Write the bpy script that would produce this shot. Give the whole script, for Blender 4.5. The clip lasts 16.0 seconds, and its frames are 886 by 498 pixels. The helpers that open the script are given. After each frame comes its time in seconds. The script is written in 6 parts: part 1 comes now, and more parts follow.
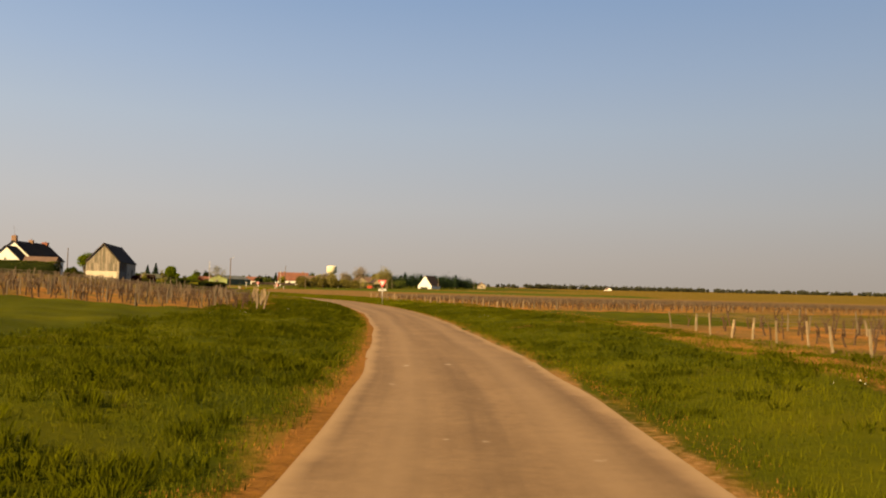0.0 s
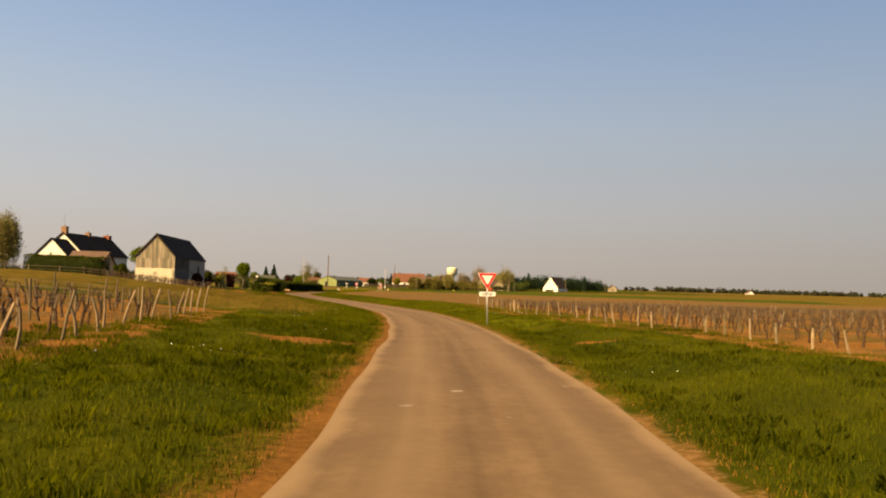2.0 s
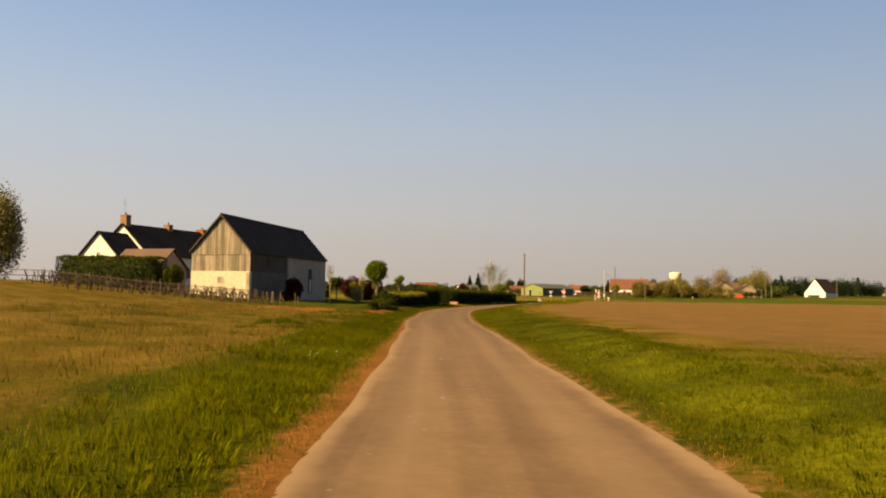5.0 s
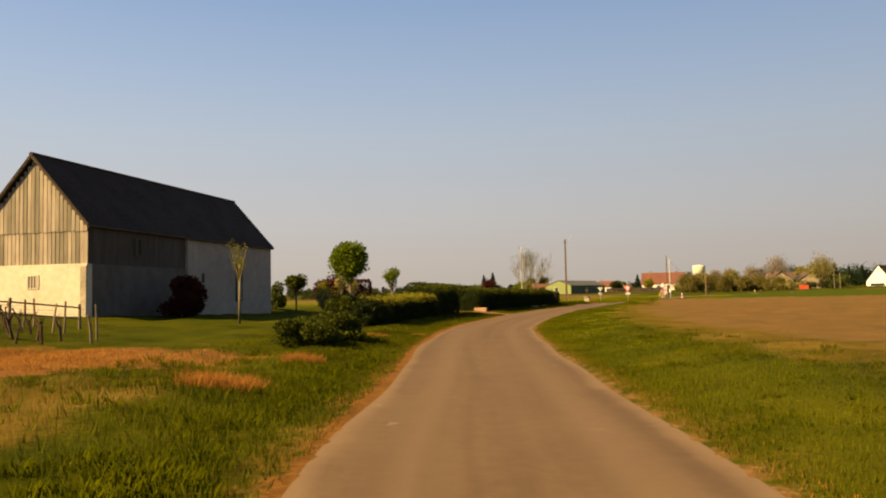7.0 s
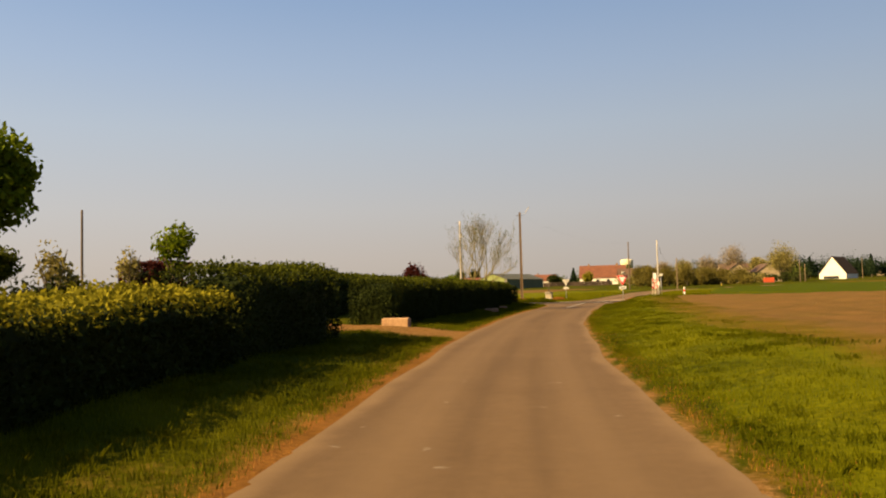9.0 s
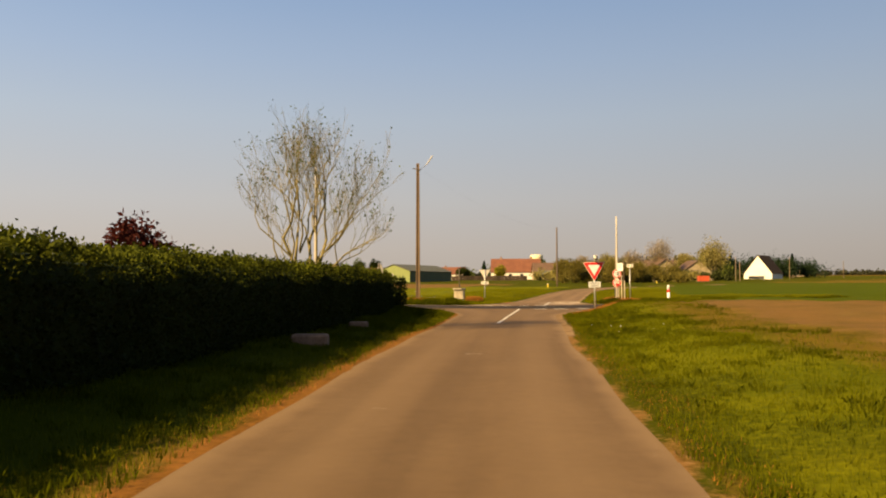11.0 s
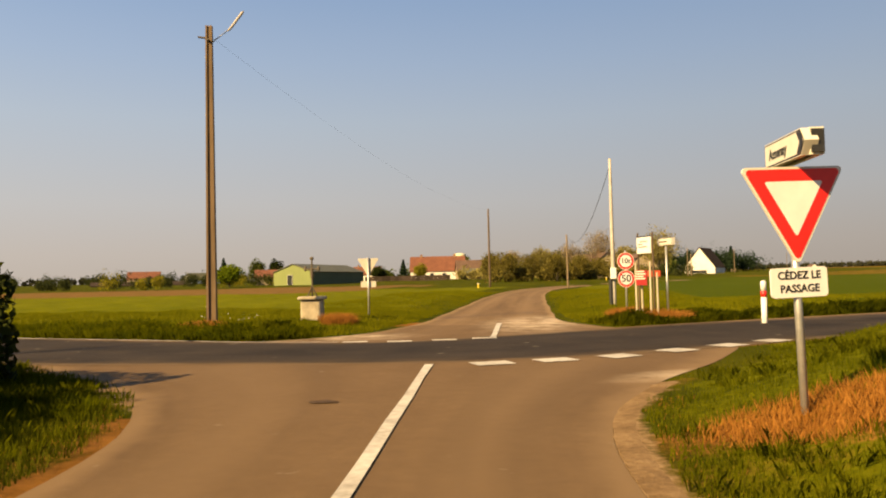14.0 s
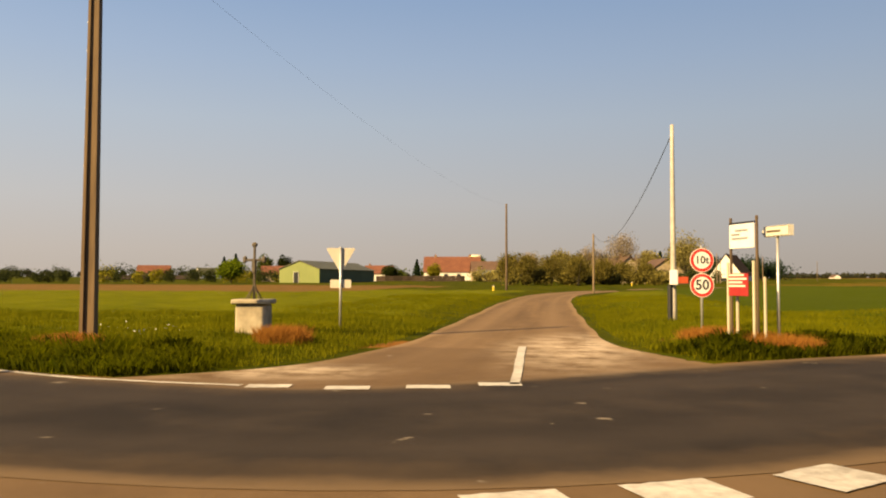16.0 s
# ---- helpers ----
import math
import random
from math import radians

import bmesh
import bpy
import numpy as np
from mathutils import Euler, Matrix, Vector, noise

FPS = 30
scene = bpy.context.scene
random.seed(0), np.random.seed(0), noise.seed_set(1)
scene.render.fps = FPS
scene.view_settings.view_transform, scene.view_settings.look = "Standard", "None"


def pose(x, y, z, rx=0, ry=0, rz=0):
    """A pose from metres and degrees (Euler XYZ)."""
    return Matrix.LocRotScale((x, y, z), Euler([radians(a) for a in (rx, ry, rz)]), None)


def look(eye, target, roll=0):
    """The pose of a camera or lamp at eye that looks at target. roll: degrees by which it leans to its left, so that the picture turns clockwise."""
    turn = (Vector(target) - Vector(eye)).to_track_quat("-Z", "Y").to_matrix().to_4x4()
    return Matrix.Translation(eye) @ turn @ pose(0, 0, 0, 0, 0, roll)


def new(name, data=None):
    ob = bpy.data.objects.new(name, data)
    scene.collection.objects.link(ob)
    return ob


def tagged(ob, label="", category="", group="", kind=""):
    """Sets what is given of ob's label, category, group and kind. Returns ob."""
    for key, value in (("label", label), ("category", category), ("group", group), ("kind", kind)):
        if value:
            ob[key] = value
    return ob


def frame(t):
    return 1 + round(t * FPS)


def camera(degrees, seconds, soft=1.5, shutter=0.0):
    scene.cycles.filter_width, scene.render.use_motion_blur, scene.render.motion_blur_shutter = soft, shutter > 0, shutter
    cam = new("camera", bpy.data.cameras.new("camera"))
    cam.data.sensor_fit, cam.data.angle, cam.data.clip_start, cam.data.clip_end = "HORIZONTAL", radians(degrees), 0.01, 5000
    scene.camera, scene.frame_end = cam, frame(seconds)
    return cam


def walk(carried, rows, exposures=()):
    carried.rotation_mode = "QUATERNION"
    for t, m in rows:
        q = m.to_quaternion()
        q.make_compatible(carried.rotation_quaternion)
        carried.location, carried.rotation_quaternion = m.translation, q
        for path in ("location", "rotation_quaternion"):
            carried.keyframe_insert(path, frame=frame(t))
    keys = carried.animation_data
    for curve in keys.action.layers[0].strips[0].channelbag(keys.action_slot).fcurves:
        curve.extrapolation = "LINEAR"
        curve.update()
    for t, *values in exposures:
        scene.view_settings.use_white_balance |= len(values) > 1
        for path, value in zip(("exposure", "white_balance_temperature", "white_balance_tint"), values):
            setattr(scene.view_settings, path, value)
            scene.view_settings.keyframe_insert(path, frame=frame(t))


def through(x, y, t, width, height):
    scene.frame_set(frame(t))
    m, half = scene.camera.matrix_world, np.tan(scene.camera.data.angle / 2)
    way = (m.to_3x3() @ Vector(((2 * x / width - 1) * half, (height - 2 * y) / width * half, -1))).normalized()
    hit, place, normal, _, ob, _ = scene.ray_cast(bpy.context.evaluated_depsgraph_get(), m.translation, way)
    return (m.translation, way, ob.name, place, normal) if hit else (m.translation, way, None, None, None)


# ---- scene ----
cam = camera(58.69, 16.0, 2.0)
# seconds, x, y, z, yaw, pitch, roll
ROWS = [
    (0, 0.002, -0.002, 1.28, 1.907, 2.989, 1.536),
    (0.5, -0.052, 7.7, 1.265, 3.908, 3.254, 1.276),
    (1, -0.9, 15.747, 1.262, 5.886, 3.111, 0.669),
    (1.5, -1.7, 24.197, 1.264, 8.131, 3.051, 0.614),
    (2, -2.96, 33.263, 1.303, 10.822, 2.915, 1.767),
    (2.5, -4.567, 41.724, 1.37, 13.414, 2.814, 2.562),
    (3, -6.395, 50.556, 1.347, 16.568, 3.183, 2.815),
    (3.5, -7.947, 58.999, 1.298, 19.686, 2.835, 1.554),
    (4.2, -11.563, 70.038, 1.299, 23.329, 2.981, 1.113),
    (6.3, -27.227, 102.564, 1.298, 27.86, 3.37, -0.165),
    (7, -32.026, 111.858, 1.313, 26.895, 3.416, -1.153),
    (7.5, -35.103, 119.096, 1.308, 25.946, 3.247, -1.705),
    (8, -38.326, 125.96, 1.315, 24.691, 2.999, -2.523),
    (8.7, -42.553, 135.359, 1.315, 22.395, 2.985, -1.946),
    (10.8, -50.136, 162.701, 1.303, 15.569, 2.421, 0.078),
    (11.5, -51.532, 170.395, 1.309, 13.17, 2.373, -0.863),
    (12, -52.423, 175.247, 1.275, 12.154, 2.882, -1.401),
    (12.5, -53.053, 179.526, 1.302, 11.672, 2.574, -1.803),
    (13, -53.64, 183.484, 1.281, 10.549, 2.485, -1.966),
    (13.5, -54.055, 186.893, 1.262, 9.848, 2.574, -1.772),
    (14, -54.419, 189.932, 1.237, 9.241, 2.357, -1.302),
    (14.5, -54.733, 192.368, 1.243, 8.673, 2.387, -1.001),
    (15, -54.874, 194.482, 1.247, 8.495, 2.374, -0.351),
    (15.5, -55.029, 195.971, 1.245, 8.935, 2.472, -0.515),
    (16, -55.25, 197.2, 1.232, 10.432, 2.45, 0.157),
]
walk(cam, [(t, pose(x, y, z, 90 + pitch, 0, yaw) @ pose(0, 0, 0, 0, 0, roll)) for t, x, y, z, yaw, pitch, roll in ROWS])

# ---------------------------------------------------------------- light
world = bpy.data.worlds.new("sky")
scene.world = world
world.use_nodes = True
SUN_EL, SUN_TO = 33.0, (0.64, 0.77)          # height in degrees, the way that the light travels
wn, wl = world.node_tree.nodes, world.node_tree.links
sky = wn.new("ShaderNodeTexSky")
sky.sky_type = "NISHITA"
sky.sun_disc = False
sky.sun_elevation = radians(SUN_EL)
sky.sun_rotation = math.atan2(-SUN_TO[0], -SUN_TO[1])
sky.air_density, sky.dust_density, sky.ozone_density = 1.0, 3.0, 2.0
# the haze that lies over the horizon, thinning with height
geo = wn.new("ShaderNodeTexCoord")
sep = wn.new("ShaderNodeSeparateXYZ")
haze, thick, veil = wn.new("ShaderNodeValToRGB"), wn.new("ShaderNodeValToRGB"), wn.new("ShaderNodeMix")
wl.new(geo.outputs["Generated"], sep.inputs[0])
SKY = 0.057
for r, stops in ((haze, [(0.0, (0.48, 0.41, 0.345)), (0.04, (0.51, 0.45, 0.395)), (0.1, (0.51, 0.49, 0.472)), (0.2, (0.445, 0.495, 0.555)), (0.27, (0.37, 0.455, 0.585)), (0.36, (0.28, 0.39, 0.575)),
                         (0.8, (0.12, 0.2, 0.42))]),
                 (thick, [(0.0, (1, 1, 1)), (0.3, (0.85, 0.85, 0.85)), (0.8, (0.2, 0.2, 0.2))])):
    while len(r.color_ramp.elements) < len(stops):
        r.color_ramp.elements.new(0.5)
    for e, (p, c) in zip(r.color_ramp.elements, stops):
        e.position, e.color = p, (*c, 1)
    wl.new(sep.outputs[2], r.inputs[0])
gain = wn.new("ShaderNodeVectorMath")
gain.operation = "SCALE"
# brighter towards the sun's side, deeper away from it
tilt = wn.new("ShaderNodeMath")
tilt.operation = "MULTIPLY_ADD"
tilt.inputs[1].default_value, tilt.inputs[2].default_value = -0.1 / SKY, 0.345 / SKY
wl.new(sep.outputs[0], tilt.inputs[0])
wl.new(tilt.outputs[0], gain.inputs["Scale"])
wl.new(haze.outputs[0], gain.inputs[0])
veil.data_type = "RGBA"
wl.new(thick.outputs[0], veil.inputs[0])
wl.new(sky.outputs[0], veil.inputs[6])
wl.new(gain.outputs[0], veil.inputs[7])
wl.new(veil.outputs[2], wn["Background"].inputs[0])
wn["Background"].inputs[1].default_value = SKY
sun = new("sun", bpy.data.lights.new("sun", "SUN"))
sun.data.energy, sun.data.angle, sun.data.color = 5.2, radians(0.6), (1.0, 0.69, 0.3)
sun.matrix_world = look((0, 0, 60), (SUN_TO[0], SUN_TO[1], 60 - math.tan(radians(SUN_EL))))
scene.view_settings.exposure = 1.45


# ---------------------------------------------------------------- materials
def ramp(nt, fac, stops):
    r = nt.nodes.new("ShaderNodeValToRGB")
    while len(r.color_ramp.elements) < len(stops):
        r.color_ramp.elements.new(0.5)
    for e, (p, c) in zip(r.color_ramp.elements, stops):
        e.position, e.color = p, (*c, 1)
    nt.links.new(fac, r.inputs[0])
    return r.outputs[0]


def noise_at(nt, scale, detail=4, rough=0.6, stretch=(1, 1, 1)):
    tc, mp, nz = nt.nodes.new("ShaderNodeTexCoord"), nt.nodes.new("ShaderNodeMapping"), nt.nodes.new("ShaderNodeTexNoise")
    mp.inputs["Scale"].default_value = stretch
    nt.links.new(tc.outputs["Object"], mp.inputs[0])
    nt.links.new(mp.outputs[0], nz.inputs["Vector"])
    nz.inputs["Scale"].default_value, nz.inputs["Detail"].default_value, nz.inputs["Roughness"].default_value = scale, detail, rough
    return nz.outputs[0]


def mix(nt, fac, a, b, how="MIX"):
    m = nt.nodes.new("ShaderNodeMix")
    m.data_type, m.blend_type = "RGBA", how
    for sock, v in ((m.inputs[0], fac), (m.inputs[6], a), (m.inputs[7], b)):
        if isinstance(v, (int, float)):
            sock.default_value = v
        elif isinstance(v, tuple):
            sock.default_value = (*v, 1)
        else:
            nt.links.new(v, sock)
    return m.outputs[2]


def maths(nt, op, a, b=0.0, c=0.0):
    m = nt.nodes.new("ShaderNodeMath")
    m.operation = op
    for sock, v in zip(m.inputs, (a, b, c)):
        if isinstance(v, (int, float)):
            sock.default_value = v
        else:
            nt.links.new(v, sock)
    return m.outputs[0]


def bare(name):
    m = bpy.data.materials.new(name)
    m.use_nodes = True
    return m, m.node_tree, m.node_tree.nodes["Principled BSDF"]


KEY = 0.82                                   # share of each named tone kept, lowered so that shade renders deeper


def kept(c, k=KEY):
    return tuple(k * v for v in c)


def mat(name, dark, light, scale=6.0, rough=0.85, bump=0.15, stretch=(1, 1, 1), metal=0.0, vary="", dirt=0.25, spec=0.3):
    """A surface that varies at two scales; vary: 'object' or 'island' shifts the tone piece by piece."""
    m, nt, bs = bare(name)
    dark, light = kept(dark), kept(light)
    n1, n2 = noise_at(nt, scale, 6, 0.65, stretch), noise_at(nt, scale * 0.13, 3, 0.5)
    col = ramp(nt, n1, [(0.3, dark), (0.7, light)])
    col = mix(nt, dirt, col, ramp(nt, n2, [(0.3, tuple(0.55 * v for v in dark)), (0.65, light)]))
    if vary:
        if vary == "object":
            src = nt.nodes.new("ShaderNodeObjectInfo").outputs["Random"]
        else:
            src = nt.nodes.new("ShaderNodeNewGeometry").outputs["Random Per Island"]
        col = mix(nt, 1.0, col, ramp(nt, src, [(0.0, (0.6, 0.62, 0.55)), (0.5, (0.95, 0.95, 0.9)), (1.0, (1.3, 1.25, 1.2))]), "MULTIPLY")
    nt.links.new(col, bs.inputs["Base Color"])
    bs.inputs["Roughness"].default_value, bs.inputs["Metallic"].default_value = rough, metal
    bs.inputs["Specular IOR Level"].default_value = spec
    if bump:
        b = nt.nodes.new("ShaderNodeBump")
        b.inputs["Strength"].default_value, b.inputs["Distance"].default_value = bump, 0.05
        nt.links.new(n1, b.inputs["Height"])
        nt.links.new(b.outputs[0], bs.inputs["Normal"])
    return m


def leaf(name, dark, light, through=0.35, patch=0.35, patch_scale=0.9):
    """Leaves: tone by island and by patch, some light passes through."""
    m, nt, bs = bare(name)
    dark, light = kept(dark), kept(light)
    src = nt.nodes.new("ShaderNodeNewGeometry").outputs["Random Per Island"]
    col = ramp(nt, src, [(0.0, dark), (1.0, light)])
    col = mix(nt, patch, col, ramp(nt, noise_at(nt, patch_scale, 3), [(0.36, dark), (0.66, light)]))
    nt.links.new(col, bs.inputs["Base Color"])
    bs.inputs["Roughness"].default_value, bs.inputs["Specular IOR Level"].default_value = 0.8, 0.06
    tr, ad = nt.nodes.new("ShaderNodeBsdfTranslucent"), nt.nodes.new("ShaderNodeMixShader")
    nt.links.new(col, tr.inputs[0])
    ad.inputs[0].default_value = through
    nt.links.new(bs.outputs[0], ad.inputs[1])
    nt.links.new(tr.outputs[0], ad.inputs[2])
    nt.links.new(ad.outputs[0], nt.nodes["Material Output"].inputs[0])
    return m


def attr(nt, name):
    a = nt.nodes.new("ShaderNodeAttribute")
    a.attribute_name = name
    return a.outputs["Fac"]


def ground_material():
    m, nt, bs = bare("ground_cover")
    fine, mid, big = noise_at(nt, 9.0, 8, 0.7), noise_at(nt, 0.9, 5, 0.6), noise_at(nt, 0.11, 4, 0.55)
    patch = noise_at(nt, 0.42, 4, 0.6)
    grass = mix(nt, 0.45, ramp(nt, fine, [(0.32, (0.012, 0.016, 0.0003)), (0.5, (0.038, 0.044, 0.0006)), (0.72, (0.08, 0.08, 0.001))]),
                ramp(nt, mid, [(0.35, (0.014, 0.02, 0.0003)), (0.65, (0.068, 0.07, 0.0009))]))
    grass = mix(nt, 0.45, grass, ramp(nt, patch, [(0.36, (0.015, 0.024, 0.0008)), (0.52, (0.045, 0.052, 0.001)), (0.66, (0.088, 0.078, 0.0015))]))
    grass = mix(nt, 0.25, grass, ramp(nt, big, [(0.35, (0.025, 0.034, 0.001)), (0.65, (0.08, 0.07, 0.002))]))
    dry = mix(nt, 0.5, ramp(nt, fine, [(0.3, (0.07, 0.042, 0.003)), (0.7, (0.16, 0.1, 0.01))]), ramp(nt, mid, [(0.35, (0.056, 0.047, 0.003)), (0.65, (0.155, 0.095, 0.014))]))
    dry = mix(nt, 0.4, dry, ramp(nt, patch, [(0.38, (0.04, 0.037, 0.002)), (0.52, (0.1, 0.068, 0.008)), (0.64, (0.17, 0.112, 0.026))]))
    soil = mix(nt, 0.5, ramp(nt, fine, [(0.3, (0.082, 0.046, 0.015)), (0.7, (0.17, 0.1, 0.034))]), ramp(nt, mid, [(0.35, (0.095, 0.056, 0.018)), (0.65, (0.15, 0.088, 0.03))]))
    soil = mix(nt, 0.3, soil, ramp(nt, patch, [(0.38, (0.085, 0.062, 0.012)), (0.62, (0.165, 0.088, 0.025))]))
    crop = mix(nt, 0.4, ramp(nt, fine, [(0.3, (0.028, 0.04, 0.001)), (0.7, (0.066, 0.078, 0.002))]), ramp(nt, big, [(0.35, (0.034, 0.052, 0.0015)), (0.65, (0.056, 0.072, 0.003))]))
    straw = mix(nt, 0.5, ramp(nt, fine, [(0.3, (0.11, 0.045, 0.008)), (0.7, (0.27, 0.125, 0.028))]), ramp(nt, mid, [(0.35, (0.14, 0.06, 0.012)), (0.65, (0.25, 0.115, 0.027))]))
    sand = ramp(nt, fine, [(0.3, (0.095, 0.046, 0.012)), (0.5, (0.17, 0.09, 0.027)), (0.75, (0.27, 0.165, 0.066))])
    grit = ramp(nt, fine, [(0.3, (0.13, 0.08, 0.038)), (0.5, (0.2, 0.13, 0.066)), (0.75, (0.3, 0.21, 0.12))])
    rust = mix(nt, 0.5, ramp(nt, fine, [(0.3, (0.075, 0.033, 0.007)), (0.7, (0.25, 0.115, 0.026))]), ramp(nt, mid, [(0.35, (0.1, 0.048, 0.008)), (0.65, (0.21, 0.095, 0.02))]))
    ragged = maths(nt, "MULTIPLY_ADD", maths(nt, "ADD", fine, mid), 0.7, -0.7)
    col = grass
    lush = mix(nt, 0.5, ramp(nt, fine, [(0.3, (0.054, 0.064, 0.001)), (0.7, (0.14, 0.138, 0.002))]), ramp(nt, patch, [(0.35, (0.052, 0.062, 0.001)), (0.65, (0.13, 0.126, 0.002))]))
    for name, c in (("lush", lush), ("crop", crop), ("dry", dry), ("soil", soil), ("rust", rust), ("straw", straw), ("sand", sand), ("grit", grit)):
        f = maths(nt, "ADD", attr(nt, name), ragged)
        mr = nt.nodes.new("ShaderNodeMapRange")
        mr.inputs["From Min"].default_value, mr.inputs["From Max"].default_value = 0.36, 0.64
        nt.links.new(f, mr.inputs["Value"])
        col = mix(nt, maths(nt, "MULTIPLY", mr.outputs[0], maths(nt, "GREATER_THAN", attr(nt, name), 0.02)), col, c)
    nt.links.new(col, bs.inputs["Base Color"])
    bs.inputs["Roughness"].default_value, bs.inputs["Specular IOR Level"].default_value = 1.0, 0.02
    b = nt.nodes.new("ShaderNodeBump")
    b.inputs["Strength"].default_value, b.inputs["Distance"].default_value = 0.6, 0.12
    nt.links.new(maths(nt, "ADD", fine, mid), b.inputs["Height"])
    nt.links.new(b.outputs[0], bs.inputs["Normal"])
    return m


def asphalt(name, dark, light, track, spots, tarred=0.0):
    """Worn asphalt: wheel tracks by the attribute 'across', pale scuffs, fine grit."""
    m, nt, bs = bare(name)
    grit, blot, scuff = noise_at(nt, 60, 6, 0.7), noise_at(nt, 0.8, 4), noise_at(nt, 2.3, 3, 0.5)
    col = mix(nt, 0.45, ramp(nt, grit, [(0.3, dark), (0.7, light)]), ramp(nt, blot, [(0.35, dark), (0.65, light)]))
    if tarred:
        patches = ramp(nt, noise_at(nt, 0.45, 5, 0.6), [(0.4, (0.4, 0.4, 0.4)), (0.5, (0.8, 0.8, 0.8)), (0.62, (1.35, 1.33, 1.3))])
        col = mix(nt, tarred, col, patches, "MULTIPLY")
    col = mix(nt, 0.4, col, ramp(nt, noise_at(nt, 5.5, 7, 0.72), [(0.34, (0.66, 0.65, 0.64)), (0.5, (1, 1, 1)), (0.66, (1.3, 1.3, 1.3))]), "MULTIPLY")
    a = maths(nt, "ABSOLUTE", attr(nt, "across"))
    if tarred:
        worn = maths(nt, "MULTIPLY_ADD", noise_at(nt, 0.7, 5, 0.65), 0.9, a)
        worn = maths(nt, "MINIMUM", maths(nt, "MAXIMUM", maths(nt, "MULTIPLY", maths(nt, "SUBTRACT", worn, 1.12), 2.6), 0.0), 0.6)
        col = mix(nt, worn, col, (0.105, 0.07, 0.038))
    run = nt.nodes.new("ShaderNodeCombineXYZ")
    nt.links.new(maths(nt, "MULTIPLY", attr(nt, "across"), 2.6), run.inputs[0])
    nt.links.new(maths(nt, "MULTIPLY", attr(nt, "along"), 0.05), run.inputs[1])
    streak = nt.nodes.new("ShaderNodeTexNoise")
    streak.inputs["Scale"].default_value, streak.inputs["Detail"].default_value = 1.6, 5
    nt.links.new(run.outputs[0], streak.inputs["Vector"])
    col = mix(nt, 0.55, col, ramp(nt, streak.outputs[0], [(0.32, (0.62, 0.61, 0.6)), (0.5, (1, 1, 1)), (0.68, (1.26, 1.26, 1.26))]), "MULTIPLY")
    wheel = maths(nt, "SUBTRACT", 1.0, maths(nt, "MULTIPLY", maths(nt, "ABSOLUTE", maths(nt, "SUBTRACT", a, 0.5)), 3.6))
    wheel = maths(nt, "MAXIMUM", wheel, 0.0)
    col = mix(nt, maths(nt, "MULTIPLY", wheel, 0.55), col, track)
    edge = maths(nt, "MAXIMUM", maths(nt, "MULTIPLY", maths(nt, "SUBTRACT", maths(nt, "MULTIPLY_ADD", blot, 0.25, a), 0.98), 7.0), 0.0)
    col = mix(nt, maths(nt, "MINIMUM", edge, 0.8), col, (0.22, 0.145, 0.075))
    sp = nt.nodes.new("ShaderNodeMapRange")
    sp.inputs["From Min"].default_value, sp.inputs["From Max"].default_value = spots, spots + 0.05
    nt.links.new(scuff, sp.inputs["Value"])
    col = mix(nt, maths(nt, "MULTIPLY", sp.outputs[0], maths(nt, "GREATER_THAN", grit, 0.42)), col, (0.28, 0.23, 0.175))
    col = mix(nt, maths(nt, "MULTIPLY", attr(nt, "age"), 0.45), col, kept(dark, 0.8))
    dusty = maths(nt, "MULTIPLY", attr(nt, "dust"), ramp(nt, noise_at(nt, 1.7, 6, 0.65), [(0.36, (0, 0, 0)), (0.6, (1, 1, 1))]))
    col = mix(nt, dusty, col, (0.4, 0.32, 0.23))
    nt.links.new(col, bs.inputs["Base Color"])
    bs.inputs["Roughness"].default_value, bs.inputs["Specular IOR Level"].default_value = 0.9, 0.12
    b = nt.nodes.new("ShaderNodeBump")
    b.inputs["Strength"].default_value, b.inputs["Distance"].default_value = 0.35, 0.01
    nt.links.new(grit, b.inputs["Height"])
    nt.links.new(b.outputs[0], bs.inputs["Normal"])
    return m


M_GROUND = ground_material()
M_LANE = asphalt("lane_asphalt", (0.1, 0.062, 0.03), (0.15, 0.096, 0.049), (0.18, 0.118, 0.063), 0.705)
M_MAIN = asphalt("dark_asphalt", (0.02, 0.0155, 0.0115), (0.045, 0.034, 0.025), (0.046, 0.035, 0.027), 0.7, 0.9)
M_LINE = mat("road_paint", (0.26, 0.23, 0.19), (0.66, 0.62, 0.55), 9, 0.8, 0.1, dirt=0.4)
M_GRASS = leaf("grass_blade", (0.036, 0.046, 0.0005), (0.13, 0.13, 0.0013), 0.36, 0.5, 0.42)
M_TUFT = leaf("rank_grass_blade", (0.046, 0.062, 0.0008), (0.145, 0.152, 0.0015), 0.55, 0.45, 0.5)
# lighter copy of the grass blade, the sun's brightness put into its colour
M_VERGE = leaf("sunlit_verge_blade", (0.07, 0.084, 0.0008), (0.19, 0.186, 0.0018), 0.6, 0.5, 0.4)
M_MEADOW = leaf("meadow_blade", (0.07, 0.084, 0.0008), (0.2, 0.185, 0.002), 0.38, 0.5, 0.4)
M_DRYGRASS = leaf("dry_grass", (0.24, 0.1, 0.016), (0.48, 0.22, 0.042), 0.4)
M_WEED = leaf("withered_weed", (0.1, 0.06, 0.01), (0.24, 0.15, 0.03), 0.3)
M_PETAL = mat("white_petal", (0.6, 0.6, 0.5), (0.8, 0.8, 0.72), 20, 0.7, 0)
M_VINE = mat("vine_bark", (0.026, 0.013, 0.005), (0.1, 0.055, 0.022), 30, 0.9, 0.4, (1, 1, 0.3))
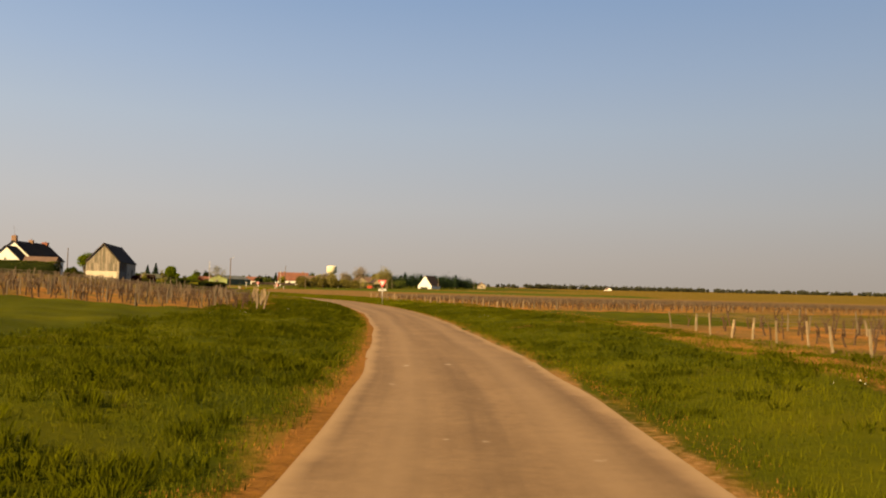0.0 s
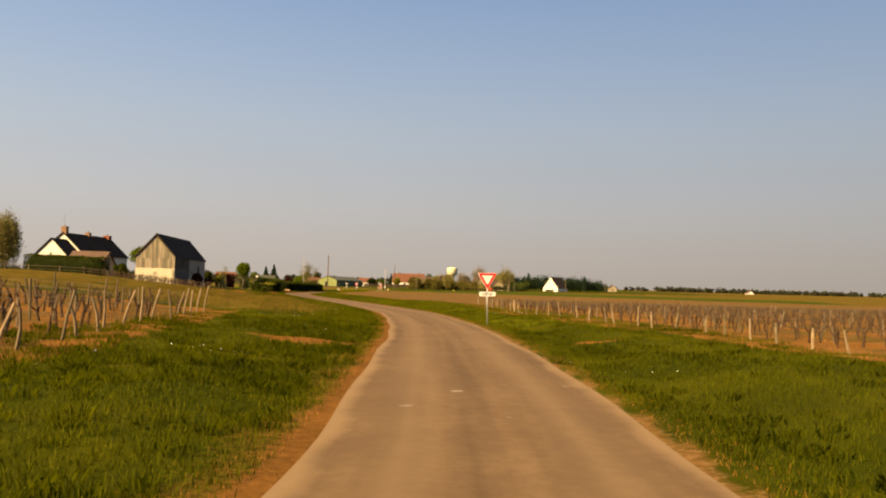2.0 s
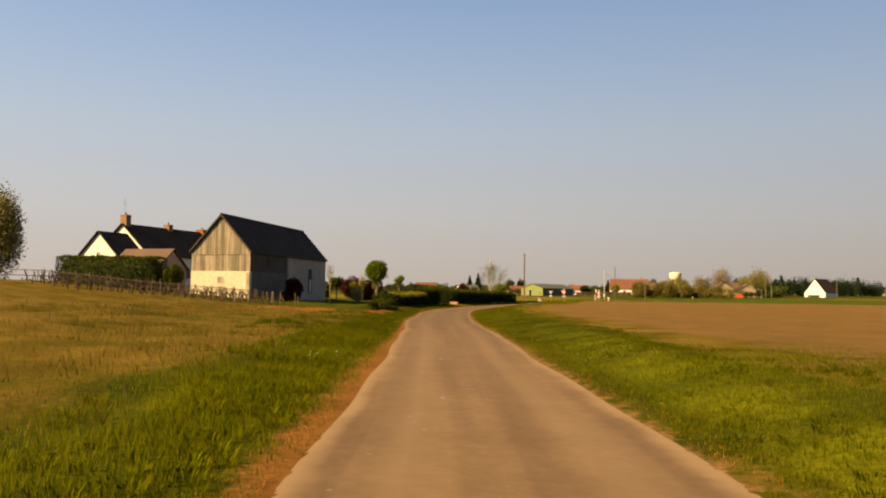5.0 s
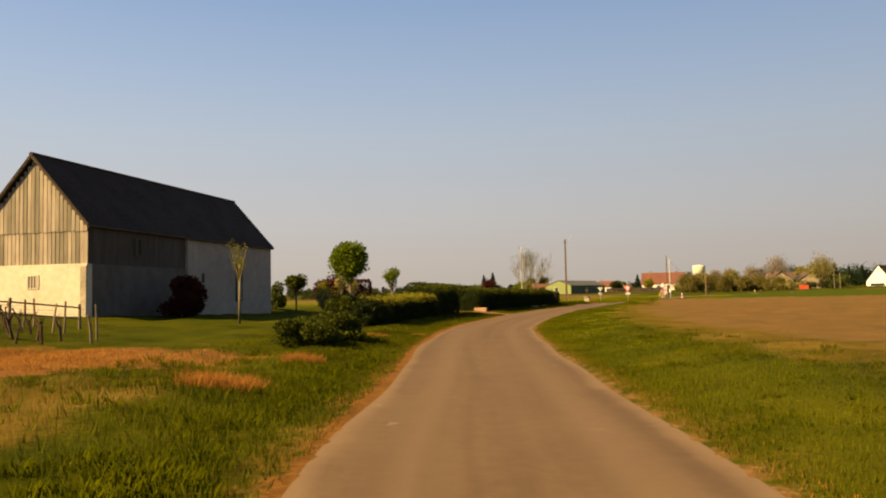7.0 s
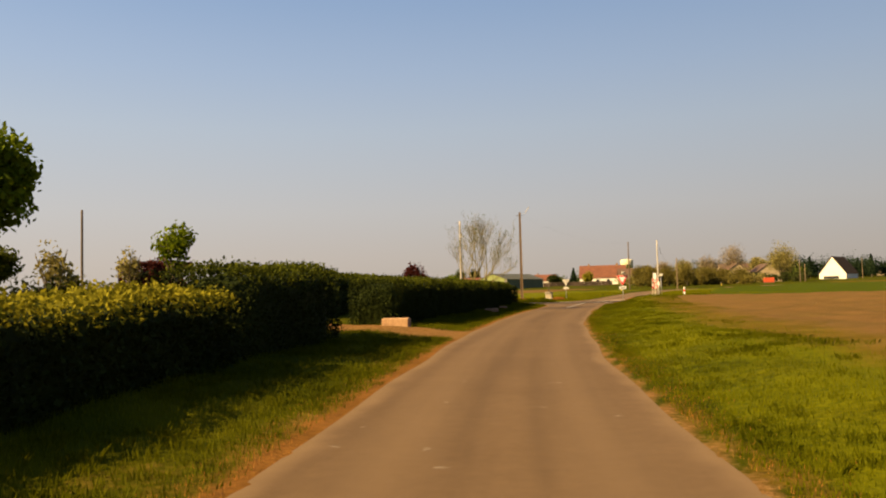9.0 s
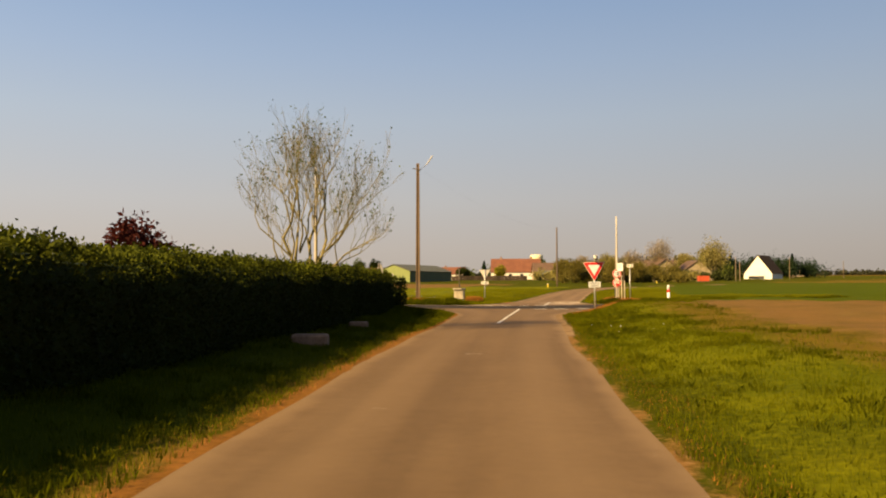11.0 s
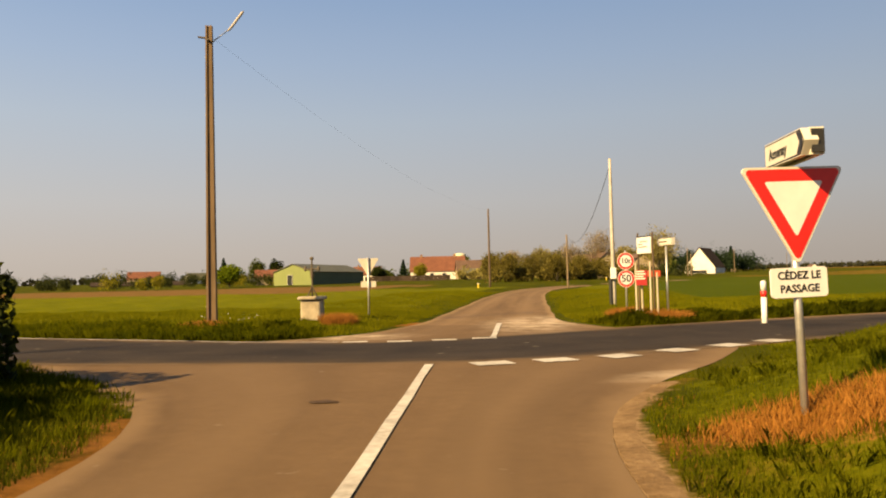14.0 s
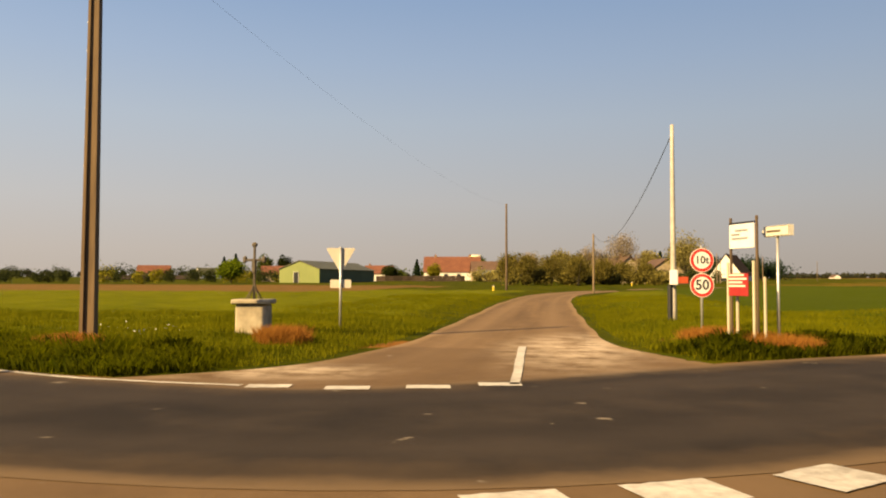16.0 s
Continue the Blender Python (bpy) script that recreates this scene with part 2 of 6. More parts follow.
M_STAKE = mat("weathered_stake", (0.07, 0.05, 0.029), (0.25, 0.188, 0.118), 14, 0.85, 0.25, (1, 1, 0.15), vary="object")
M_PALEWOOD = mat("pale_timber", (0.4, 0.34, 0.24), (0.62, 0.54, 0.4), 10, 0.8, 0.15, (1, 1, 0.1))
M_WIRE = mat("rusty_wire", (0.08, 0.06, 0.04), (0.16, 0.12, 0.08), 20, 0.8, 0)
M_WOOD_DARK = mat("dark_wood", (0.05, 0.035, 0.022), (0.15, 0.105, 0.065), 10, 0.85, 0.25, (1, 1, 0.1))
M_POLE = mat("stained_concrete", (0.075, 0.047, 0.024), (0.2, 0.132, 0.07), 8, 0.8, 0.25, (1, 1, 0.08))
M_CONCRETE = mat("pale_concrete", (0.3, 0.27, 0.23), (0.46, 0.42, 0.37), 9, 0.85, 0.12)
M_STEEL = mat("galvanised_steel", (0.42, 0.42, 0.4), (0.62, 0.61, 0.58), 16, 0.45, 0.03, metal=0.7, spec=0.5)
M_SIGN_DULL = mat("dull_sign_back", (0.16, 0.15, 0.13), (0.27, 0.25, 0.22), 8, 0.7, 0.05)
M_SIGN_BACK = mat("sign_back", (0.5, 0.46, 0.38), (0.62, 0.58, 0.5), 6, 0.8, 0.02, spec=0.2)
M_WHITE = mat("white_sheeting", (0.7, 0.69, 0.66), (0.82, 0.81, 0.78), 5, 0.4, 0, spec=0.5)
M_RED = mat("red_sheeting", (0.72, 0.014, 0.008), (0.86, 0.022, 0.014), 5, 0.4, 0, spec=0.5)
M_BLACK = mat("black_paint", (0.012, 0.012, 0.012), (0.03, 0.03, 0.03), 5, 0.5, 0)
M_CREAM = mat("cream_sheeting", (0.6, 0.57, 0.48), (0.74, 0.7, 0.6), 5, 0.45, 0, spec=0.5)
M_BOARD_RED = mat("faded_red_board", (0.26, 0.016, 0.014), (0.36, 0.03, 0.026), 7, 0.6, 0.03)
M_PLANK = mat("silvered_plank", (0.17, 0.135, 0.1), (0.43, 0.36, 0.275), 9, 0.85, 0.3, (1, 1, 0.06), vary="object", dirt=0.15)
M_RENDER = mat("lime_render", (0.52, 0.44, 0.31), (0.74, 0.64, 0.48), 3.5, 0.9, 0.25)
M_BASEWALL = mat("stained_shaded_render", (0.085, 0.072, 0.055), (0.16, 0.138, 0.11), 1.6, 0.9, 0.25)
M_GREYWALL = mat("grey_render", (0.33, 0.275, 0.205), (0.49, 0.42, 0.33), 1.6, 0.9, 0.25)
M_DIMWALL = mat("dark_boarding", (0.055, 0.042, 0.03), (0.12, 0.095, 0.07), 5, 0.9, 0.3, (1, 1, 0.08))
M_SLATE = mat("dark_slate", (0.028, 0.021, 0.017), (0.07, 0.052, 0.042), 7, 0.95, 0.2, vary="object", spec=0.05)
M_TILE = mat("red_roof_tile", (0.1, 0.036, 0.02), (0.2, 0.078, 0.042), 5, 0.85, 0.25)
M_TILE_OLD = mat("brown_roof_tile", (0.07, 0.042, 0.03), (0.15, 0.09, 0.06), 5, 0.85, 0.25)
M_BRICKS = mat("sunlit_old_brick", (0.26, 0.14, 0.07), (0.48, 0.3, 0.16), 9, 0.9, 0.3)
M_BRICK_RED = mat("red_chimney_brick", (0.2, 0.06, 0.03), (0.34, 0.12, 0.06), 14, 0.9, 0.2)
M_BRICK = mat("chimney_brick", (0.17, 0.095, 0.055), (0.32, 0.19, 0.115), 14, 0.9, 0.2)
M_WALLWHITE = mat("white_render", (0.66, 0.63, 0.56), (0.82, 0.79, 0.72), 2.5, 0.9, 0.1)
M_WALLCREAM = mat("cream_render", (0.28, 0.22, 0.14), (0.42, 0.34, 0.22), 2.5, 0.9, 0.1)
M_GREENSHED = mat("pale_green_cladding", (0.16, 0.2, 0.06), (0.22, 0.255, 0.085), 2.0, 0.6, 0.08, (6, 6, 0.1))
M_GREENDARK = mat("dark_green_cladding", (0.06, 0.09, 0.04), (0.1, 0.13, 0.06), 2.0, 0.6, 0.08, (6, 6, 0.1))
M_METALROOF = mat("grey_sheet_roof", (0.08, 0.08, 0.045), (0.14, 0.135, 0.08), 3, 0.6, 0.1)
M_GLASS = mat("dark_pane", (0.02, 0.022, 0.025), (0.05, 0.052, 0.055), 3, 0.15, 0, spec=0.6)
M_FRAME = mat("window_frame", (0.5, 0.48, 0.44), (0.7, 0.68, 0.62), 6, 0.6, 0)
M_ORANGE = mat("orange_panel", (0.4, 0.06, 0.02), (0.5, 0.09, 0.03), 3, 0.5, 0.03)
M_STONE = mat("old_limestone", (0.22, 0.18, 0.12), (0.54, 0.46, 0.33), 5, 0.9, 0.35, dirt=0.4)
M_IRON = mat("rusty_iron", (0.05, 0.042, 0.03), (0.13, 0.105, 0.075), 12, 0.8, 0.2)
M_BARK = mat("bark", (0.07, 0.055, 0.035), (0.2, 0.16, 0.1), 12, 0.9, 0.4, (1, 1, 0.3))
M_BARK_PALE = mat("mossy_bark", (0.1, 0.08, 0.024), (0.25, 0.205, 0.07), 12, 0.9, 0.3, (1, 1, 0.3))
M_LEAF = leaf("fresh_leaf", (0.045, 0.075, 0.002), (0.2, 0.25, 0.008), 0.35)
# very dark; on the hedges the colour also carries their shade
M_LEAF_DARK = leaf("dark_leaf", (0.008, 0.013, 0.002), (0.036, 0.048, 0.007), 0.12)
M_LEAF_MID = leaf("mid_leaf", (0.035, 0.05, 0.008), (0.12, 0.14, 0.025), 0.3)
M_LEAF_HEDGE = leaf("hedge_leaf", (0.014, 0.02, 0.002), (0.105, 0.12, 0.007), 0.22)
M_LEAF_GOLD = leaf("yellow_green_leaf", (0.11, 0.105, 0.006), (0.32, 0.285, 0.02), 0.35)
M_LEAF_PURPLE = leaf("purple_leaf", (0.022, 0.006, 0.005), (0.1, 0.022, 0.016), 0.25)
M_LEAF_OLIVE = leaf("budding_leaf", (0.15, 0.13, 0.035), (0.34, 0.29, 0.09), 0.3)
M_ORCHARD = leaf("orchard_leaf", (0.075, 0.066, 0.012), (0.22, 0.18, 0.038), 0.35)
M_TWIG = leaf("bare_twigs", (0.16, 0.12, 0.07), (0.32, 0.26, 0.16), 0.2)
M_HEDGEROW = leaf("far_garden_leaves", (0.018, 0.026, 0.008), (0.075, 0.085, 0.022), 0.25)
M_CONIFER = leaf("conifer_needles", (0.008, 0.018, 0.008), (0.03, 0.05, 0.022), 0.1)
M_TOWER = mat("tower_paint", (0.62, 0.56, 0.36), (0.78, 0.72, 0.5), 0.4, 0.7, 0.02)
M_WOODS = leaf("far_woods", (0.03, 0.034, 0.02), (0.06, 0.06, 0.035), 0.1)
M_PAINTED = mat("weathered_white_paint", (0.34, 0.31, 0.26), (0.52, 0.48, 0.42), 6, 0.6, 0.03)
M_PLASTIC = mat("white_plastic", (0.72, 0.71, 0.69), (0.82, 0.81, 0.79), 6, 0.45, 0, spec=0.5)


# ---------------------------------------------------------------- building helpers
def mesh_from(name, verts, faces, material, smooth=False):
    me = bpy.data.meshes.new(name)
    me.from_pydata([tuple(v) for v in verts], [], faces)
    me.materials.append(material)
    if smooth:
        me.polygons.foreach_set("use_smooth", [True] * len(me.polygons))
    me.update()
    return me


def soup(name, verts, size, material):
    """A mesh of separate faces of `size` corners each, from an array of corners."""
    me = bpy.data.meshes.new(name)
    verts = np.asarray(verts, np.float32).reshape(-1, 3)
    n = len(verts) // size
    me.vertices.add(len(verts))
    me.vertices.foreach_set("co", verts.ravel())
    me.loops.add(n * size)
    me.loops.foreach_set("vertex_index", np.arange(n * size, dtype=np.int32))
    me.polygons.add(n)
    me.polygons.foreach_set("loop_start", np.arange(n, dtype=np.int32) * size)
    me.update(calc_edges=True)
    me.materials.append(material)
    return me


def empty(name, m, label="", category="", group="", kind=""):
    ob = new(name)
    ob.matrix_world = m
    return tagged(ob, label, category, group, kind)


def child(name, me, parent, label="", m=None):
    ob = new(name, me)
    ob.parent = parent
    if m is not None:
        ob.matrix_local = m
    return tagged(ob, label)


def part(name, bm, material, parent, label="", smooth=False):
    me = bpy.data.meshes.new(name)
    bm.to_mesh(me)
    bm.free()
    me.materials.append(material)
    if smooth:
        me.polygons.foreach_set("use_smooth", [True] * len(me.polygons))
    return child(name, me, parent, label)


def box(size, at=(0, 0, 0), bevel=0.0, m=None):
    """A bevelled block: size, centre of its base."""
    bm = bmesh.new()
    bmesh.ops.create_cube(bm, size=1.0)
    bmesh.ops.scale(bm, vec=size, verts=bm.verts)
    bmesh.ops.translate(bm, vec=(at[0], at[1], at[2] + size[2] / 2), verts=bm.verts)
    if bevel:
        bmesh.ops.bevel(bm, geom=bm.edges[:], offset=bevel, segments=1, affect="EDGES")
    if m is not None:
        bmesh.ops.transform(bm, matrix=m, verts=bm.verts)
    return bm


def tube_into(bm, path, radii, sides=8, cap=True):
    rings = []
    for i, (p, r) in enumerate(zip(path, radii)):
        p = Vector(p)
        a = Vector(path[min(i + 1, len(path) - 1)]) - Vector(path[max(i - 1, 0)])
        q = a.to_track_quat("Z", "Y") if a.length > 1e-6 else Euler((0, 0, 0)).to_quaternion()
        rings.append([bm.verts.new(p + q @ Vector((r * math.cos(2 * math.pi * k / sides), r * math.sin(2 * math.pi * k / sides), 0))) for k in range(sides)])
    for a, b in zip(rings, rings[1:]):
        for k in range(sides):
            bm.faces.new((a[k], a[(k + 1) % sides], b[(k + 1) % sides], b[k]))
    if cap:
        bm.faces.new(rings[0][::-1])
        bm.faces.new(rings[-1])


def tube(path, radii, sides=8):
    bm = bmesh.new()
    tube_into(bm, path, radii, sides)
    return bm


def plate(outline, thick, m=None):
    """A flat plate from an outline in x, z, its face towards -y."""
    bm = bmesh.new()
    f = [bm.verts.new((x, 0, z)) for x, z in outline]
    b = [bm.verts.new((x, thick, z)) for x, z in outline]
    bm.faces.new(f)
    bm.faces.new(b[::-1])
    n = len(outline)
    for k in range(n):
        bm.faces.new((f[k], b[k], b[(k + 1) % n], f[(k + 1) % n]))
    bmesh.ops.recalc_face_normals(bm, faces=bm.faces)
    if m is not None:
        bmesh.ops.transform(bm, matrix=m, verts=bm.verts)
    return bm


def rounded(points, r, steps=4):
    """An outline with rounded corners."""
    out, n = [], len(points)
    for i in range(n):
        p, a, b = (Vector(points[j % n]) for j in (i, i - 1, i + 1))
        u, v = (a - p).normalized(), (b - p).normalized()
        half = math.acos(max(-1, min(1, u.dot(v)))) / 2
        d = r / math.tan(half)
        c = p + (u + v).normalized() * (r / math.sin(half))
        s, e = p + u * d - c, p + v * d - c
        for k in range(steps + 1):
            w = s.lerp(e, k / steps)
            out.append(tuple(c + w.normalized() * r))
    return out


def disc(r, cz=0.0, n=28):
    return [(r * math.cos(2 * math.pi * k / n), cz + r * math.sin(2 * math.pi * k / n)) for k in range(n)]


def words(text, size, parent, at, material, name="lettering"):
    """Letters of the built-in font as a thin mesh facing -y."""
    cu = bpy.data.curves.new(name, "FONT")
    cu.body, cu.size, cu.align_x, cu.align_y, cu.extrude, cu.resolution_u = text, size, "CENTER", "CENTER", 0.0015, 3
    cu.offset = size * 0.02
    tmp = bpy.data.objects.new(name, cu)
    scene.collection.objects.link(tmp)
    me = bpy.data.meshes.new_from_object(tmp)
    bpy.data.objects.remove(tmp)
    me.materials.clear()
    me.materials.append(material)
    return child(name, me, parent, "", Matrix.Translation(at) @ pose(0, 0, 0, 90, 0, 0))


rng = np.random.default_rng(7)


def smooth01(v, a, b):
    t = np.clip((np.asarray(v, float) - a) / (b - a), 0, 1)
    return t * t * (3 - 2 * t)


def turned(n, flat=0.0):
    """n random right-handed pairs of leaf axes."""
    a = rng.normal(size=(n, 3))
    a[:, 2] *= 1 - flat
    a /= np.linalg.norm(a, axis=1)[:, None]
    b = np.cross(a, rng.normal(size=(n, 3)))
    b /= np.linalg.norm(b, axis=1)[:, None]
    return a, b


def leaves(points, size, spread=0.5):
    """Four-cornered leaves round the points."""
    n = len(points)
    a, b = turned(n)
    s = size * (1 + spread * rng.uniform(-1, 1, (n, 1)))
    c = np.asarray(points)
    return np.stack([c - a * s, c + b * s * 0.55, c + a * s, c - b * s * 0.55], 1)


# ---------------------------------------------------------------- the lie of the land
def glide(points, step=0.5):
    """A smooth line through control points (any columns), resampled by its length in x, y."""
    p = np.array(points, float)
    p = np.vstack([2 * p[0] - p[1], p, 2 * p[-1] - p[-2]])
    out = []
    for i in range(1, len(p) - 2):
        a, b, c, d = p[i - 1], p[i], p[i + 1], p[i + 2]
        n = max(2, int(np.hypot(*(c - b)[:2]) / step))
        t = np.arange(n)[:, None] / n
        out.append(0.5 * (2 * b + (c - a) * t + (2 * a - 5 * b + 4 * c - d) * t**2 + (3 * b - a - 3 * c + d) * t**3))
    return np.vstack([*out, p[-2:-1]])


# x, y of the middle, width to the left and to the right
LANE = glide([(2.2, -60, 1.5, 1.5), (1.0, -20, 1.5, 1.5), (0.27, 5.2, 1.52, 1.52), (-0.15, 12.9, 1.52, 1.52), (-1.0, 20.9, 1.5, 1.5), (-2.06, 29.3, 1.52, 1.52), (-3.46, 38.5, 1.58, 1.55),
              (-5.2, 47.3, 1.65, 1.6), (-7.2, 56.1, 1.65, 1.6), (-9.4, 64.2, 1.6, 1.55), (-13.1, 75.2, 1.55, 1.55), (-18.9, 87.5, 1.55, 1.55), (-23.6, 96.8, 1.55, 1.55), (-29.1, 107.6, 1.58, 1.58),
              (-34.0, 116.9, 1.6, 1.6), (-37.3, 124, 1.6, 1.6), (-40.5, 130.8, 1.65, 1.65), (-44.4, 140.3, 1.68, 1.65), (-47.1, 149.2, 1.7, 1.68), (-49.4, 158.2, 1.75, 1.7),
              (-51.5, 167.5, 1.75, 1.72), (-52.9, 175.2, 1.8, 1.76), (-54.05, 181.9, 1.84, 1.82), (-55.0, 188.4, 1.78, 1.85), (-55.7, 192.6, 1.78, 1.9), (-56.2, 196.4, 2.08, 2.1),
              (-56.45, 199.2, 3.6, 3.0), (-56.6, 202, 6.5, 4.4), (-56.75, 205, 6.0, 5.2), (-56.85, 208, 3.0, 4.4), (-56.95, 211, 2.15, 3.0), (-57.0, 215, 2.0, 2.1),
              (-57.5, 227, 2.0, 1.95), (-58.0, 243, 1.9, 1.8), (-57.6, 258, 1.8, 1.8), (-54.5, 272, 1.8, 1.8), (-47, 288, 1.8, 1.8), (-38, 302, 1.8, 1.8)])
# edges of the vineyards: y, x
VINE_LEFT = ((31.5, 36, 46, 58.4, 63.5), (-8.4, -9.5, -12.2, -16.2, -18.0))
VINE_RIGHT = ((48, 57, 65, 73, 90), (3.6, 0.3, -3.2, -6.7, -11.0))
MAIN = glide([(-220, 268, 2.4, 2.4), (-130, 229, 2.4, 2.4), (-90, 213.5, 2.4, 2.4), (-74, 207.8, 2.35, 2.35), (-64.5, 204.8, 2.3, 2.7), (-60, 203.95, 2.15, 2.3), (-57, 204.2, 2.2, 2.55),
              (-54, 206.0, 2.5, 2.8), (-50.6, 208.6, 2.6, 2.7), (-45, 212.6, 2.5, 2.5), (-35, 219, 2.4, 2.4), (-10, 233, 2.4, 2.4), (60, 262, 2.4, 2.4), (160, 290, 2.4, 2.4)])


def headings(line):
    d = np.gradient(line[:, :2], axis=0)
    return d / np.linalg.norm(d, axis=1)[:, None]


def beside(line, x, y):
    """How far points lie outside a strip's edge (inside: below nought), on which side (left 1, right -1), and how far along."""
    pts, dirs = line[:, :2], headings(line)
    q = np.stack([np.ravel(x), np.ravel(y)], 1)
    d, side, at = np.empty(len(q)), np.empty(len(q)), np.empty(len(q), int)
    for k in range(0, len(q), 4000):
        c = q[k : k + 4000]
        j = ((c[:, None, 0] - pts[None, :, 0]) ** 2 + (c[:, None, 1] - pts[None, :, 1]) ** 2).argmin(1)
        off = c - pts[j]
        lat = dirs[j, 0] * off[:, 1] - dirs[j, 1] * off[:, 0]
        s = np.where(lat >= 0, 1.0, -1.0)
        d[k : k + 4000] = np.hypot(off[:, 0], off[:, 1]) - np.where(s > 0, line[j, 2], line[j, 3])
        side[k : k + 4000], at[k : k + 4000] = s, j
    return d, side, at


def base_height(x, y):
    """The broad rise of the country, which the roads follow too."""
    up = np.maximum(0.0, np.asarray(y, float) - 222)
    return 0.009 * np.minimum(up, 420) + 0.0035 * np.maximum(0, up - 420) + 0.002 * np.maximum(0, np.asarray(x, float) - 60)


def wavy(x, y):
    return 0.5 * np.sin(0.9 * x + 1.3 * np.sin(0.37 * y)) * np.sin(0.8 * y + 1.1 * np.sin(0.43 * x)) + 0.5 * np.sin(2.3 * x - 0.7 * y) * np.sin(1.9 * y + 0.6 * x)


def lie(x, y):
    """Ground height, and where the point lies beside the lane and the main road."""
    x, y = np.ravel(np.asarray(x, float)), np.ravel(np.asarray(y, float))
    dl, side, at = beside(LANE, x, y)
    dm, side_m, _ = beside(MAIN, x, y)
    d = np.minimum(dl, dm)
    hill = np.interp(y, [0, 40, 80, 100, 118, 128, 136, 146, 165, 190, 205], [0.9, 1.0, 1.5, 1.75, 1.7, 1.25, 1.0, 0.68, 0.42, 0.1, 0.0])
    z = base_height(x, y) + np.where(side > 0, hill * smooth01(dl, 2, 28), 0)
    near = np.minimum(dl, dm)
    z = z + np.where(side < 0, 0.26 * smooth01(dl, 0.5, 3.5) * smooth01(dm, 0.4, 3.0) * smooth01(y, 184, 194) * (1 - smooth01(y, 204, 214)), 0)
    bank = np.where((side < 0) & (y < 205), 0.24, 0.17)
    z = z - 0.075 + 0.08 * smooth01(d, -0.75, 0.14) + bank * smooth01(near, 0.35, 2.6) + np.where(side > 0, 0.1, 0.06) * wavy(x, y) * smooth01(near, 0.4, 2.2) + 0.05 * wavy(0.45 * x + 3, 0.45 * y) * smooth01(near, 0.8, 3.0)
    return z, d, dl, dm, side


def ground_z(x, y):
    return float(lie([x], [y])[0][0])


def spaced(lo, hi, step, far):
    mid = list(np.arange(lo, hi + 1e-6, step))
    left, right, s = [], [], step
    v, w = lo, hi
    while v > -far:
        s *= 1.22
        v, w = v - s, w + s
        left.append(v)
        right.append(w)
    return np.array(left[::-1] + mid + right)


def make_ground():
    xs, ys = spaced(-78, 12, 0.3, 3800), spaced(2, 222, 0.32, 4300)
    gx, gy = np.meshgrid(xs, ys)
    x, y = gx.ravel(), gy.ravel()
    z, d, dl, dm, side = lie(x, y)
    far = np.hypot(x + 30, y - 120)
    # woods and fields on the skyline lie a little higher
    z = z + 0.003 * np.maximum(0, far - 700)
    me = bpy.data.meshes.new("ground")
    nx, ny = len(xs), len(ys)
    idx = np.arange(nx * ny).reshape(ny, nx)
    quads = np.stack([idx[:-1, :-1], idx[:-1, 1:], idx[1:, 1:], idx[1:, :-1]], -1).reshape(-1, 4)
    me.vertices.add(nx * ny)
    me.vertices.foreach_set("co", np.stack([x, y, z], 1).astype(np.float32).ravel())
    me.loops.add(quads.size)
    me.loops.foreach_set("vertex_index", quads.ravel().astype(np.int32))
    me.polygons.add(len(quads))
    me.polygons.foreach_set("loop_start", (np.arange(len(quads)) * 4).astype(np.int32))
    me.polygons.foreach_set("use_smooth", np.ones(len(quads), bool))
    me.update(calc_edges=True)
    me.materials.append(M_GROUND)
    left, right = side > 0, side < 0
    w = wavy(x * 0.6, y * 0.6)

    def blob(cx, cy, r, stretch=1.0, turn=0.0):
        c, s = math.cos(radians(turn)), math.sin(radians(turn))
        u, v = (x - cx) * c + (y - cy) * s, -(x - cx) * s + (y - cy) * c
        ragged = 1 + 0.28 * np.sin(2.3 * u / r + 1.7 * np.sin(1.9 * v / r + cx)) + 0.22 * wavy(1.6 * x + cy, 1.6 * y)
        return np.clip(1.4 - np.hypot(u / stretch, v) / (r * ragged), 0, 1)

    shoulder = smooth01(y, 55, 66) * (1 - smooth01(y, 96, 116))
    rust = left * (dl > -0.3) * (y < 197) * np.clip(1.15 - dl / (0.34 + 0.28 * shoulder + 0.12 * wavy(0.3 * x, 0.3 * y)), 0, 1)
    sand = 0.8 * np.clip(1.0 - np.abs(dm) / 0.3, 0, 1)
    sand = np.maximum(sand, 0.7 * right * (dl > -0.3) * (y < 184) * np.clip(1.15 - dl / (0.28 + 0.12 * wavy(0.4 * x, 0.4 * y)), 0, 1))
    # pale grit where wheels cut the corners of the crossing
    grit = left * np.clip(1.15 - dl / 0.35, 0, 1) * smooth01(y, 196, 198.5) * (y < 204) * (dl > -0.3)
    grit = np.maximum(grit, right * np.clip(1.25 - dl / 0.3, 0, 1) * smooth01(y, 182, 187) * (y < 199.5) * (dl > -0.3))
    # gravel drive into the garden
    sand = np.maximum(sand, left * (dl > -0.2) * (dl < 14) * np.clip(2.2 - np.abs(y - 160.9 - 0.25 * dl) / 1.1, 0, 1))
    edge_l, edge_r = np.interp(y, *VINE_LEFT), np.interp(y, *VINE_RIGHT)
    in_l = (y > 31.6 + 0.4 * w) & (y < 60.2 + 0.6 * w) & (x < edge_l + 0.4) & (x > -75)
    in_r = (y > 47.5 + 0.45 * (x - 3.6)) & (y < 91.5 + 0.4 * (x + 11)) & (x > edge_r - 0.4) & (x < 90)
    in_a = (x > 6.5) & (y > -5) & (y < 28.6 + 0.25 * (x - 7)) & (x < 80)
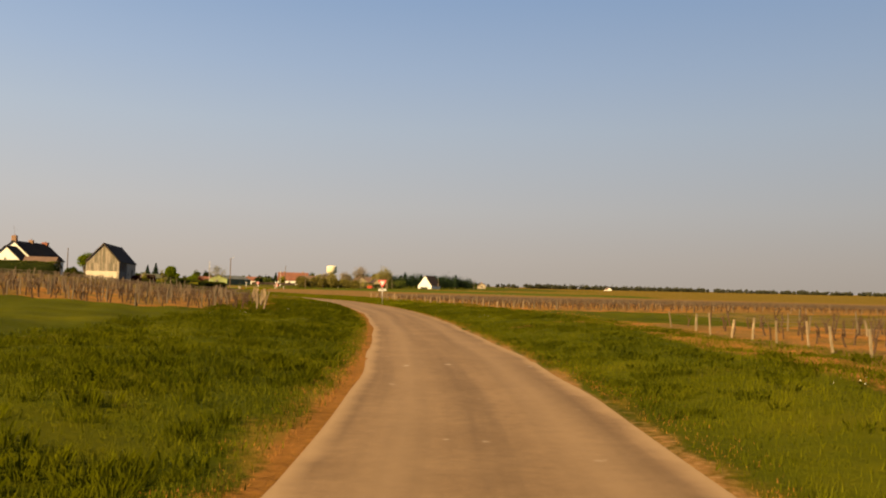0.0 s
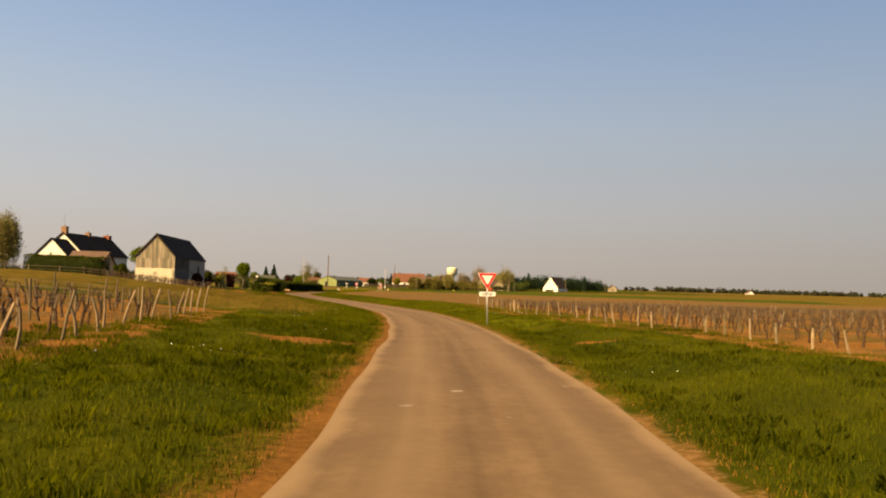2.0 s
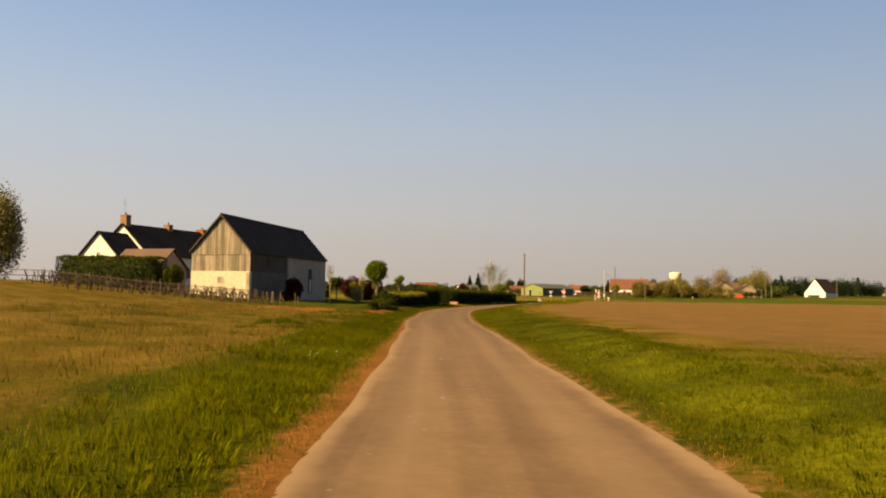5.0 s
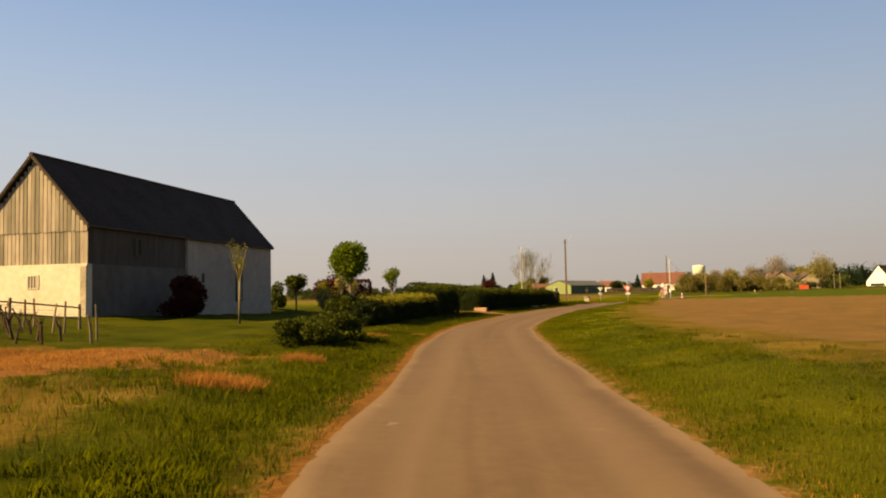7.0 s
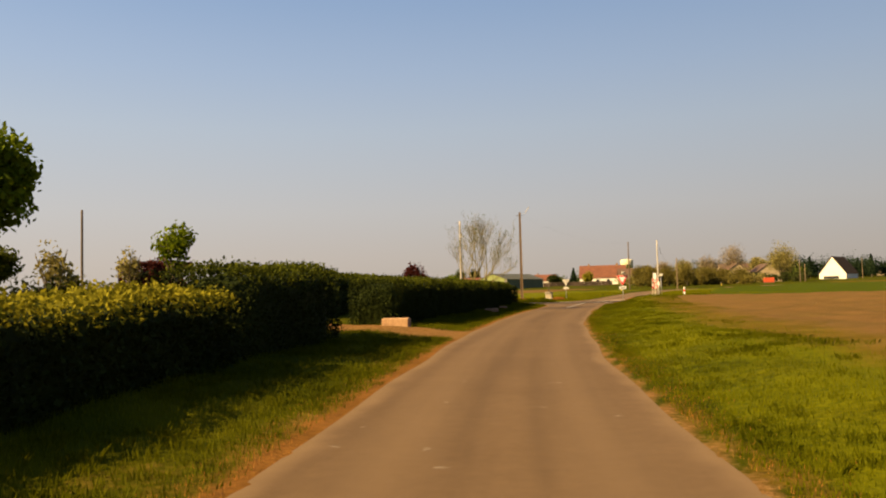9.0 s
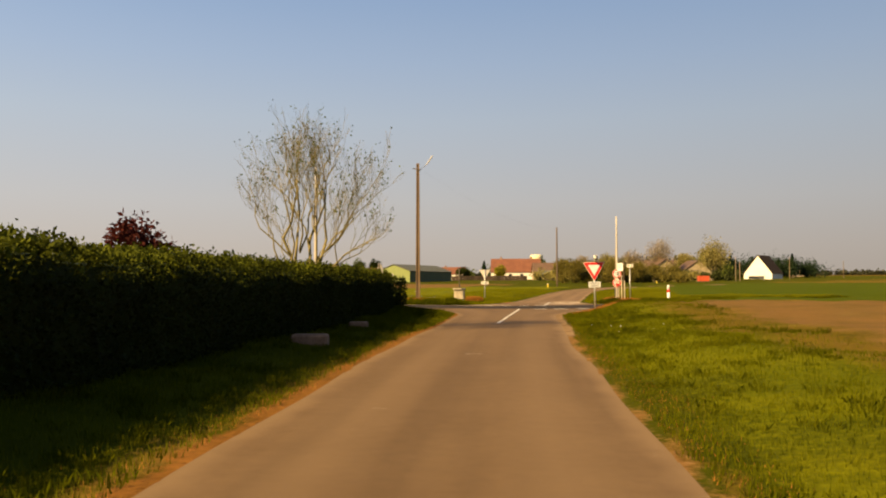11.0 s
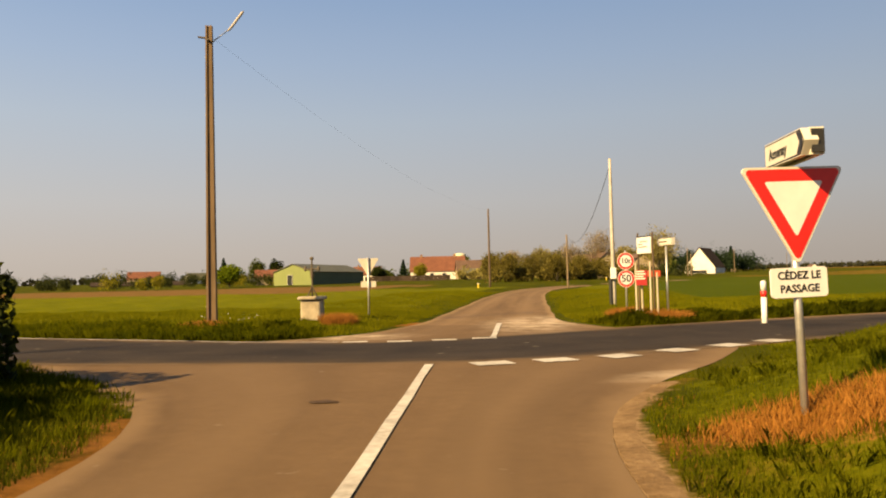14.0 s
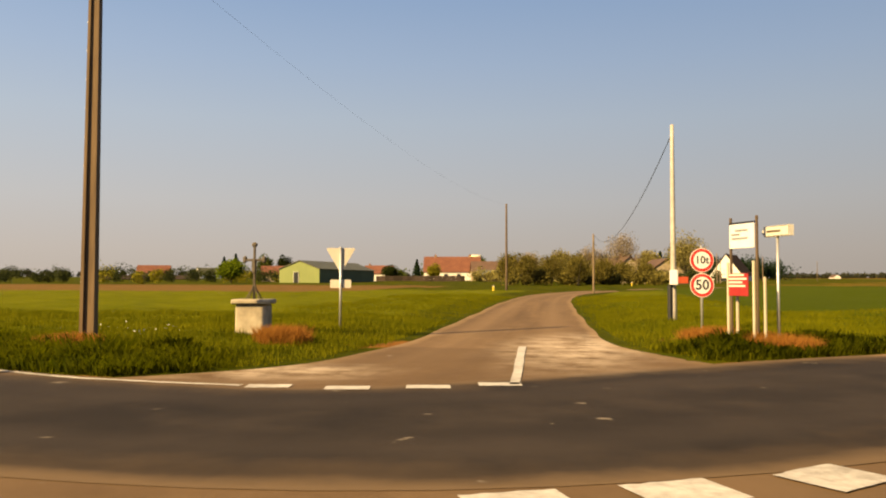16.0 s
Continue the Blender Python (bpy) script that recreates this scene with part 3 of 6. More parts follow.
    straw = left * (y < 61) * (y > 31) * np.clip(1.15 - np.abs(x - edge_l - 0.5) / 0.9, 0, 1)
    straw = np.maximum(straw, left * (x < -8) * (x > -60) * np.clip(1.1 - np.abs(y - 31.9) / 0.6, 0, 1))
    straw = np.maximum(straw, left * (x < -17) * (x > -50) * np.clip(1.1 - np.abs(y - 60.6) / 0.9, 0, 1))
    straw = np.maximum(straw, right * (y > 47) * (y < 92) * np.clip(1.15 - np.abs(x - edge_r + 0.7) / 1.0, 0, 1))
    straw = np.maximum(straw, (x > 3) * (x < 80) * np.clip(1.1 - np.abs(y - 46.9 - 0.45 * (x - 3.6)) / 1.0, 0, 1))
    straw = np.maximum(straw, right * (y < 30) * np.clip(1.15 - np.abs(x - 5.7) / 1.0, 0, 1))
    straw = np.maximum(straw, (in_l | in_r | in_a) * np.clip(np.where(left, 0.42, 0.46) + 0.3 * w, 0, 1))
    for b in (blob(-9.3, 49.6, 0.9, 1.7, 20), blob(-10.4, 53.4, 0.5, 2.2, 10), blob(-2.8, 52.2, 0.3, 2.6, -20), blob(-13.5, 84.2, 0.3, 2.0, -40),
              blob(-11.6, 80.6, 0.42, 1.8, -10), blob(-10.9, 79.9, 0.3, 1.5, 20), blob(-43.9, 133.6, 0.22, 2.6, 105), blob(-45.6, 131.4, 0.35, 1.5, 60), blob(-41.2, 124.0, 0.35, 1.3, 60), blob(-39.5, 120.0, 0.5, 1.3, 60), blob(-45.1, 132.9, 0.3, 1.6, 100), blob(-44.9, 135.2, 0.2, 2.5, 105), blob(-45, 121.5, 2.4, 1.6, 62), blob(-43.6, 119.2, 0.7, 4.5, 113), blob(-60.9, 211.3, 0.5, 1.2, 0), blob(-64.2, 209.4, 0.5, 1.6, 0),
              blob(-51.8, 212.0, 0.55, 1.2, 0), blob(-52.9, 214.2, 0.6, 1.4, 0), blob(-52.65, 196.1, 0.75, 1.4, 20), blob(-58.9, 212.6, 0.7, 1.8, 60),
              blob(1.9, 25.4, 0.5, 1.8, -10), blob(4.2, 29.5, 0.9, 1.8, 20)):
        straw = np.maximum(straw, 0.9 * b)
    soil = np.maximum(right * (y > 93) * (y < 199 + 0.08 * (x + 50)) * smooth01(dl + 0.8 * wavy(x * 0.3, y * 0.3), 2.4, 7.6) * 0.86, 0)
    soil = soil * (x < 150)
    soil = np.maximum(soil, 0.6 * (in_l | in_r | in_a))
    soil = np.maximum(soil, 0.85 * smooth01(y, 250, 262) * (1 - smooth01(y, 292, 305)) * (x < -74 + 3 * w) * (x > -400))
    dry = np.maximum((0.66 + 0.2 * wavy(x * 0.35, y * 0.35)) * left * smooth01(y, 56, 68) * (1 - smooth01(y, 116, 130)) * smooth01(dl, 1.4, 3.4), 0)
    dry = np.maximum(dry, 0.75 * (in_l | in_r | in_a))
    dry = np.maximum(dry, 0.66 * right * (y > 93) * (y < 200) * smooth01(dl, 1.2, 4.2))
    dry = np.maximum(dry, np.clip(0.14 + 0.3 * wavy(x * 0.8, y * 0.8 + 7), 0, 1) * (dl < 7) * (dl > 0.2) * (y < 205))
    dry = np.maximum(dry, 0.7 * np.clip(1.2 - dl / np.where(left, 0.9, 0.5) + 0.5 * w, 0, 1) * (dl > 0) * (y < 200))
    dry = np.maximum(dry, 0.9 * right * (y > 90) * np.maximum(smooth01(x, 55, 70), smooth01(y, 296, 310)) * (x > -35))
    dry = np.maximum(dry, 0.8 * ((far > 420) & (x > 20)) * smooth01(x, 20, 90))
    dry = np.maximum(dry, 0.55 * right * (x > 12) * (y < 120))
    crop = 0.9 * right * smooth01(y - 0.08 * (x + 50), 195.5, 199.5) * smooth01(dm, 1.2, 5.0) * smooth01(x, -53, -46) * (x < 60) * (y < 300)
    crop = np.maximum(crop, 0.25 * left * (y > 207) * (x < -64))
    lush = np.clip(0.9 + 0.3 * w, 0, 1) * (y > 206.5) * (y < 268) * (x < -40) * smooth01(d, 0.6, 3.0)
    lush = np.maximum(lush, right * (0.6 * smooth01(y, 46, 62) - 0.3 * smooth01(y, 98, 110) + 0.46 * smooth01(y, 122, 146)) * (y < 206) * smooth01(dl, 0.1, 0.8) * (1 - smooth01(soil, 0.2, 0.6)) * np.clip(0.85 + 0.3 * w, 0, 1))
    lush = np.maximum(lush, 0.6 * left * smooth01(y, 49, 58) * (1 - smooth01(y, 90, 104)) * smooth01(dl, 0.6, 1.1) * (1 - smooth01(dl - 3.5 * (1 - smooth01(y, 56, 66)), 1.9, 2.8)) * np.clip(0.85 + 0.3 * w, 0, 1))
    for name, v in (("lush", lush), ("sand", sand), ("grit", grit), ("rust", rust), ("straw", straw), ("soil", soil), ("dry", dry), ("crop", crop)):
        a = me.attributes.new(name, "FLOAT", "POINT")
        a.data.foreach_set("value", v.astype(np.float32))
    return tagged(new("ground", me), "gently rolling ground of grass, fields and bare soil", "ground", kind="structure")


make_ground()


# pale gravel dust carried onto the asphalt: x, y, reach across, reach along
DUSTY = ((-55.5, 212.6, 1.3, 4.0), (-53.0, 200.0, 0.4, 0.8), (-59.4, 207.6, 1.2, 1.0))


def make_road(name, line, lift, material, label):
    """A strip of asphalt with a slight crown; its edges wander."""
    dirs = headings(line)
    cols = np.linspace(-1, 1, 9)
    left = np.stack([-dirs[:, 1], dirs[:, 0]], 1)
    wob = 0.03 * np.sin(np.arange(len(line)) * 0.47) + 0.03 * np.sin(np.arange(len(line)) * 0.21 + 1)
    verts, across = [], []
    for i in range(len(line)):
        for c in cols:
            w = line[i, 3] * c if c > 0 else line[i, 2] * c
            w += wob[i] * c * abs(c)
            p = line[i, :2] - left[i] * w
            verts.append((p[0], p[1], float(base_height(p[0], p[1])) + lift + 0.004 * (1 - c * c)))
            across.append(c)
    n = len(cols)
    faces = [(i * n + k, i * n + k + 1, (i + 1) * n + k + 1, (i + 1) * n + k) for i in range(len(line) - 1) for k in range(n - 1)]
    me = mesh_from(name, verts, faces, material, True)
    a = me.attributes.new("across", "FLOAT", "POINT")
    a.data.foreach_set("value", np.array(across, np.float32))
    gone = np.repeat(np.concatenate([[0], np.cumsum(np.hypot(*np.diff(line[:, :2], axis=0).T))]), len(cols))
    v = np.array(verts)
    dust = np.zeros(len(v))
    for cx, cy, rx, ry in DUSTY:
        dust = np.maximum(dust, np.clip(1.3 - np.hypot((v[:, 0] - cx) / rx, (v[:, 1] - cy) / ry), 0, 1))
    age = smooth01(v[:, 1], 92, 125) * (v[:, 1] < 212)
    for key, values in (("along", gone), ("dust", dust), ("age", age)):
        b = me.attributes.new(key, "FLOAT", "POINT")
        b.data.foreach_set("value", values.astype(np.float32))
    return tagged(new(name, me), label, "road", kind="structure")


make_road("road_lane", LANE, 0.0, M_LANE, "narrow worn country lane of pale asphalt")
make_road("road_main", MAIN, 0.008, M_MAIN, "darker asphalt through road crossing the lane")


def stripe(name, quad, label, group=""):
    """A painted mark: four corners on the road, with slightly ragged edges."""
    q = [Vector((*c, 0)) for c in quad]
    n, rows = 8, []
    for i in range(n + 1):
        a, b = q[0].lerp(q[3], i / n), q[1].lerp(q[2], i / n)
        j = random.uniform(-0.012, 0.012)
        rows.append((a + (a - b).normalized() * j, b - (a - b).normalized() * random.uniform(-0.012, 0.012)))
    verts = [(p.x, p.y, float(base_height(p.x, p.y)) + 0.016) for r in rows for p in r]
    faces = [(2 * i, 2 * i + 1, 2 * i + 3, 2 * i + 2) for i in range(n)]
    return tagged(new(name, mesh_from(name, verts, faces, M_LINE)), label, "road marking", group, "structure")


def along(a, b, width):
    a, b = Vector(a), Vector(b)
    s = Vector((-(b - a).y, (b - a).x)).normalized() * width / 2
    return [a + s, a - s, b - s, b + s]


def fringe(name, side, y0, y1, inner, outer, jag, lift, material, label, seed):
    """A ragged band of grit beside the lane; inner and outer: distances from the asphalt's edge."""
    r = np.random.default_rng(seed)
    keep = np.where((LANE[:, 1] > y0) & (LANE[:, 1] < y1))[0]
    fine = np.linspace(keep[0], keep[-1], 3 * len(keep))
    line = np.stack([np.interp(fine, np.arange(len(LANE)), LANE[:, k]) for k in range(4)], 1)
    h = headings(line)
    n = len(line)
    soft = np.convolve(r.normal(size=n + 4), np.ones(5) / 2.2, "valid")
    half = line[:, 2] if side > 0 else line[:, 3]
    cols = []
    for d, k, up in ((inner, 0.25, 0.001), (0.5 * (inner + outer), 0.0, lift), (outer, 1.0, -0.012)):
        off = half + d + jag * k * (0.6 * soft + 0.6 * r.normal(size=n)).clip(-1.6, 1.6)
        x, y = line[:, 0] - side * h[:, 1] * off, line[:, 1] + side * h[:, 0] * off
        cols.append(np.stack([x, y, np.maximum(lie(x, y)[0], base_height(x, y)) + up], 1))
    verts = np.stack(cols, 1).reshape(-1, 3)
    faces = [(3 * i + k, 3 * i + k + 1, 3 * i + k + 4, 3 * i + k + 3) for i in range(n - 1) for k in range(2)]
    return tagged(new(name, mesh_from(name, verts, faces, material, True)), label, "road edge", kind="structure")


M_GRIT = mat("pale_grit", (0.13, 0.076, 0.034), (0.3, 0.2, 0.105), 14, 0.95, 0.5, dirt=0.45, spec=0.02)
fringe("road_edge_right", -1, 183, 199.3, -0.01, 0.3, 0.03, 0.004, M_GRIT, "pale gritty shoulder where wheels cut the corner", 402)

stripe("road_marking", along((-55.17, 189.0), (-56.55, 201.5), 0.11), "long worn white centre line on the lane")
# an old splash of tar on the lane before the crossing
tar = [(-57.02 + (0.16 + 0.05 * math.sin(3.1 * k)) * math.cos(0.524 * k), 197.9 + (0.11 + 0.03 * math.cos(2.3 * k)) * math.sin(0.524 * k)) for k in range(12)]
tagged(new("tar_stain", mesh_from("tar_stain", [(a, b, float(base_height(a, b)) + 0.014) for a, b in tar], [tuple(range(12))], M_VINE)), "small black splash of old tar on the asphalt", "stain", kind="structure")
DASHES = [(-55.62, 201.62), (-54.7, 202.05), (-53.72, 202.6), (-52.74, 203.5), (-51.75, 204.4), (-50.8, 205.3)]
for (ax, ay), (bx, by) in zip(DASHES, DASHES[1:] + [(-49.9, 206.2)]):
    v = Vector((bx - ax, by - ay)).normalized()
    stripe("give_way_dash", along(Vector((ax, ay)) - v * 0.3, Vector((ax, ay)) + v * 0.3, 0.48), "short white painted give-way dash", "give-way dashes")
for ax, ay in ((-58.95, 206.0), (-58.0, 206.04), (-57.1, 206.32), (-56.3, 206.72)):
    v = Vector((1, 0.2)).normalized()
    stripe("give_way_dash", along(Vector((ax, ay)) - v * 0.26, Vector((ax, ay)) + v * 0.26, 0.3), "short white painted give-way dash", "give-way dashes")
stripe("road_marking", along((-56.12, 206.75), (-56.5, 212.4), 0.13), "white centre line of the lane beyond the crossing")
EDGE = glide([(-75, 210.2), (-64.5, 207.2), (-61.6, 206.25), (-59.3, 206.0)], 1.0)
for a, b in zip(EDGE[:-1], EDGE[1:]):
    stripe("edge_line", along(a, b, 0.1), "thin white edge line of the through road", "edge line pieces")


# ---------------------------------------------------------------- signs, posts and poles
def stand(x, y, turn=0.0, sink=0.0):
    return pose(x, y, ground_z(x, y) - sink, 0, 0, turn)


def post(parent, h, r=0.03, x=0.0, y=0.035, name="post", material=None, label=""):
    part(name, tube([(x, y, -0.3), (x, y, h)], [r, r], 10), material or M_STEEL, parent, label, True)


def bars(parent, rows, x0, z0, height, material, y=-0.004, name="text_bar"):
    """Unreadable writing: plain bars; rows of (start, length)."""
    for k, (s, n) in enumerate(rows):
        part(name, box((n, 0.002, height), (x0 + s + n / 2, y, z0 - k * height * 1.9)), material, parent)


def give_way_triangle(parent, cz, side=0.70):
    h = side * math.sqrt(3) / 2
    tri = [(-side / 2, cz + h / 2), (side / 2, cz + h / 2), (0, cz - h / 2)]
    mid = Vector((0, cz + h / 6))
    inner = [tuple(mid + (Vector(p) - mid) * f) for f in (0.93,) for p in tri]
    core = [tuple(mid + (Vector(p) - mid) * 0.56) for p in tri]
    part("sign_plate", plate(rounded(tri, 0.03), 0.018), M_CREAM, parent, "pale rim and back of the triangle")
    part("red_border", plate(rounded(inner, 0.025), 0.004, Matrix.Translation((0, -0.004, 0))), M_RED, parent, "red border of the triangle")
    part("white_field", plate(rounded(core, 0.012), 0.004, Matrix.Translation((0, -0.008, 0))), M_WHITE, parent, "white inner triangle")


def small_plate(parent, w, h, cz, material=None, r=0.03):
    part("sub_plate", plate(rounded([(-w / 2, cz - h / 2), (w / 2, cz - h / 2), (w / 2, cz + h / 2), (-w / 2, cz + h / 2)], r), 0.014), material or M_WHITE, parent, "white plate under the triangle")


z1 = ground_z(-6.81, 62.74)
s1 = empty("give_way_sign", pose(-6.81, 62.74, z1, 0, -1.5, 16), "give-way triangle sign with a distance plate on a steel post", "road sign", "give-way signs")
post(s1, 1.9 - z1)
give_way_triangle(s1, 1.62 - z1 + 0.02, 0.75)
small_plate(s1, 0.62, 0.17, 1.17 - z1)
words("150 m", 0.15, s1, (0, -0.002, 1.17 - z1), M_BLACK)

z2 = ground_z(-52.78, 196.25)
s2 = empty("give_way_sign", pose(-52.7, 196.25, z2, 0, -1.5, 19), "give-way triangle sign with a worded plate and direction arrows above", "road sign", "give-way signs")
post(s2, 2.05 - z2)
give_way_triangle(s2, 1.67 - z2, 0.87)
small_plate(s2, 0.47, 0.225, 1.17 - z2)
words("CÉDEZ LE", 0.082, s2, (0, -0.002, 1.222 - z2), M_BLACK)
words("PASSAGE", 0.082, s2, (0, -0.002, 1.122 - z2), M_BLACK)


def arrow_sign(x, y, z, turn, length, height, bars_rows, label, post_to=None, flip=1):
    """A direction blade: cream box with one pointed end and a dark rim; it is a thing of its own, clamped to a post."""
    g = ground_z(x, y)
    s = empty("direction_sign", pose(x, y, g, 0, 0, turn), label, "road sign", "direction signs")
    z = z - g
    a, b = -length / 2 * flip, length / 2 * flip
    shape = [(a, z - height / 2), (b - 0.08 * flip, z - height / 2), (b, z), (b - 0.08 * flip, z + height / 2), (a, z + height / 2)]
    if flip < 0:
        shape = shape[::-1]
    part("blade", plate(shape, 0.1), M_CREAM, s)
    part("rim", plate([(p[0] * 0.985, z + (p[1] - z) * 0.93) for p in shape], 0.002, Matrix.Translation((0, -0.002, 0))), M_BLACK, s, "thin dark rim")
    part("face", plate([(p[0] * 0.96, z + (p[1] - z) * 0.82) for p in shape], 0.002, Matrix.Translation((0, -0.004, 0))), M_CREAM, s, "cream face with dark writing")
    bars(s, bars_rows, a if flip > 0 else b, z - height * 0.1, height * 0.2, M_WOOD_DARK, -0.007)
    if post_to is None:
        post(s, z - height / 2, 0.028, 0, 0.05)
    else:
        part("clamp", box((0.08, 0.05, 0.12), (0, 0.12, z - 0.06), 0.01), M_STEEL, s)
    return s


blade = arrow_sign(-52.77, 196.36, 2.2, -85, 0.86, 0.2, [], "cream direction blade naming a village above the give-way sign", True)
words("Assenay", 0.12, blade, (-0.12, -0.0065, 2.195 - ground_z(-52.77, 196.36)), M_BLACK)
part("arrow_head", plate([(0.28, 2.12 - ground_z(-52.77, 196.36)), (0.34, 2.2 - ground_z(-52.77, 196.36)), (0.28, 2.28 - ground_z(-52.77, 196.36)), (0.36, 2.28 - ground_z(-52.77, 196.36)), (0.41, 2.2 - ground_z(-52.77, 196.36)), (0.36, 2.12 - ground_z(-52.77, 196.36))], 0.002, Matrix.Translation((0, -0.007, 0))), M_BLACK, blade, "black arrow head")
back_blade = arrow_sign(-52.62, 196.42, 2.2, 95, 0.86, 0.2, [(0.12, 0.4)], "second direction blade above the give-way sign, seen from its back", True)
# black plate puts the shade of the blade's near end into colour
part("shaded_end", box((0.02, 0.09, 0.17), (-0.44, 0.05, 2.115 - ground_z(-52.62, 196.42))), M_BLACK, back_blade, "black plate for the shaded end of the blade")
arrow_sign(-51.86, 212.55, 2.2, -66, 0.78, 0.2, [(0.15, 0.4)], "cream direction arrow sign with dark writing on a pale post", None, -1)

# the sign that faces the other way, seen from behind
z3 = ground_z(-61.1, 215.4)
s3 = empty("give_way_sign", pose(-61.1, 215.4, z3, 0, 0, 194), "give-way sign seen from its plain grey back", "road sign", "give-way signs")
h3 = 0.70 * math.sqrt(3) / 2
tri3 = [(-0.36, 2.06 - z3), (0.36, 2.06 - z3), (0, 2.06 - h3 - z3)]
post(s3, 2.09 - z3, 0.03, 0, 0.05)
part("sign_plate", plate(rounded(tri3, 0.03), 0.02), M_SIGN_BACK, s3, "plain grey metal back")
part("red_border", plate(rounded([(p[0] * 0.94, (p[1] - 1.86 + z3) * 0.94 + 1.86 - z3) for p in tri3], 0.03), 0.003, Matrix.Translation((0, -0.003, 0))), M_RED, s3)
part("sub_plate", plate(rounded([(-0.25, 1.1 - z3), (0.25, 1.1 - z3), (0.25, 1.3 - z3), (-0.25, 1.3 - z3)], 0.03), 0.016), M_SIGN_BACK, s3, "grey back of the plate")

# a round sign in the hedge, seen from behind
z8 = ground_z(-60.17, 192.3)
s8 = empty("round_sign", pose(-60.17, 192.3, z8, 0, 0, 130), "round road sign seen obliquely from its pale back", "road sign")
part("sign_disc", plate(disc(0.29, 1.65 - z8), 0.02), M_SIGN_DULL, s8, "pale metal back")
post(s8, 1.98 - z8, 0.028, 0, 0.05, "post", M_IRON, "dark post")

# round limits on one post
z4 = ground_z(-52.7, 215.9)
s4 = empty("speed_limit_sign", pose(-52.7, 215.9, z4, 0, 0, 12), "two round red-ringed limit signs on one steel post", "road sign")
post(s4, 2.1 - z4)
for cz, text, size in ((1.76 - z4, "10t", 0.24), (1.19 - z4, "50", 0.32)):
    part("sign_disc", plate(disc(0.275, cz), 0.018), M_CREAM, s4, "round plate with a pale rim")
    part("red_ring", plate(disc(0.258, cz), 0.004, Matrix.Translation((0, -0.004, 0))), M_RED, s4, "red ring")
    part("white_field", plate(disc(0.195, cz), 0.004, Matrix.Translation((0, -0.008, 0))), M_WHITE, s4, "white middle")
    words(text, size, s4, (0, -0.0105, cz), M_BLACK)

# white panel on two dark posts, red board on pale posts before it
z5 = ground_z(-52.38, 212.9)
s5 = empty("notice_board", pose(-52.38, 212.9, z5, 0, 0, -62), "white information panel with grey writing on two dark posts", "sign board")
for px in (-0.37, 0.37):
    part("post", box((0.045, 0.045, 2.5 - z5 + 0.3), (px, 0.04, -0.3), 0.008), M_WOOD_DARK, s5)
part("panel", box((0.7, 0.025, 0.46), (0, 0, 1.9 - z5), 0.006), M_WHITE, s5)
part("panel_edge", box((0.74, 0.015, 0.03), (0, 0.002, 2.37 - z5)), M_BLACK, s5, "dark upper edge")
bars(s5, [(0.16, 0.36), (0.06, 0.24), (0.06, 0.46)], -0.34, 2.22 - z5, 0.04, M_STEEL, -0.016)
z6 = ground_z(-52.5, 212.4)
s6 = empty("notice_board", pose(-52.5, 212.62, z6, 0, 0, -62), "faded red board with pale lines of writing on timber posts", "sign board")
for px, top in ((-0.36, 1.58), (0.36, 1.6), (-0.24, 1.1), (0.52, 1.3)):
    part("post", box((0.045, 0.04, top - z6 + 0.35), (px, 0.05 if abs(px) == 0.36 else 0.16, -0.3), 0.008), M_PALEWOOD, s6)
part("board", box((0.54, 0.03, 0.42), (0, 0, 1.0 - z6), 0.006), M_BOARD_RED, s6)
bars(s6, [(0.06, 0.42), (0.06, 0.5), (0.06, 0.38), (0.06, 0.46)], -0.31, 1.37 - z6, 0.035, M_CREAM, -0.018)

# marker posts
z7 = ground_z(-49.68, 210.8)
s7 = empty("marker_post", pose(-49.68, 210.8, z7), "white plastic marker post with a red band", "marker post", "marker posts")
part("shaft", tube([(0, 0, -0.2), (0, 0, 0.74)], [0.07, 0.07], 14), M_PLASTIC, s7, "", True)
part("red_band", tube([(0, 0, 0.74), (0, 0, 0.89)], [0.074, 0.074], 14), M_RED, s7, "red reflective band", True)
part("cap", tube([(0, 0, 0.89), (0, 0, 1.1), (0, 0, 1.15)], [0.07, 0.07, 0.045], 14), M_PLASTIC, s7, "rounded white top", True)


def timber_pole(x, y, top, r0, r1, name, label, material, lean=(0, 0)):
    g = ground_z(x, y)
    s = empty(name, pose(x, y, g, 0, 0, 0), label, "utility pole", "utility poles")
    n = 8
    part("shaft", tube([(lean[0] * k / n, lean[1] * k / n, -0.4 + (top - g + 0.4) * k / n) for k in range(n + 1)], [r0 + (r1 - r0) * k / n for k in range(n + 1)], 12), material, s, "", True)
    return s, g


# the tall roadside pole with its street lamp: two planks of concrete-grey edge, dark face
ga = ground_z(-64.0, 209.9)
pa = empty("utility_pole", pose(-64.0, 209.9, ga, 0, 0, 12), "tall brown concrete pole of H section carrying a street lamp", "utility pole", "utility poles")


def tapered(x0, x1, y0, y1, low, high, keep):
    """A tapering prism between two heights; keep: the share of its section left at the top."""
    bm = bmesh.new()
    vs = [bm.verts.new((x * k, y * k, z)) for z, k in ((low, 1.0), (high, keep)) for x, y in ((x0, y0), (x1, y0), (x1, y1), (x0, y1))]
    for f in ((3, 2, 1, 0), (4, 5, 6, 7), (0, 1, 5, 4), (1, 2, 6, 5), (2, 3, 7, 6), (3, 0, 4, 7)):
        bm.faces.new([vs[i] for i in f])
    return bm


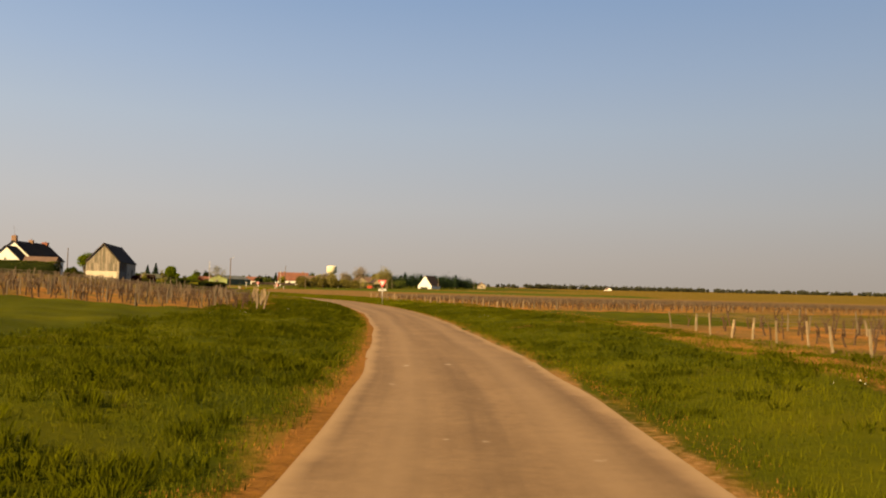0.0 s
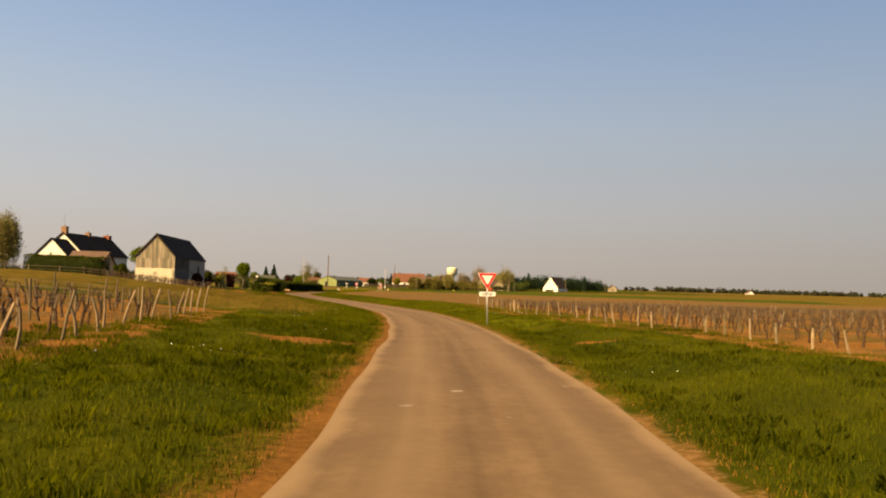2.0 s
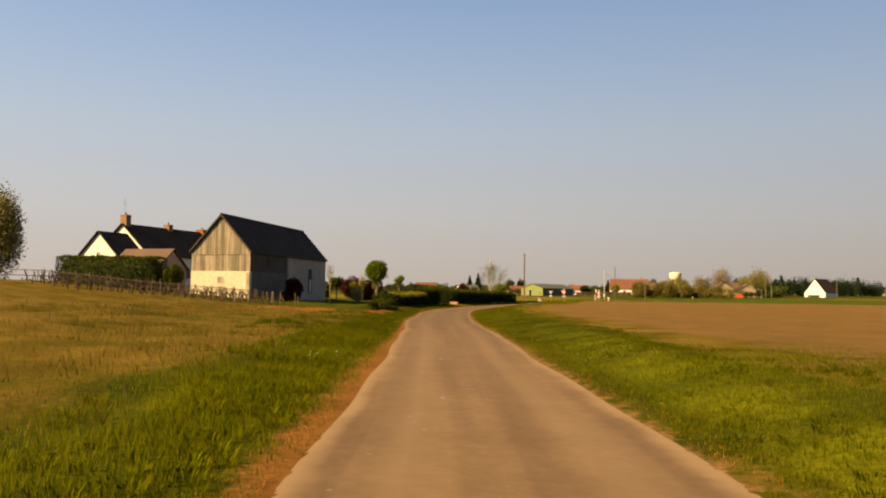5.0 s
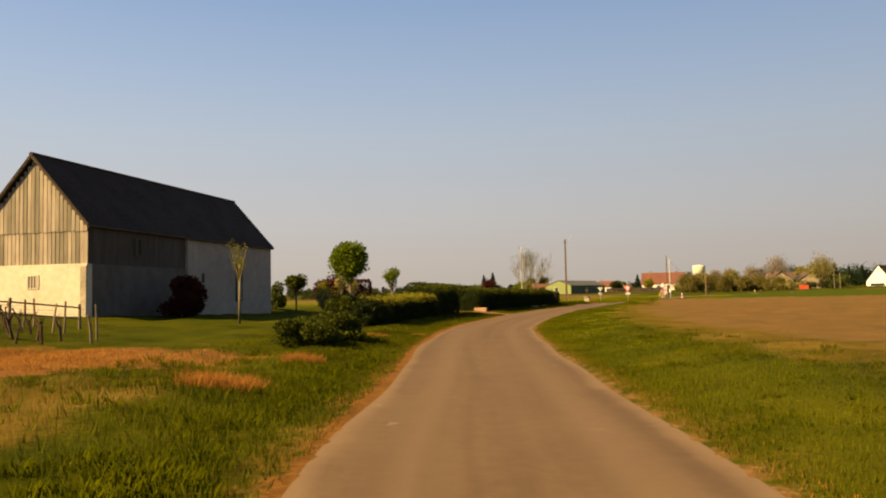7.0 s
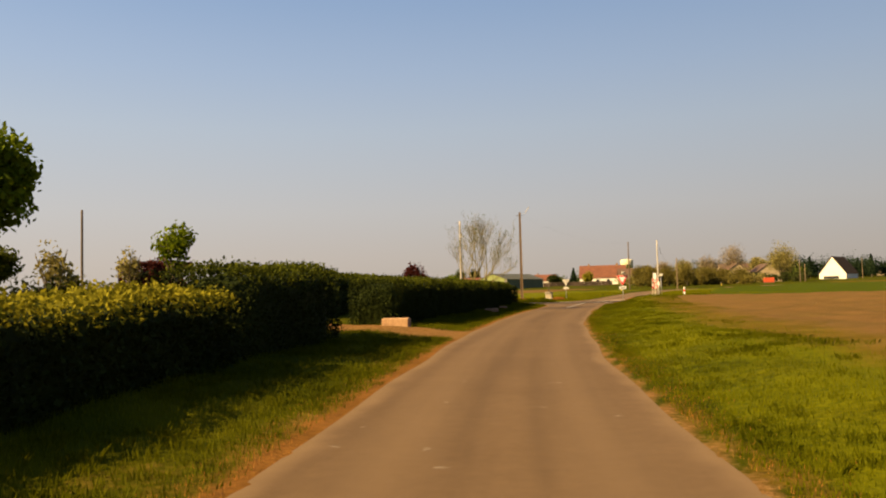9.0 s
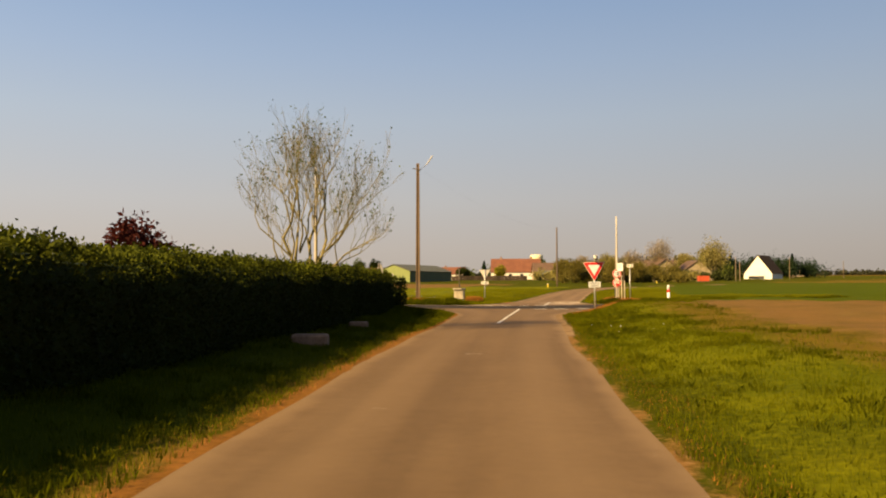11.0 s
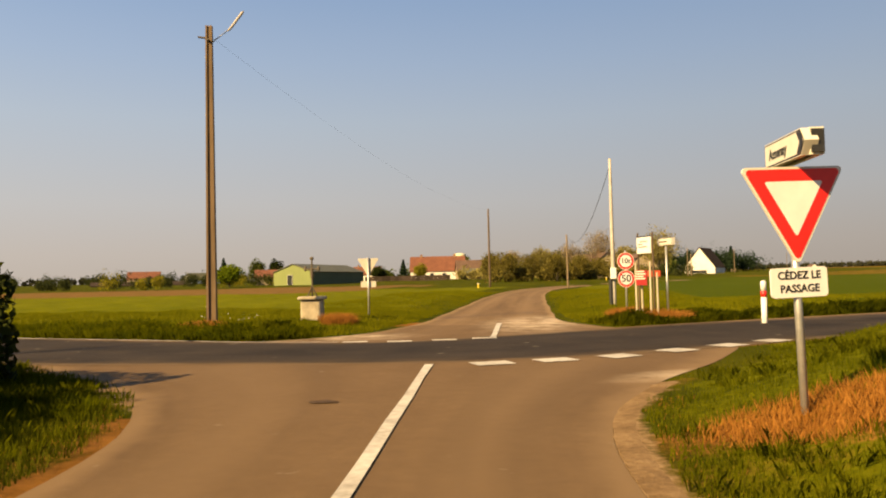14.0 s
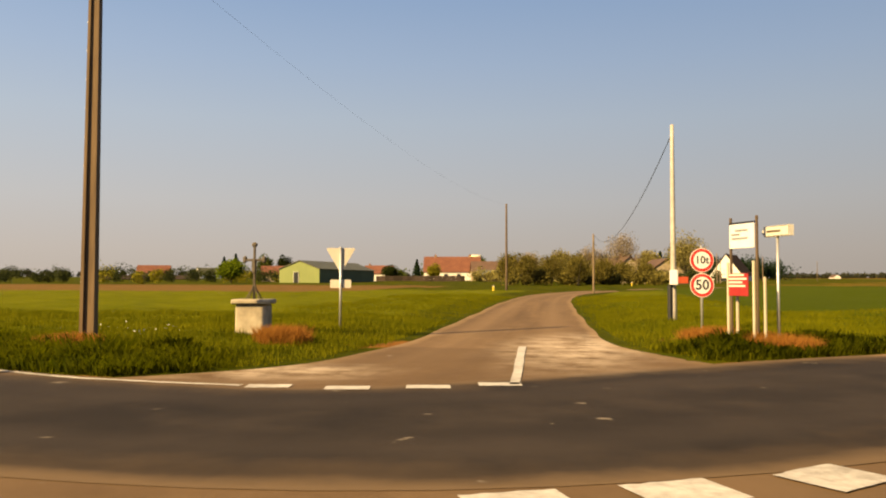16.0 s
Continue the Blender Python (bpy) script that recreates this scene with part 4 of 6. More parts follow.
part("web", tapered(-0.1, 0.1, -0.05, 0.05, -0.4, 8.35 - ga, 0.66), M_POLE, pa, "recessed brown web")
for s in (-1, 1):
    part("flange", tapered(s * 0.1 - 0.03, s * 0.1 + 0.03, -0.1, 0.1, -0.4, 8.35 - ga, 0.66), M_POLE, pa, "raised flange")
# steel blocks added for the bright dots of light at its notches
for k in range(14):
    part("notch_dot", box((0.02, 0.03, 0.035), (-0.135 * (1 - 0.34 * (k + 1) / 15), -0.05, 0.45 + 0.52 * k)), M_STEEL, pa)
part("cable_clip", box((0.05, 0.4, 0.05), (0.0, 0.0, 7.9 - ga)), M_IRON, pa, "iron crosspiece")
part("insulator", tube([(-0.3, 0, 8.05 - ga), (0, 0, 8.0 - ga)], [0.03, 0.03], 8), M_IRON, pa)
lamp = empty("street_lamp", pose(-64.0, 209.9, 8.0, 0, 0, 0), "slim street lamp arm with a pale lantern on the pole", "street lamp")
part("arm", tube([(0.05, 0.05, -0.1), (0.25, 0.15, 0.1), (0.5, 0.3, 0.35)], [0.018, 0.016, 0.014], 8), M_STEEL, lamp, "", True)
part("lantern", tube([(0.42, 0.25, 0.26), (0.48, 0.29, 0.33), (0.76, 0.45, 0.8), (0.8, 0.47, 0.86)], [0.02, 0.035, 0.04, 0.02], 10), M_PAINTED, lamp, "long pale lantern head", True)

pb, gb = timber_pole(-100.0, 193.3, 9.3, 0.13, 0.1, "utility_pole", "slim weathered pole beyond the gardens", M_WOOD_DARK)
pb, gb = timber_pole(-67.0, 201.9, 7.1, 0.095, 0.07, "utility_pole", "pale grey concrete pole with a small box behind the hedge", M_CONCRETE)
part("junction_box", box((0.12, 0.16, 0.3), (0.13, 0, 5.7 - gb), 0.02), M_STEEL, pb)
part("bracket", tube([(-0.35, 0, 6.95 - gb), (0.0, 0, 7.0 - gb)], [0.02, 0.02], 6), M_IRON, pb)

pw, gw = timber_pole(-52.88, 220.3, 5.75, 0.09, 0.05, "utility_pole", "white-painted steel pole with a meter box low down", M_PAINTED)
part("meter_box", box((0.22, 0.18, 0.42), (0, -0.14, 1.0), 0.02), M_PLASTIC, pw, "white meter box")
part("conduit", tube([(-0.1, -0.06, -0.2), (-0.1, -0.06, 1.0)], [0.07, 0.07], 8), M_BLACK, pw, "black cable sleeve")
timber_pole(-62.3, 266.3, 8.2, 0.11, 0.08, "utility_pole", "slim dark wooden pole beside the far lane", M_WOOD_DARK)
timber_pole(-54.8, 263.7, 5.3, 0.1, 0.07, "utility_pole", "pale thin pole beside the far lane", M_STAKE)


def cable(a, b, sag, r, label):
    a, b = Vector(a), Vector(b)
    pts = [a.lerp(b, k / 16) - Vector((0, 0, sag * 4 * (k / 16) * (1 - k / 16))) for k in range(17)]
    me = bpy.data.meshes.new("overhead_cable")
    bm = tube(pts, [r] * 17, 5)
    bm.to_mesh(me)
    bm.free()
    me.materials.append(M_BLACK)
    tagged(new("overhead_cable", me), label, "cable", "overhead cables")


cable((-64.0, 209.9, 8.1), (-62.3, 266.3, 8.1), 1.0, 0.0022, "thin black overhead cable between the poles")
cable((-52.88, 220.3, 5.5), (-54.8, 263.7, 5.25), 1.6, 0.012, "slack black cable from the white pole")


# stone pedestal with an iron cross
def calvary(x, y):
    g = ground_z(x, y)
    s = empty("wayside_cross", pose(x, y, g, 0, 0, 12), "old limestone pedestal carrying a rusty iron cross", "wayside cross")
    part("pedestal", box((0.64, 0.64, 0.72), (0, 0, -0.12), 0.03), M_STONE, s)
    part("cornice", box((0.8, 0.8, 0.1), (0, 0, 0.6), 0.025), M_STONE, s, "projecting weathered capstone")
    part("plinth", box((0.7, 0.7, 0.14), (0, 0, -0.1), 0.02), M_STONE, s)
    part("cross_shaft", box((0.05, 0.04, 1.14), (0, 0, 0.7), 0.008), M_IRON, s)
    part("cross_arm", box((0.4, 0.04, 0.05), (0, 0, 1.5), 0.008), M_IRON, s)
    for px in (-0.2, 0.2):
        part("arm_finial", box((0.09, 0.06, 0.15), (px, 0, 1.46), 0.03), M_IRON, s)
    part("top_finial", box((0.12, 0.06, 0.1), (0, 0, 1.8), 0.03), M_IRON, s)
    part("figure_plate", box((0.1, 0.05, 0.32), (0, -0.035, 1.24), 0.03), M_IRON, s, "plain worn relief on the cross")
    for k in range(4):
        a = k * math.pi / 2 + math.pi / 4
        part("brace", tube([(0.2 * math.cos(a), 0.2 * math.sin(a), 0.7), (0.06 * math.cos(a), 0.06 * math.sin(a), 0.9), (0, 0, 1.05)], [0.012] * 3, 6), M_IRON, s)


calvary(-62.2, 212.9)


# ---------------------------------------------------------------- vineyards
def vine_mesh(seed):
    r = random.Random(seed)
    bm = bmesh.new()
    h = r.uniform(0.32, 0.5)
    bend = Vector((r.uniform(-0.1, 0.1), r.uniform(-0.1, 0.1), 0))
    tube_into(bm, [(0, 0, -0.05), bend * 0.6 + Vector((0, 0, h * 0.5)), bend + Vector((0, 0, h))], [0.05, 0.038, 0.046], 5)
    for k in range(r.choice((2, 3, 3, 4))):
        a = r.uniform(0, 6.28)
        d = Vector((math.cos(a) * 0.5, math.sin(a) * 0.9, 0)) * r.uniform(0.16, 0.32)
        p = bend + Vector((0, 0, h - 0.02))
        tube_into(bm, [p, p + d * 0.6 + Vector((0, 0, 0.09)), p + d + Vector((0, 0, r.uniform(0.16, 0.3)))], [0.034, 0.024, 0.015], 4)
        q = p + d + Vector((0, 0, 0.18))
        tube_into(bm, [q, q + Vector((r.uniform(-0.08, 0.08), r.uniform(-0.12, 0.12), r.uniform(0.1, 0.22)))], [0.014, 0.007], 3)
    me = bpy.data.meshes.new("vine")
    bm.to_mesh(me)
    bm.free()
    me.materials.append(M_VINE)
    return me


VINES = [vine_mesh(k) for k in range(9)]


def stake_mesh(h, r, crook, material=M_STAKE):
    bm = tube([(0, 0, -0.2), (crook * 0.3, 0, h * 0.5), (crook, crook * 0.5, h)], [r, r * 0.95, r * 0.85], 6)
    me = bpy.data.meshes.new("post")
    bm.to_mesh(me)
    bm.free()
    me.materials.append(material)
    return me


M_STAKE_PALE = mat("sunbleached_stake", (0.13, 0.092, 0.052), (0.36, 0.27, 0.165), 14, 0.85, 0.25, (1, 1, 0.15), vary="object")
STAKES = [stake_mesh(0.85, 0.028, 0.0), stake_mesh(0.98, 0.031, 0.08), stake_mesh(0.68, 0.032, -0.05), stake_mesh(1.08, 0.029, 0.03)]
END_STAKES = [stake_mesh(0.9, 0.032, 0.05, M_STAKE_PALE), stake_mesh(1.02, 0.03, -0.06, M_STAKE_PALE), stake_mesh(0.84, 0.035, 0.1, M_STAKE_PALE)]


def vine_row(x, y, way, length, near, rr, label, end=0.95, inner=1.0, small=1.0, bay=4.9, gap=0.95):
    """One row: leaning end post, stakes, two wires, vines; those past `near` metres are joined."""
    g = ground_z(x, y)
    row = empty("vine_row", pose(x, y, g, 0, 0, math.degrees(math.atan2(way[1], way[0]))), label, "vine row", "vine rows")
    dist = np.arange(0.0, length, 0.5)
    hz = lie(x + way[0] * dist, y + way[1] * dist)[0] - g

    def up(s):
        return float(np.interp(s, dist, hz))

    child("end_post", rr.choice(END_STAKES), row, "pale leaning end post", pose(0, 0, 0, rr.uniform(-7, 7), rr.uniform(-13, 3), rr.uniform(-9, 9)) @ Matrix.Diagonal((1, 1, end * rr.uniform(0.85, 1.15), 1)))
    s = bay * rr.uniform(0.6, 1)
    while s < min(length, near + 22):
        child("post", rr.choice(STAKES), row, "", pose(s, rr.uniform(-0.05, 0.05), up(s), rr.uniform(-5, 5), rr.uniform(-7, 7), rr.uniform(0, 360)) @ Matrix.Diagonal((1, 1, inner, 1)))
        s += bay * rr.uniform(0.86, 1.14) if s < near else 7.5
    for hw in (0.42, 0.75 * inner):
        part("wire", tube([(t, 0, up(t) + hw) for t in np.linspace(0, length, 9)], [0.003] * 9, 3), M_WIRE, row)
    s = rr.uniform(0.4, 1.2)
    while s < near:
        k = rr.uniform(0.85, 1.25) * small
        child("vine", rr.choice(VINES), row, "", pose(s, rr.uniform(-0.06, 0.06), up(s), 0, 0, rr.choice((0, 180)) + rr.uniform(-25, 25)) @ Matrix.Diagonal((k, k, k * rr.uniform(0.9, 1.2), 1)))
        s += gap * rr.uniform(0.85, 1.15)
    tris = []
    while s < length:
        p, q = Vector((s, rr.uniform(-0.05, 0.05), up(s))), rr.uniform(0.35, 0.55) * small
        for dx, dz in ((0, q), (0.2, q + 0.3 * small), (-0.22, q + 0.26 * small), (0.02, q + 0.4 * small)):
            a, b = (p, p + Vector((0, 0, dz))) if dx == 0 else (p + Vector((0, 0, q - 0.05)), p + Vector((dx, rr.uniform(-0.15, 0.15), dz)))
            for w in (Vector((0.03, 0.0, 0)), Vector((0, 0.03, 0))):
                tris += [a - w, a + w, b]
        s += 1.2
    if tris:
        tagged(child("far_vines", soup("far_vines", [tuple(t) for t in tris], 3, M_VINE), row), kind="stuff")


vr = random.Random(11)
DARK_VINES = "row of bare dark vines on stakes and wires"
y = 48.6
while y < 90:
    x = float(np.interp(y, *VINE_RIGHT))
    vine_row(x + vr.uniform(-0.2, 0.2), y, Vector((0.91, 0.41)), 75, 16, vr, DARK_VINES, 0.6, 0.62, 0.58, 3.6, 0.72)
    y += 1.25
for k in range(14):
    vine_row(7.1 + vr.uniform(-0.2, 0.3), 8.8 + 1.4 * k, Vector((0.97, 0.24)), 45, 14, vr, DARK_VINES, 0.6, 0.66, 0.65)
y = 32.2
while y < 59.3:
    x = float(np.interp(y, *VINE_LEFT))
    vine_row(x + vr.uniform(-0.25, 0.25), y, Vector((-0.985, -0.17)), 45, 18, vr, DARK_VINES, 0.85, 0.85, 0.72, 2.6)
    y += 1.1
u, n = Vector((-0.31, -0.95)), Vector((-0.95, 0.31))
for k in range(7):
    p = Vector((-48.3, 125.6)) + n * (1.25 * k) + u * vr.uniform(-0.3, 0.6)
    vine_row(p.x, p.y, u, 15, 15, vr, "short row of bare vines near the barn", 0.95, 0.85, 0.85, 2.6, 0.62)



# ---------------------------------------------------------------- barn and houses
def gable_roof(parent, w, l, eave, ridge, over, thick, material, name="roof_slope"):
    """Two roof slopes along y, over a block of width w (x from 0 to -w) and length l."""
    mid = -w / 2
    for s, label in ((1, ""), (-1, "")):
        ex = 0 if s > 0 else -w
        run, rise = w / 2, ridge - eave
        k = over / math.hypot(run, rise)
        a = Vector((ex + s * run * k, 0, eave - rise * k))
        b = Vector((mid, 0, ridge))
        nrm = Vector((s * rise, 0, run)).normalized() * thick
        bm = bmesh.new()
        vs = [bm.verts.new(p + Vector((0, y, 0)) + o) for y in (-over, l + over) for p in (a, b) for o in (Vector(), nrm)]
        for f in ((0, 1, 3, 2), (4, 6, 7, 5), (0, 2, 6, 4), (1, 5, 7, 3), (0, 4, 5, 1), (2, 3, 7, 6)):
            bm.faces.new([vs[i] for i in f])
        bmesh.ops.recalc_face_normals(bm, faces=bm.faces)
        part(name, bm, material, parent, label)


def gable_wall(w, eave, ridge, thick, y, base=0.0):
    bm = bmesh.new()
    prof = [(0, base), (0, eave), (-w / 2, ridge), (-w, eave), (-w, base)]
    f = [bm.verts.new((x, y, z)) for x, z in prof]
    b = [bm.verts.new((x, y + thick, z)) for x, z in prof]
    bm.faces.new(f)
    bm.faces.new(b[::-1])
    for k in range(5):
        bm.faces.new((f[k], f[(k + 1) % 5], b[(k + 1) % 5], b[k]))
    bmesh.ops.recalc_face_normals(bm, faces=bm.faces)
    return bm


def opening(parent, x, y, z, w, h, turn=0, name="window", frame_mat=None, pane_mat=None, label=""):
    """A window or door set on a wall that faces -y (turn 0) or +x (turn 90)."""
    hold = new(name)
    hold.parent = parent
    hold.matrix_local = pose(x, y, z, 0, 0, turn)
    tagged(hold, label)
    f = frame_mat or M_FRAME
    for sx, sz, px, pz in ((w, 0.06, 0, h - 0.06), (w, 0.06, 0, 0), (0.06, h - 0.12, -w / 2 + 0.03, 0.06), (0.06, h - 0.12, w / 2 - 0.03, 0.06)):
        part("frame", box((sx, 0.1, sz), (px, -0.02, pz)), f, hold)
    part("pane", box((w - 0.12, 0.03, h - 0.12), (0, 0.0, 0.06)), pane_mat or M_GLASS, hold)
    return hold


BARN = pose(-60.6, 134.8, 0.0, 0, 0, 14.8)
barn = empty("barn", BARN, "old barn with silvered plank gable, rendered base and dark slate roof", "barn")
W, L, EAVE, RIDGE, SPLIT = 5.35, 18.4, 4.72, 7.72, 3.0
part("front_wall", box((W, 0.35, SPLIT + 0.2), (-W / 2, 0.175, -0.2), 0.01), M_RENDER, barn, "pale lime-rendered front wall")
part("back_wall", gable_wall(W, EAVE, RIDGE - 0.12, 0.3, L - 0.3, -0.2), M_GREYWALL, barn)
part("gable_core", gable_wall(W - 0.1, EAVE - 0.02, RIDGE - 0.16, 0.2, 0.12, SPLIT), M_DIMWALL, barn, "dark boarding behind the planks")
# dark tones of these two also hold the shade of the sunless side
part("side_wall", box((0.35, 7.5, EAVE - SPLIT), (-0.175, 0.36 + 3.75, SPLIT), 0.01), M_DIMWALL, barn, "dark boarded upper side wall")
part("side_base", box((0.39, 7.5, SPLIT + 0.2), (-0.175, 0.36 + 3.75, -0.2), 0.01), M_BASEWALL, barn, "stained grey rendered lower side wall, darkened in colour for shade")
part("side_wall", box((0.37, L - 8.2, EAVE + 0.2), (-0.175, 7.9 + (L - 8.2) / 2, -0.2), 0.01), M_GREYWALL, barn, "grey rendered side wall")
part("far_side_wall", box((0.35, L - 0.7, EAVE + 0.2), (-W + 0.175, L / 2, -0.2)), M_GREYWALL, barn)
gable_roof(barn, W, L, EAVE, RIDGE, 0.16, 0.1, M_SLATE)
part("ridge_cap", tube([(-W / 2, -0.17, RIDGE + 0.09), (-W / 2, L + 0.17, RIDGE + 0.09)], [0.1, 0.1], 8), M_SLATE, barn)
part("gutter", tube([(0.16, -0.1, EAVE - 0.12), (0.16, L, EAVE - 0.12)], [0.05, 0.05], 8), M_DIMWALL, barn)
part("downpipe", tube([(0.1, 7.95, EAVE - 0.2), (0.1, 7.95, 0.3)], [0.05, 0.05], 8), M_GREYWALL, barn)
part("corner_quoin", box((0.3, 0.06, SPLIT - 0.1), (-0.15, -0.03, 0.0), 0.01), M_STONE, barn)
for s in (1, -1):
    ex = 0 if s > 0 else -W
    part("bargeboard", tube([(ex + s * 0.1, -0.12, EAVE - 0.1), (-W / 2, -0.12, RIDGE + 0.0)], [0.06, 0.06], 4), M_STAKE, barn)
pr = random.Random(3)
nb = 27
for k in range(nb):
    x0, x1 = -W * k / nb, -W * (k + 1) / nb
    xm = (x0 + x1) / 2
    top = EAVE + (RIDGE - EAVE) * (1 - abs(xm + W / 2) / (W / 2)) - 0.18
    j = pr.uniform(-0.008, 0.008)
    mid = 4.45 + pr.uniform(-0.02, 0.02)
    part("plank", box((W / nb - pr.uniform(0.012, 0.03), 0.03, mid - SPLIT + pr.uniform(0.0, 0.06)), (xm, 0.06 + j, SPLIT - pr.uniform(0.0, 0.06)), 0.004), M_PLANK, barn)
    if top > mid + 0.1:
        part("plank", box((W / nb - pr.uniform(0.012, 0.03), 0.03, top - mid + 0.06), (xm + pr.uniform(-0.01, 0.01), 0.025 + j, mid - 0.06), 0.004), M_PLANK, barn)
win = opening(barn, -2.65, 0.045, 1.95, 0.62, 0.62, 0, "window", M_RENDER, M_GREYWALL, "small window behind pale bars")
for k in range(4):
    part("bar", box((0.03, 0.03, 0.56), (-0.21 + 0.14 * k, -0.07, 0.03)), M_PALEWOOD, win)
opening(barn, 0.03, 3.6, 3.45, 0.5, 0.85, 90, "hatch", M_WOOD_DARK, M_BLACK, "dark loft hatch")
opening(barn, 0.04, 13.8, 1.25, 0.7, 1.4, 90, "door", M_DIMWALL, M_WALLWHITE, "pale side door in a dark surround")
opening(barn, 0.04, 13.8, 2.66, 0.7, 0.95, 90, "window", M_DIMWALL, M_BASEWALL, "dark louvred opening above the side door")
part("wall_bracket", box((0.12, 0.1, 0.5), (0.06, 9.6, 2.3), 0.02), M_IRON, barn, "dark iron bracket")


def chimney(parent, x, y, z, h, w=0.5, material=None):
    ch = part("chimney", box((w, w * 0.8, h), (x, y, z), 0.02), material or M_BRICK, parent)
    part("chimney_pot", tube([(x, y, z + h - 0.02), (x, y, z + h + 0.25)], [0.1, 0.08], 8), M_TILE, ch)
    part("chimney_cap", box((w + 0.08, w * 0.8 + 0.08, 0.07), (x, y, z + h - 0.12)), material or M_BRICK, ch)


def house(name, m, w, l, eave, ridge, wall, roof, label, chimneys=(), windows=(), over=0.25, base=-0.6, gable=None):
    """A plain gabled house: gable towards -y, its block from x 0 to -w, y 0 to l."""
    h = empty(name, m, label, "house")
    for y in (0, l - 0.25):
        part("gable_wall", gable_wall(w, eave, ridge - 0.1, 0.25, y, base), gable or wall, h)
    for x in (-0.125, -w + 0.125):
        part("side_wall", box((0.25, l - 0.52, eave - base), (x, l / 2, base)), wall, h)
    gable_roof(h, w, l, eave, ridge, over, 0.1, roof)
    for c in chimneys:
        chimney(h, *c)
    for x, y, z, ww, hh, turn in windows:
        opening(h, x, y, z, ww, hh, turn)
    return h


# the farmhouse beyond the barn: a main range and a lower front wing
fh = house("farmhouse", pose(-80.3, 142.5, 1.6, 0, 0, 4), 7.2, 13.0, 3.4, 6.65, M_WALLWHITE, M_SLATE, "white-rendered farmhouse with dark slate roof and chimneys",
      [(-3.6, 0.35, 5.9, 1.75, 0.85, M_BRICK), (-3.6, 6.8, 6.3, 0.85, 0.8, M_BRICK), (-3.6, 12.6, 5.7, 1.35, 1.1, M_BRICK_RED)], [(0.03, 3, 1.0, 0.9, 1.2, 90), (0.03, 6, 1.0, 0.9, 1.2, 90)])
mast = part("aerial", tube([(-3.6, 0.2, 7.6), (-3.6, 0.2, 9.3)], [0.014, 0.012], 5), M_WIRE, fh, "thin metal aerial on the chimney")
for k in range(4):
    part("aerial_rod", tube([(-4.0 + 0.05 * k, 0.2, 8.7 + 0.22 * k), (-3.2 - 0.05 * k, 0.2, 8.7 + 0.22 * k)], [0.007, 0.007], 4), M_WIRE, mast)
house("farmhouse_wing", pose(-79.9, 138.8, 1.6, 0, 0, 4), 6.3, 3.4, 2.5, 5.55, M_WALLWHITE, M_SLATE, "lower white wing of the farmhouse with a blank gable", [], [(-3.2, -0.03, 1.9, 0.35, 1.6, 0)])
house("outbuilding", pose(-74.6, 141.9, 1.5, 0, 0, 98), 4.3, 5.2, 2.0, 3.8, M_GREYWALL, M_TILE_OLD, "low outbuilding with an old brown tiled roof")


# ---------------------------------------------------------------- trees, shrubs, hedges
def crown_points(n, centre, radius, lumps, seed, shell=0.55, flat=1.0):
    """Points of an uneven crown: many overlapping lumps, denser near their skins."""
    r = np.random.default_rng(seed)
    c, pts = np.array(centre, float), []
    rad = np.array(radius, float)
    for k in range(lumps):
        v = r.normal(size=3)
        v /= np.linalg.norm(v)
        o = c + v * rad * r.uniform(0.15, 0.64) * np.array([1, 1, flat])
        s = rad * r.uniform(0.34, 0.56)
        q = r.normal(size=(n // lumps + 1, 3))
        q /= np.linalg.norm(q, axis=1)[:, None]
        pts.append(o + q * s * (shell + (1 - shell) * r.uniform(0, 1, (len(q), 1))))
    return np.vstack(pts)[:n]


def limbs(trunk_top, centre, radius, count, seed, r0):
    r = random.Random(seed)
    bm = bmesh.new()
    t = Vector(trunk_top)
    for k in range(count):
        a, e = 6.283 * k / count + r.uniform(-0.4, 0.4), r.uniform(0.1, 0.9)
        end = Vector(centre) + Vector((math.cos(a) * radius[0] * 0.75 * math.cos(e), math.sin(a) * radius[1] * 0.75 * math.cos(e), radius[2] * 0.7 * math.sin(e)))
        m = t.lerp(end, 0.5) + Vector((r.uniform(-0.1, 0.1), r.uniform(-0.1, 0.1), 0.15)) * radius[2] * 0.5
        tube_into(bm, [t, m, end], [r0, r0 * 0.6, r0 * 0.2], 5)
    return bm


def tree(name, x, y, height, spread, material, label, seed, leaf_n=1500, leaf_size=0.12, trunk=0.35, bark=None, lumps=14, group="", bare_r=None, base=None, category="tree"):
    g = ground_z(x, y) if base is None else base
    t = empty(name, pose(x, y, g), label, category, group)
    c0 = height * trunk
    centre, radius = (0, 0, (height + c0) / 2), (spread / 2, spread / 2, (height - c0) / 2)
    r0 = bare_r or max(0.05, height * 0.022)
    part("trunk", tube([(0, 0, -0.2), (0.03 * height * 0.2, 0, c0 * 0.6), (0, 0.02, c0 + radius[2] * 0.5)], [r0 * 1.25, r0, r0 * 0.7], 8), bark or M_BARK, t, "", True)
    part("limb", limbs((0, 0.02, c0 * 0.85), centre, radius, 6, seed, r0 * 0.55), bark or M_BARK, t)
    pts = crown_points(leaf_n, centre, radius, lumps, seed)
    child("crown", soup("crown", leaves(pts, leaf_size), 4, material), t)
    return t


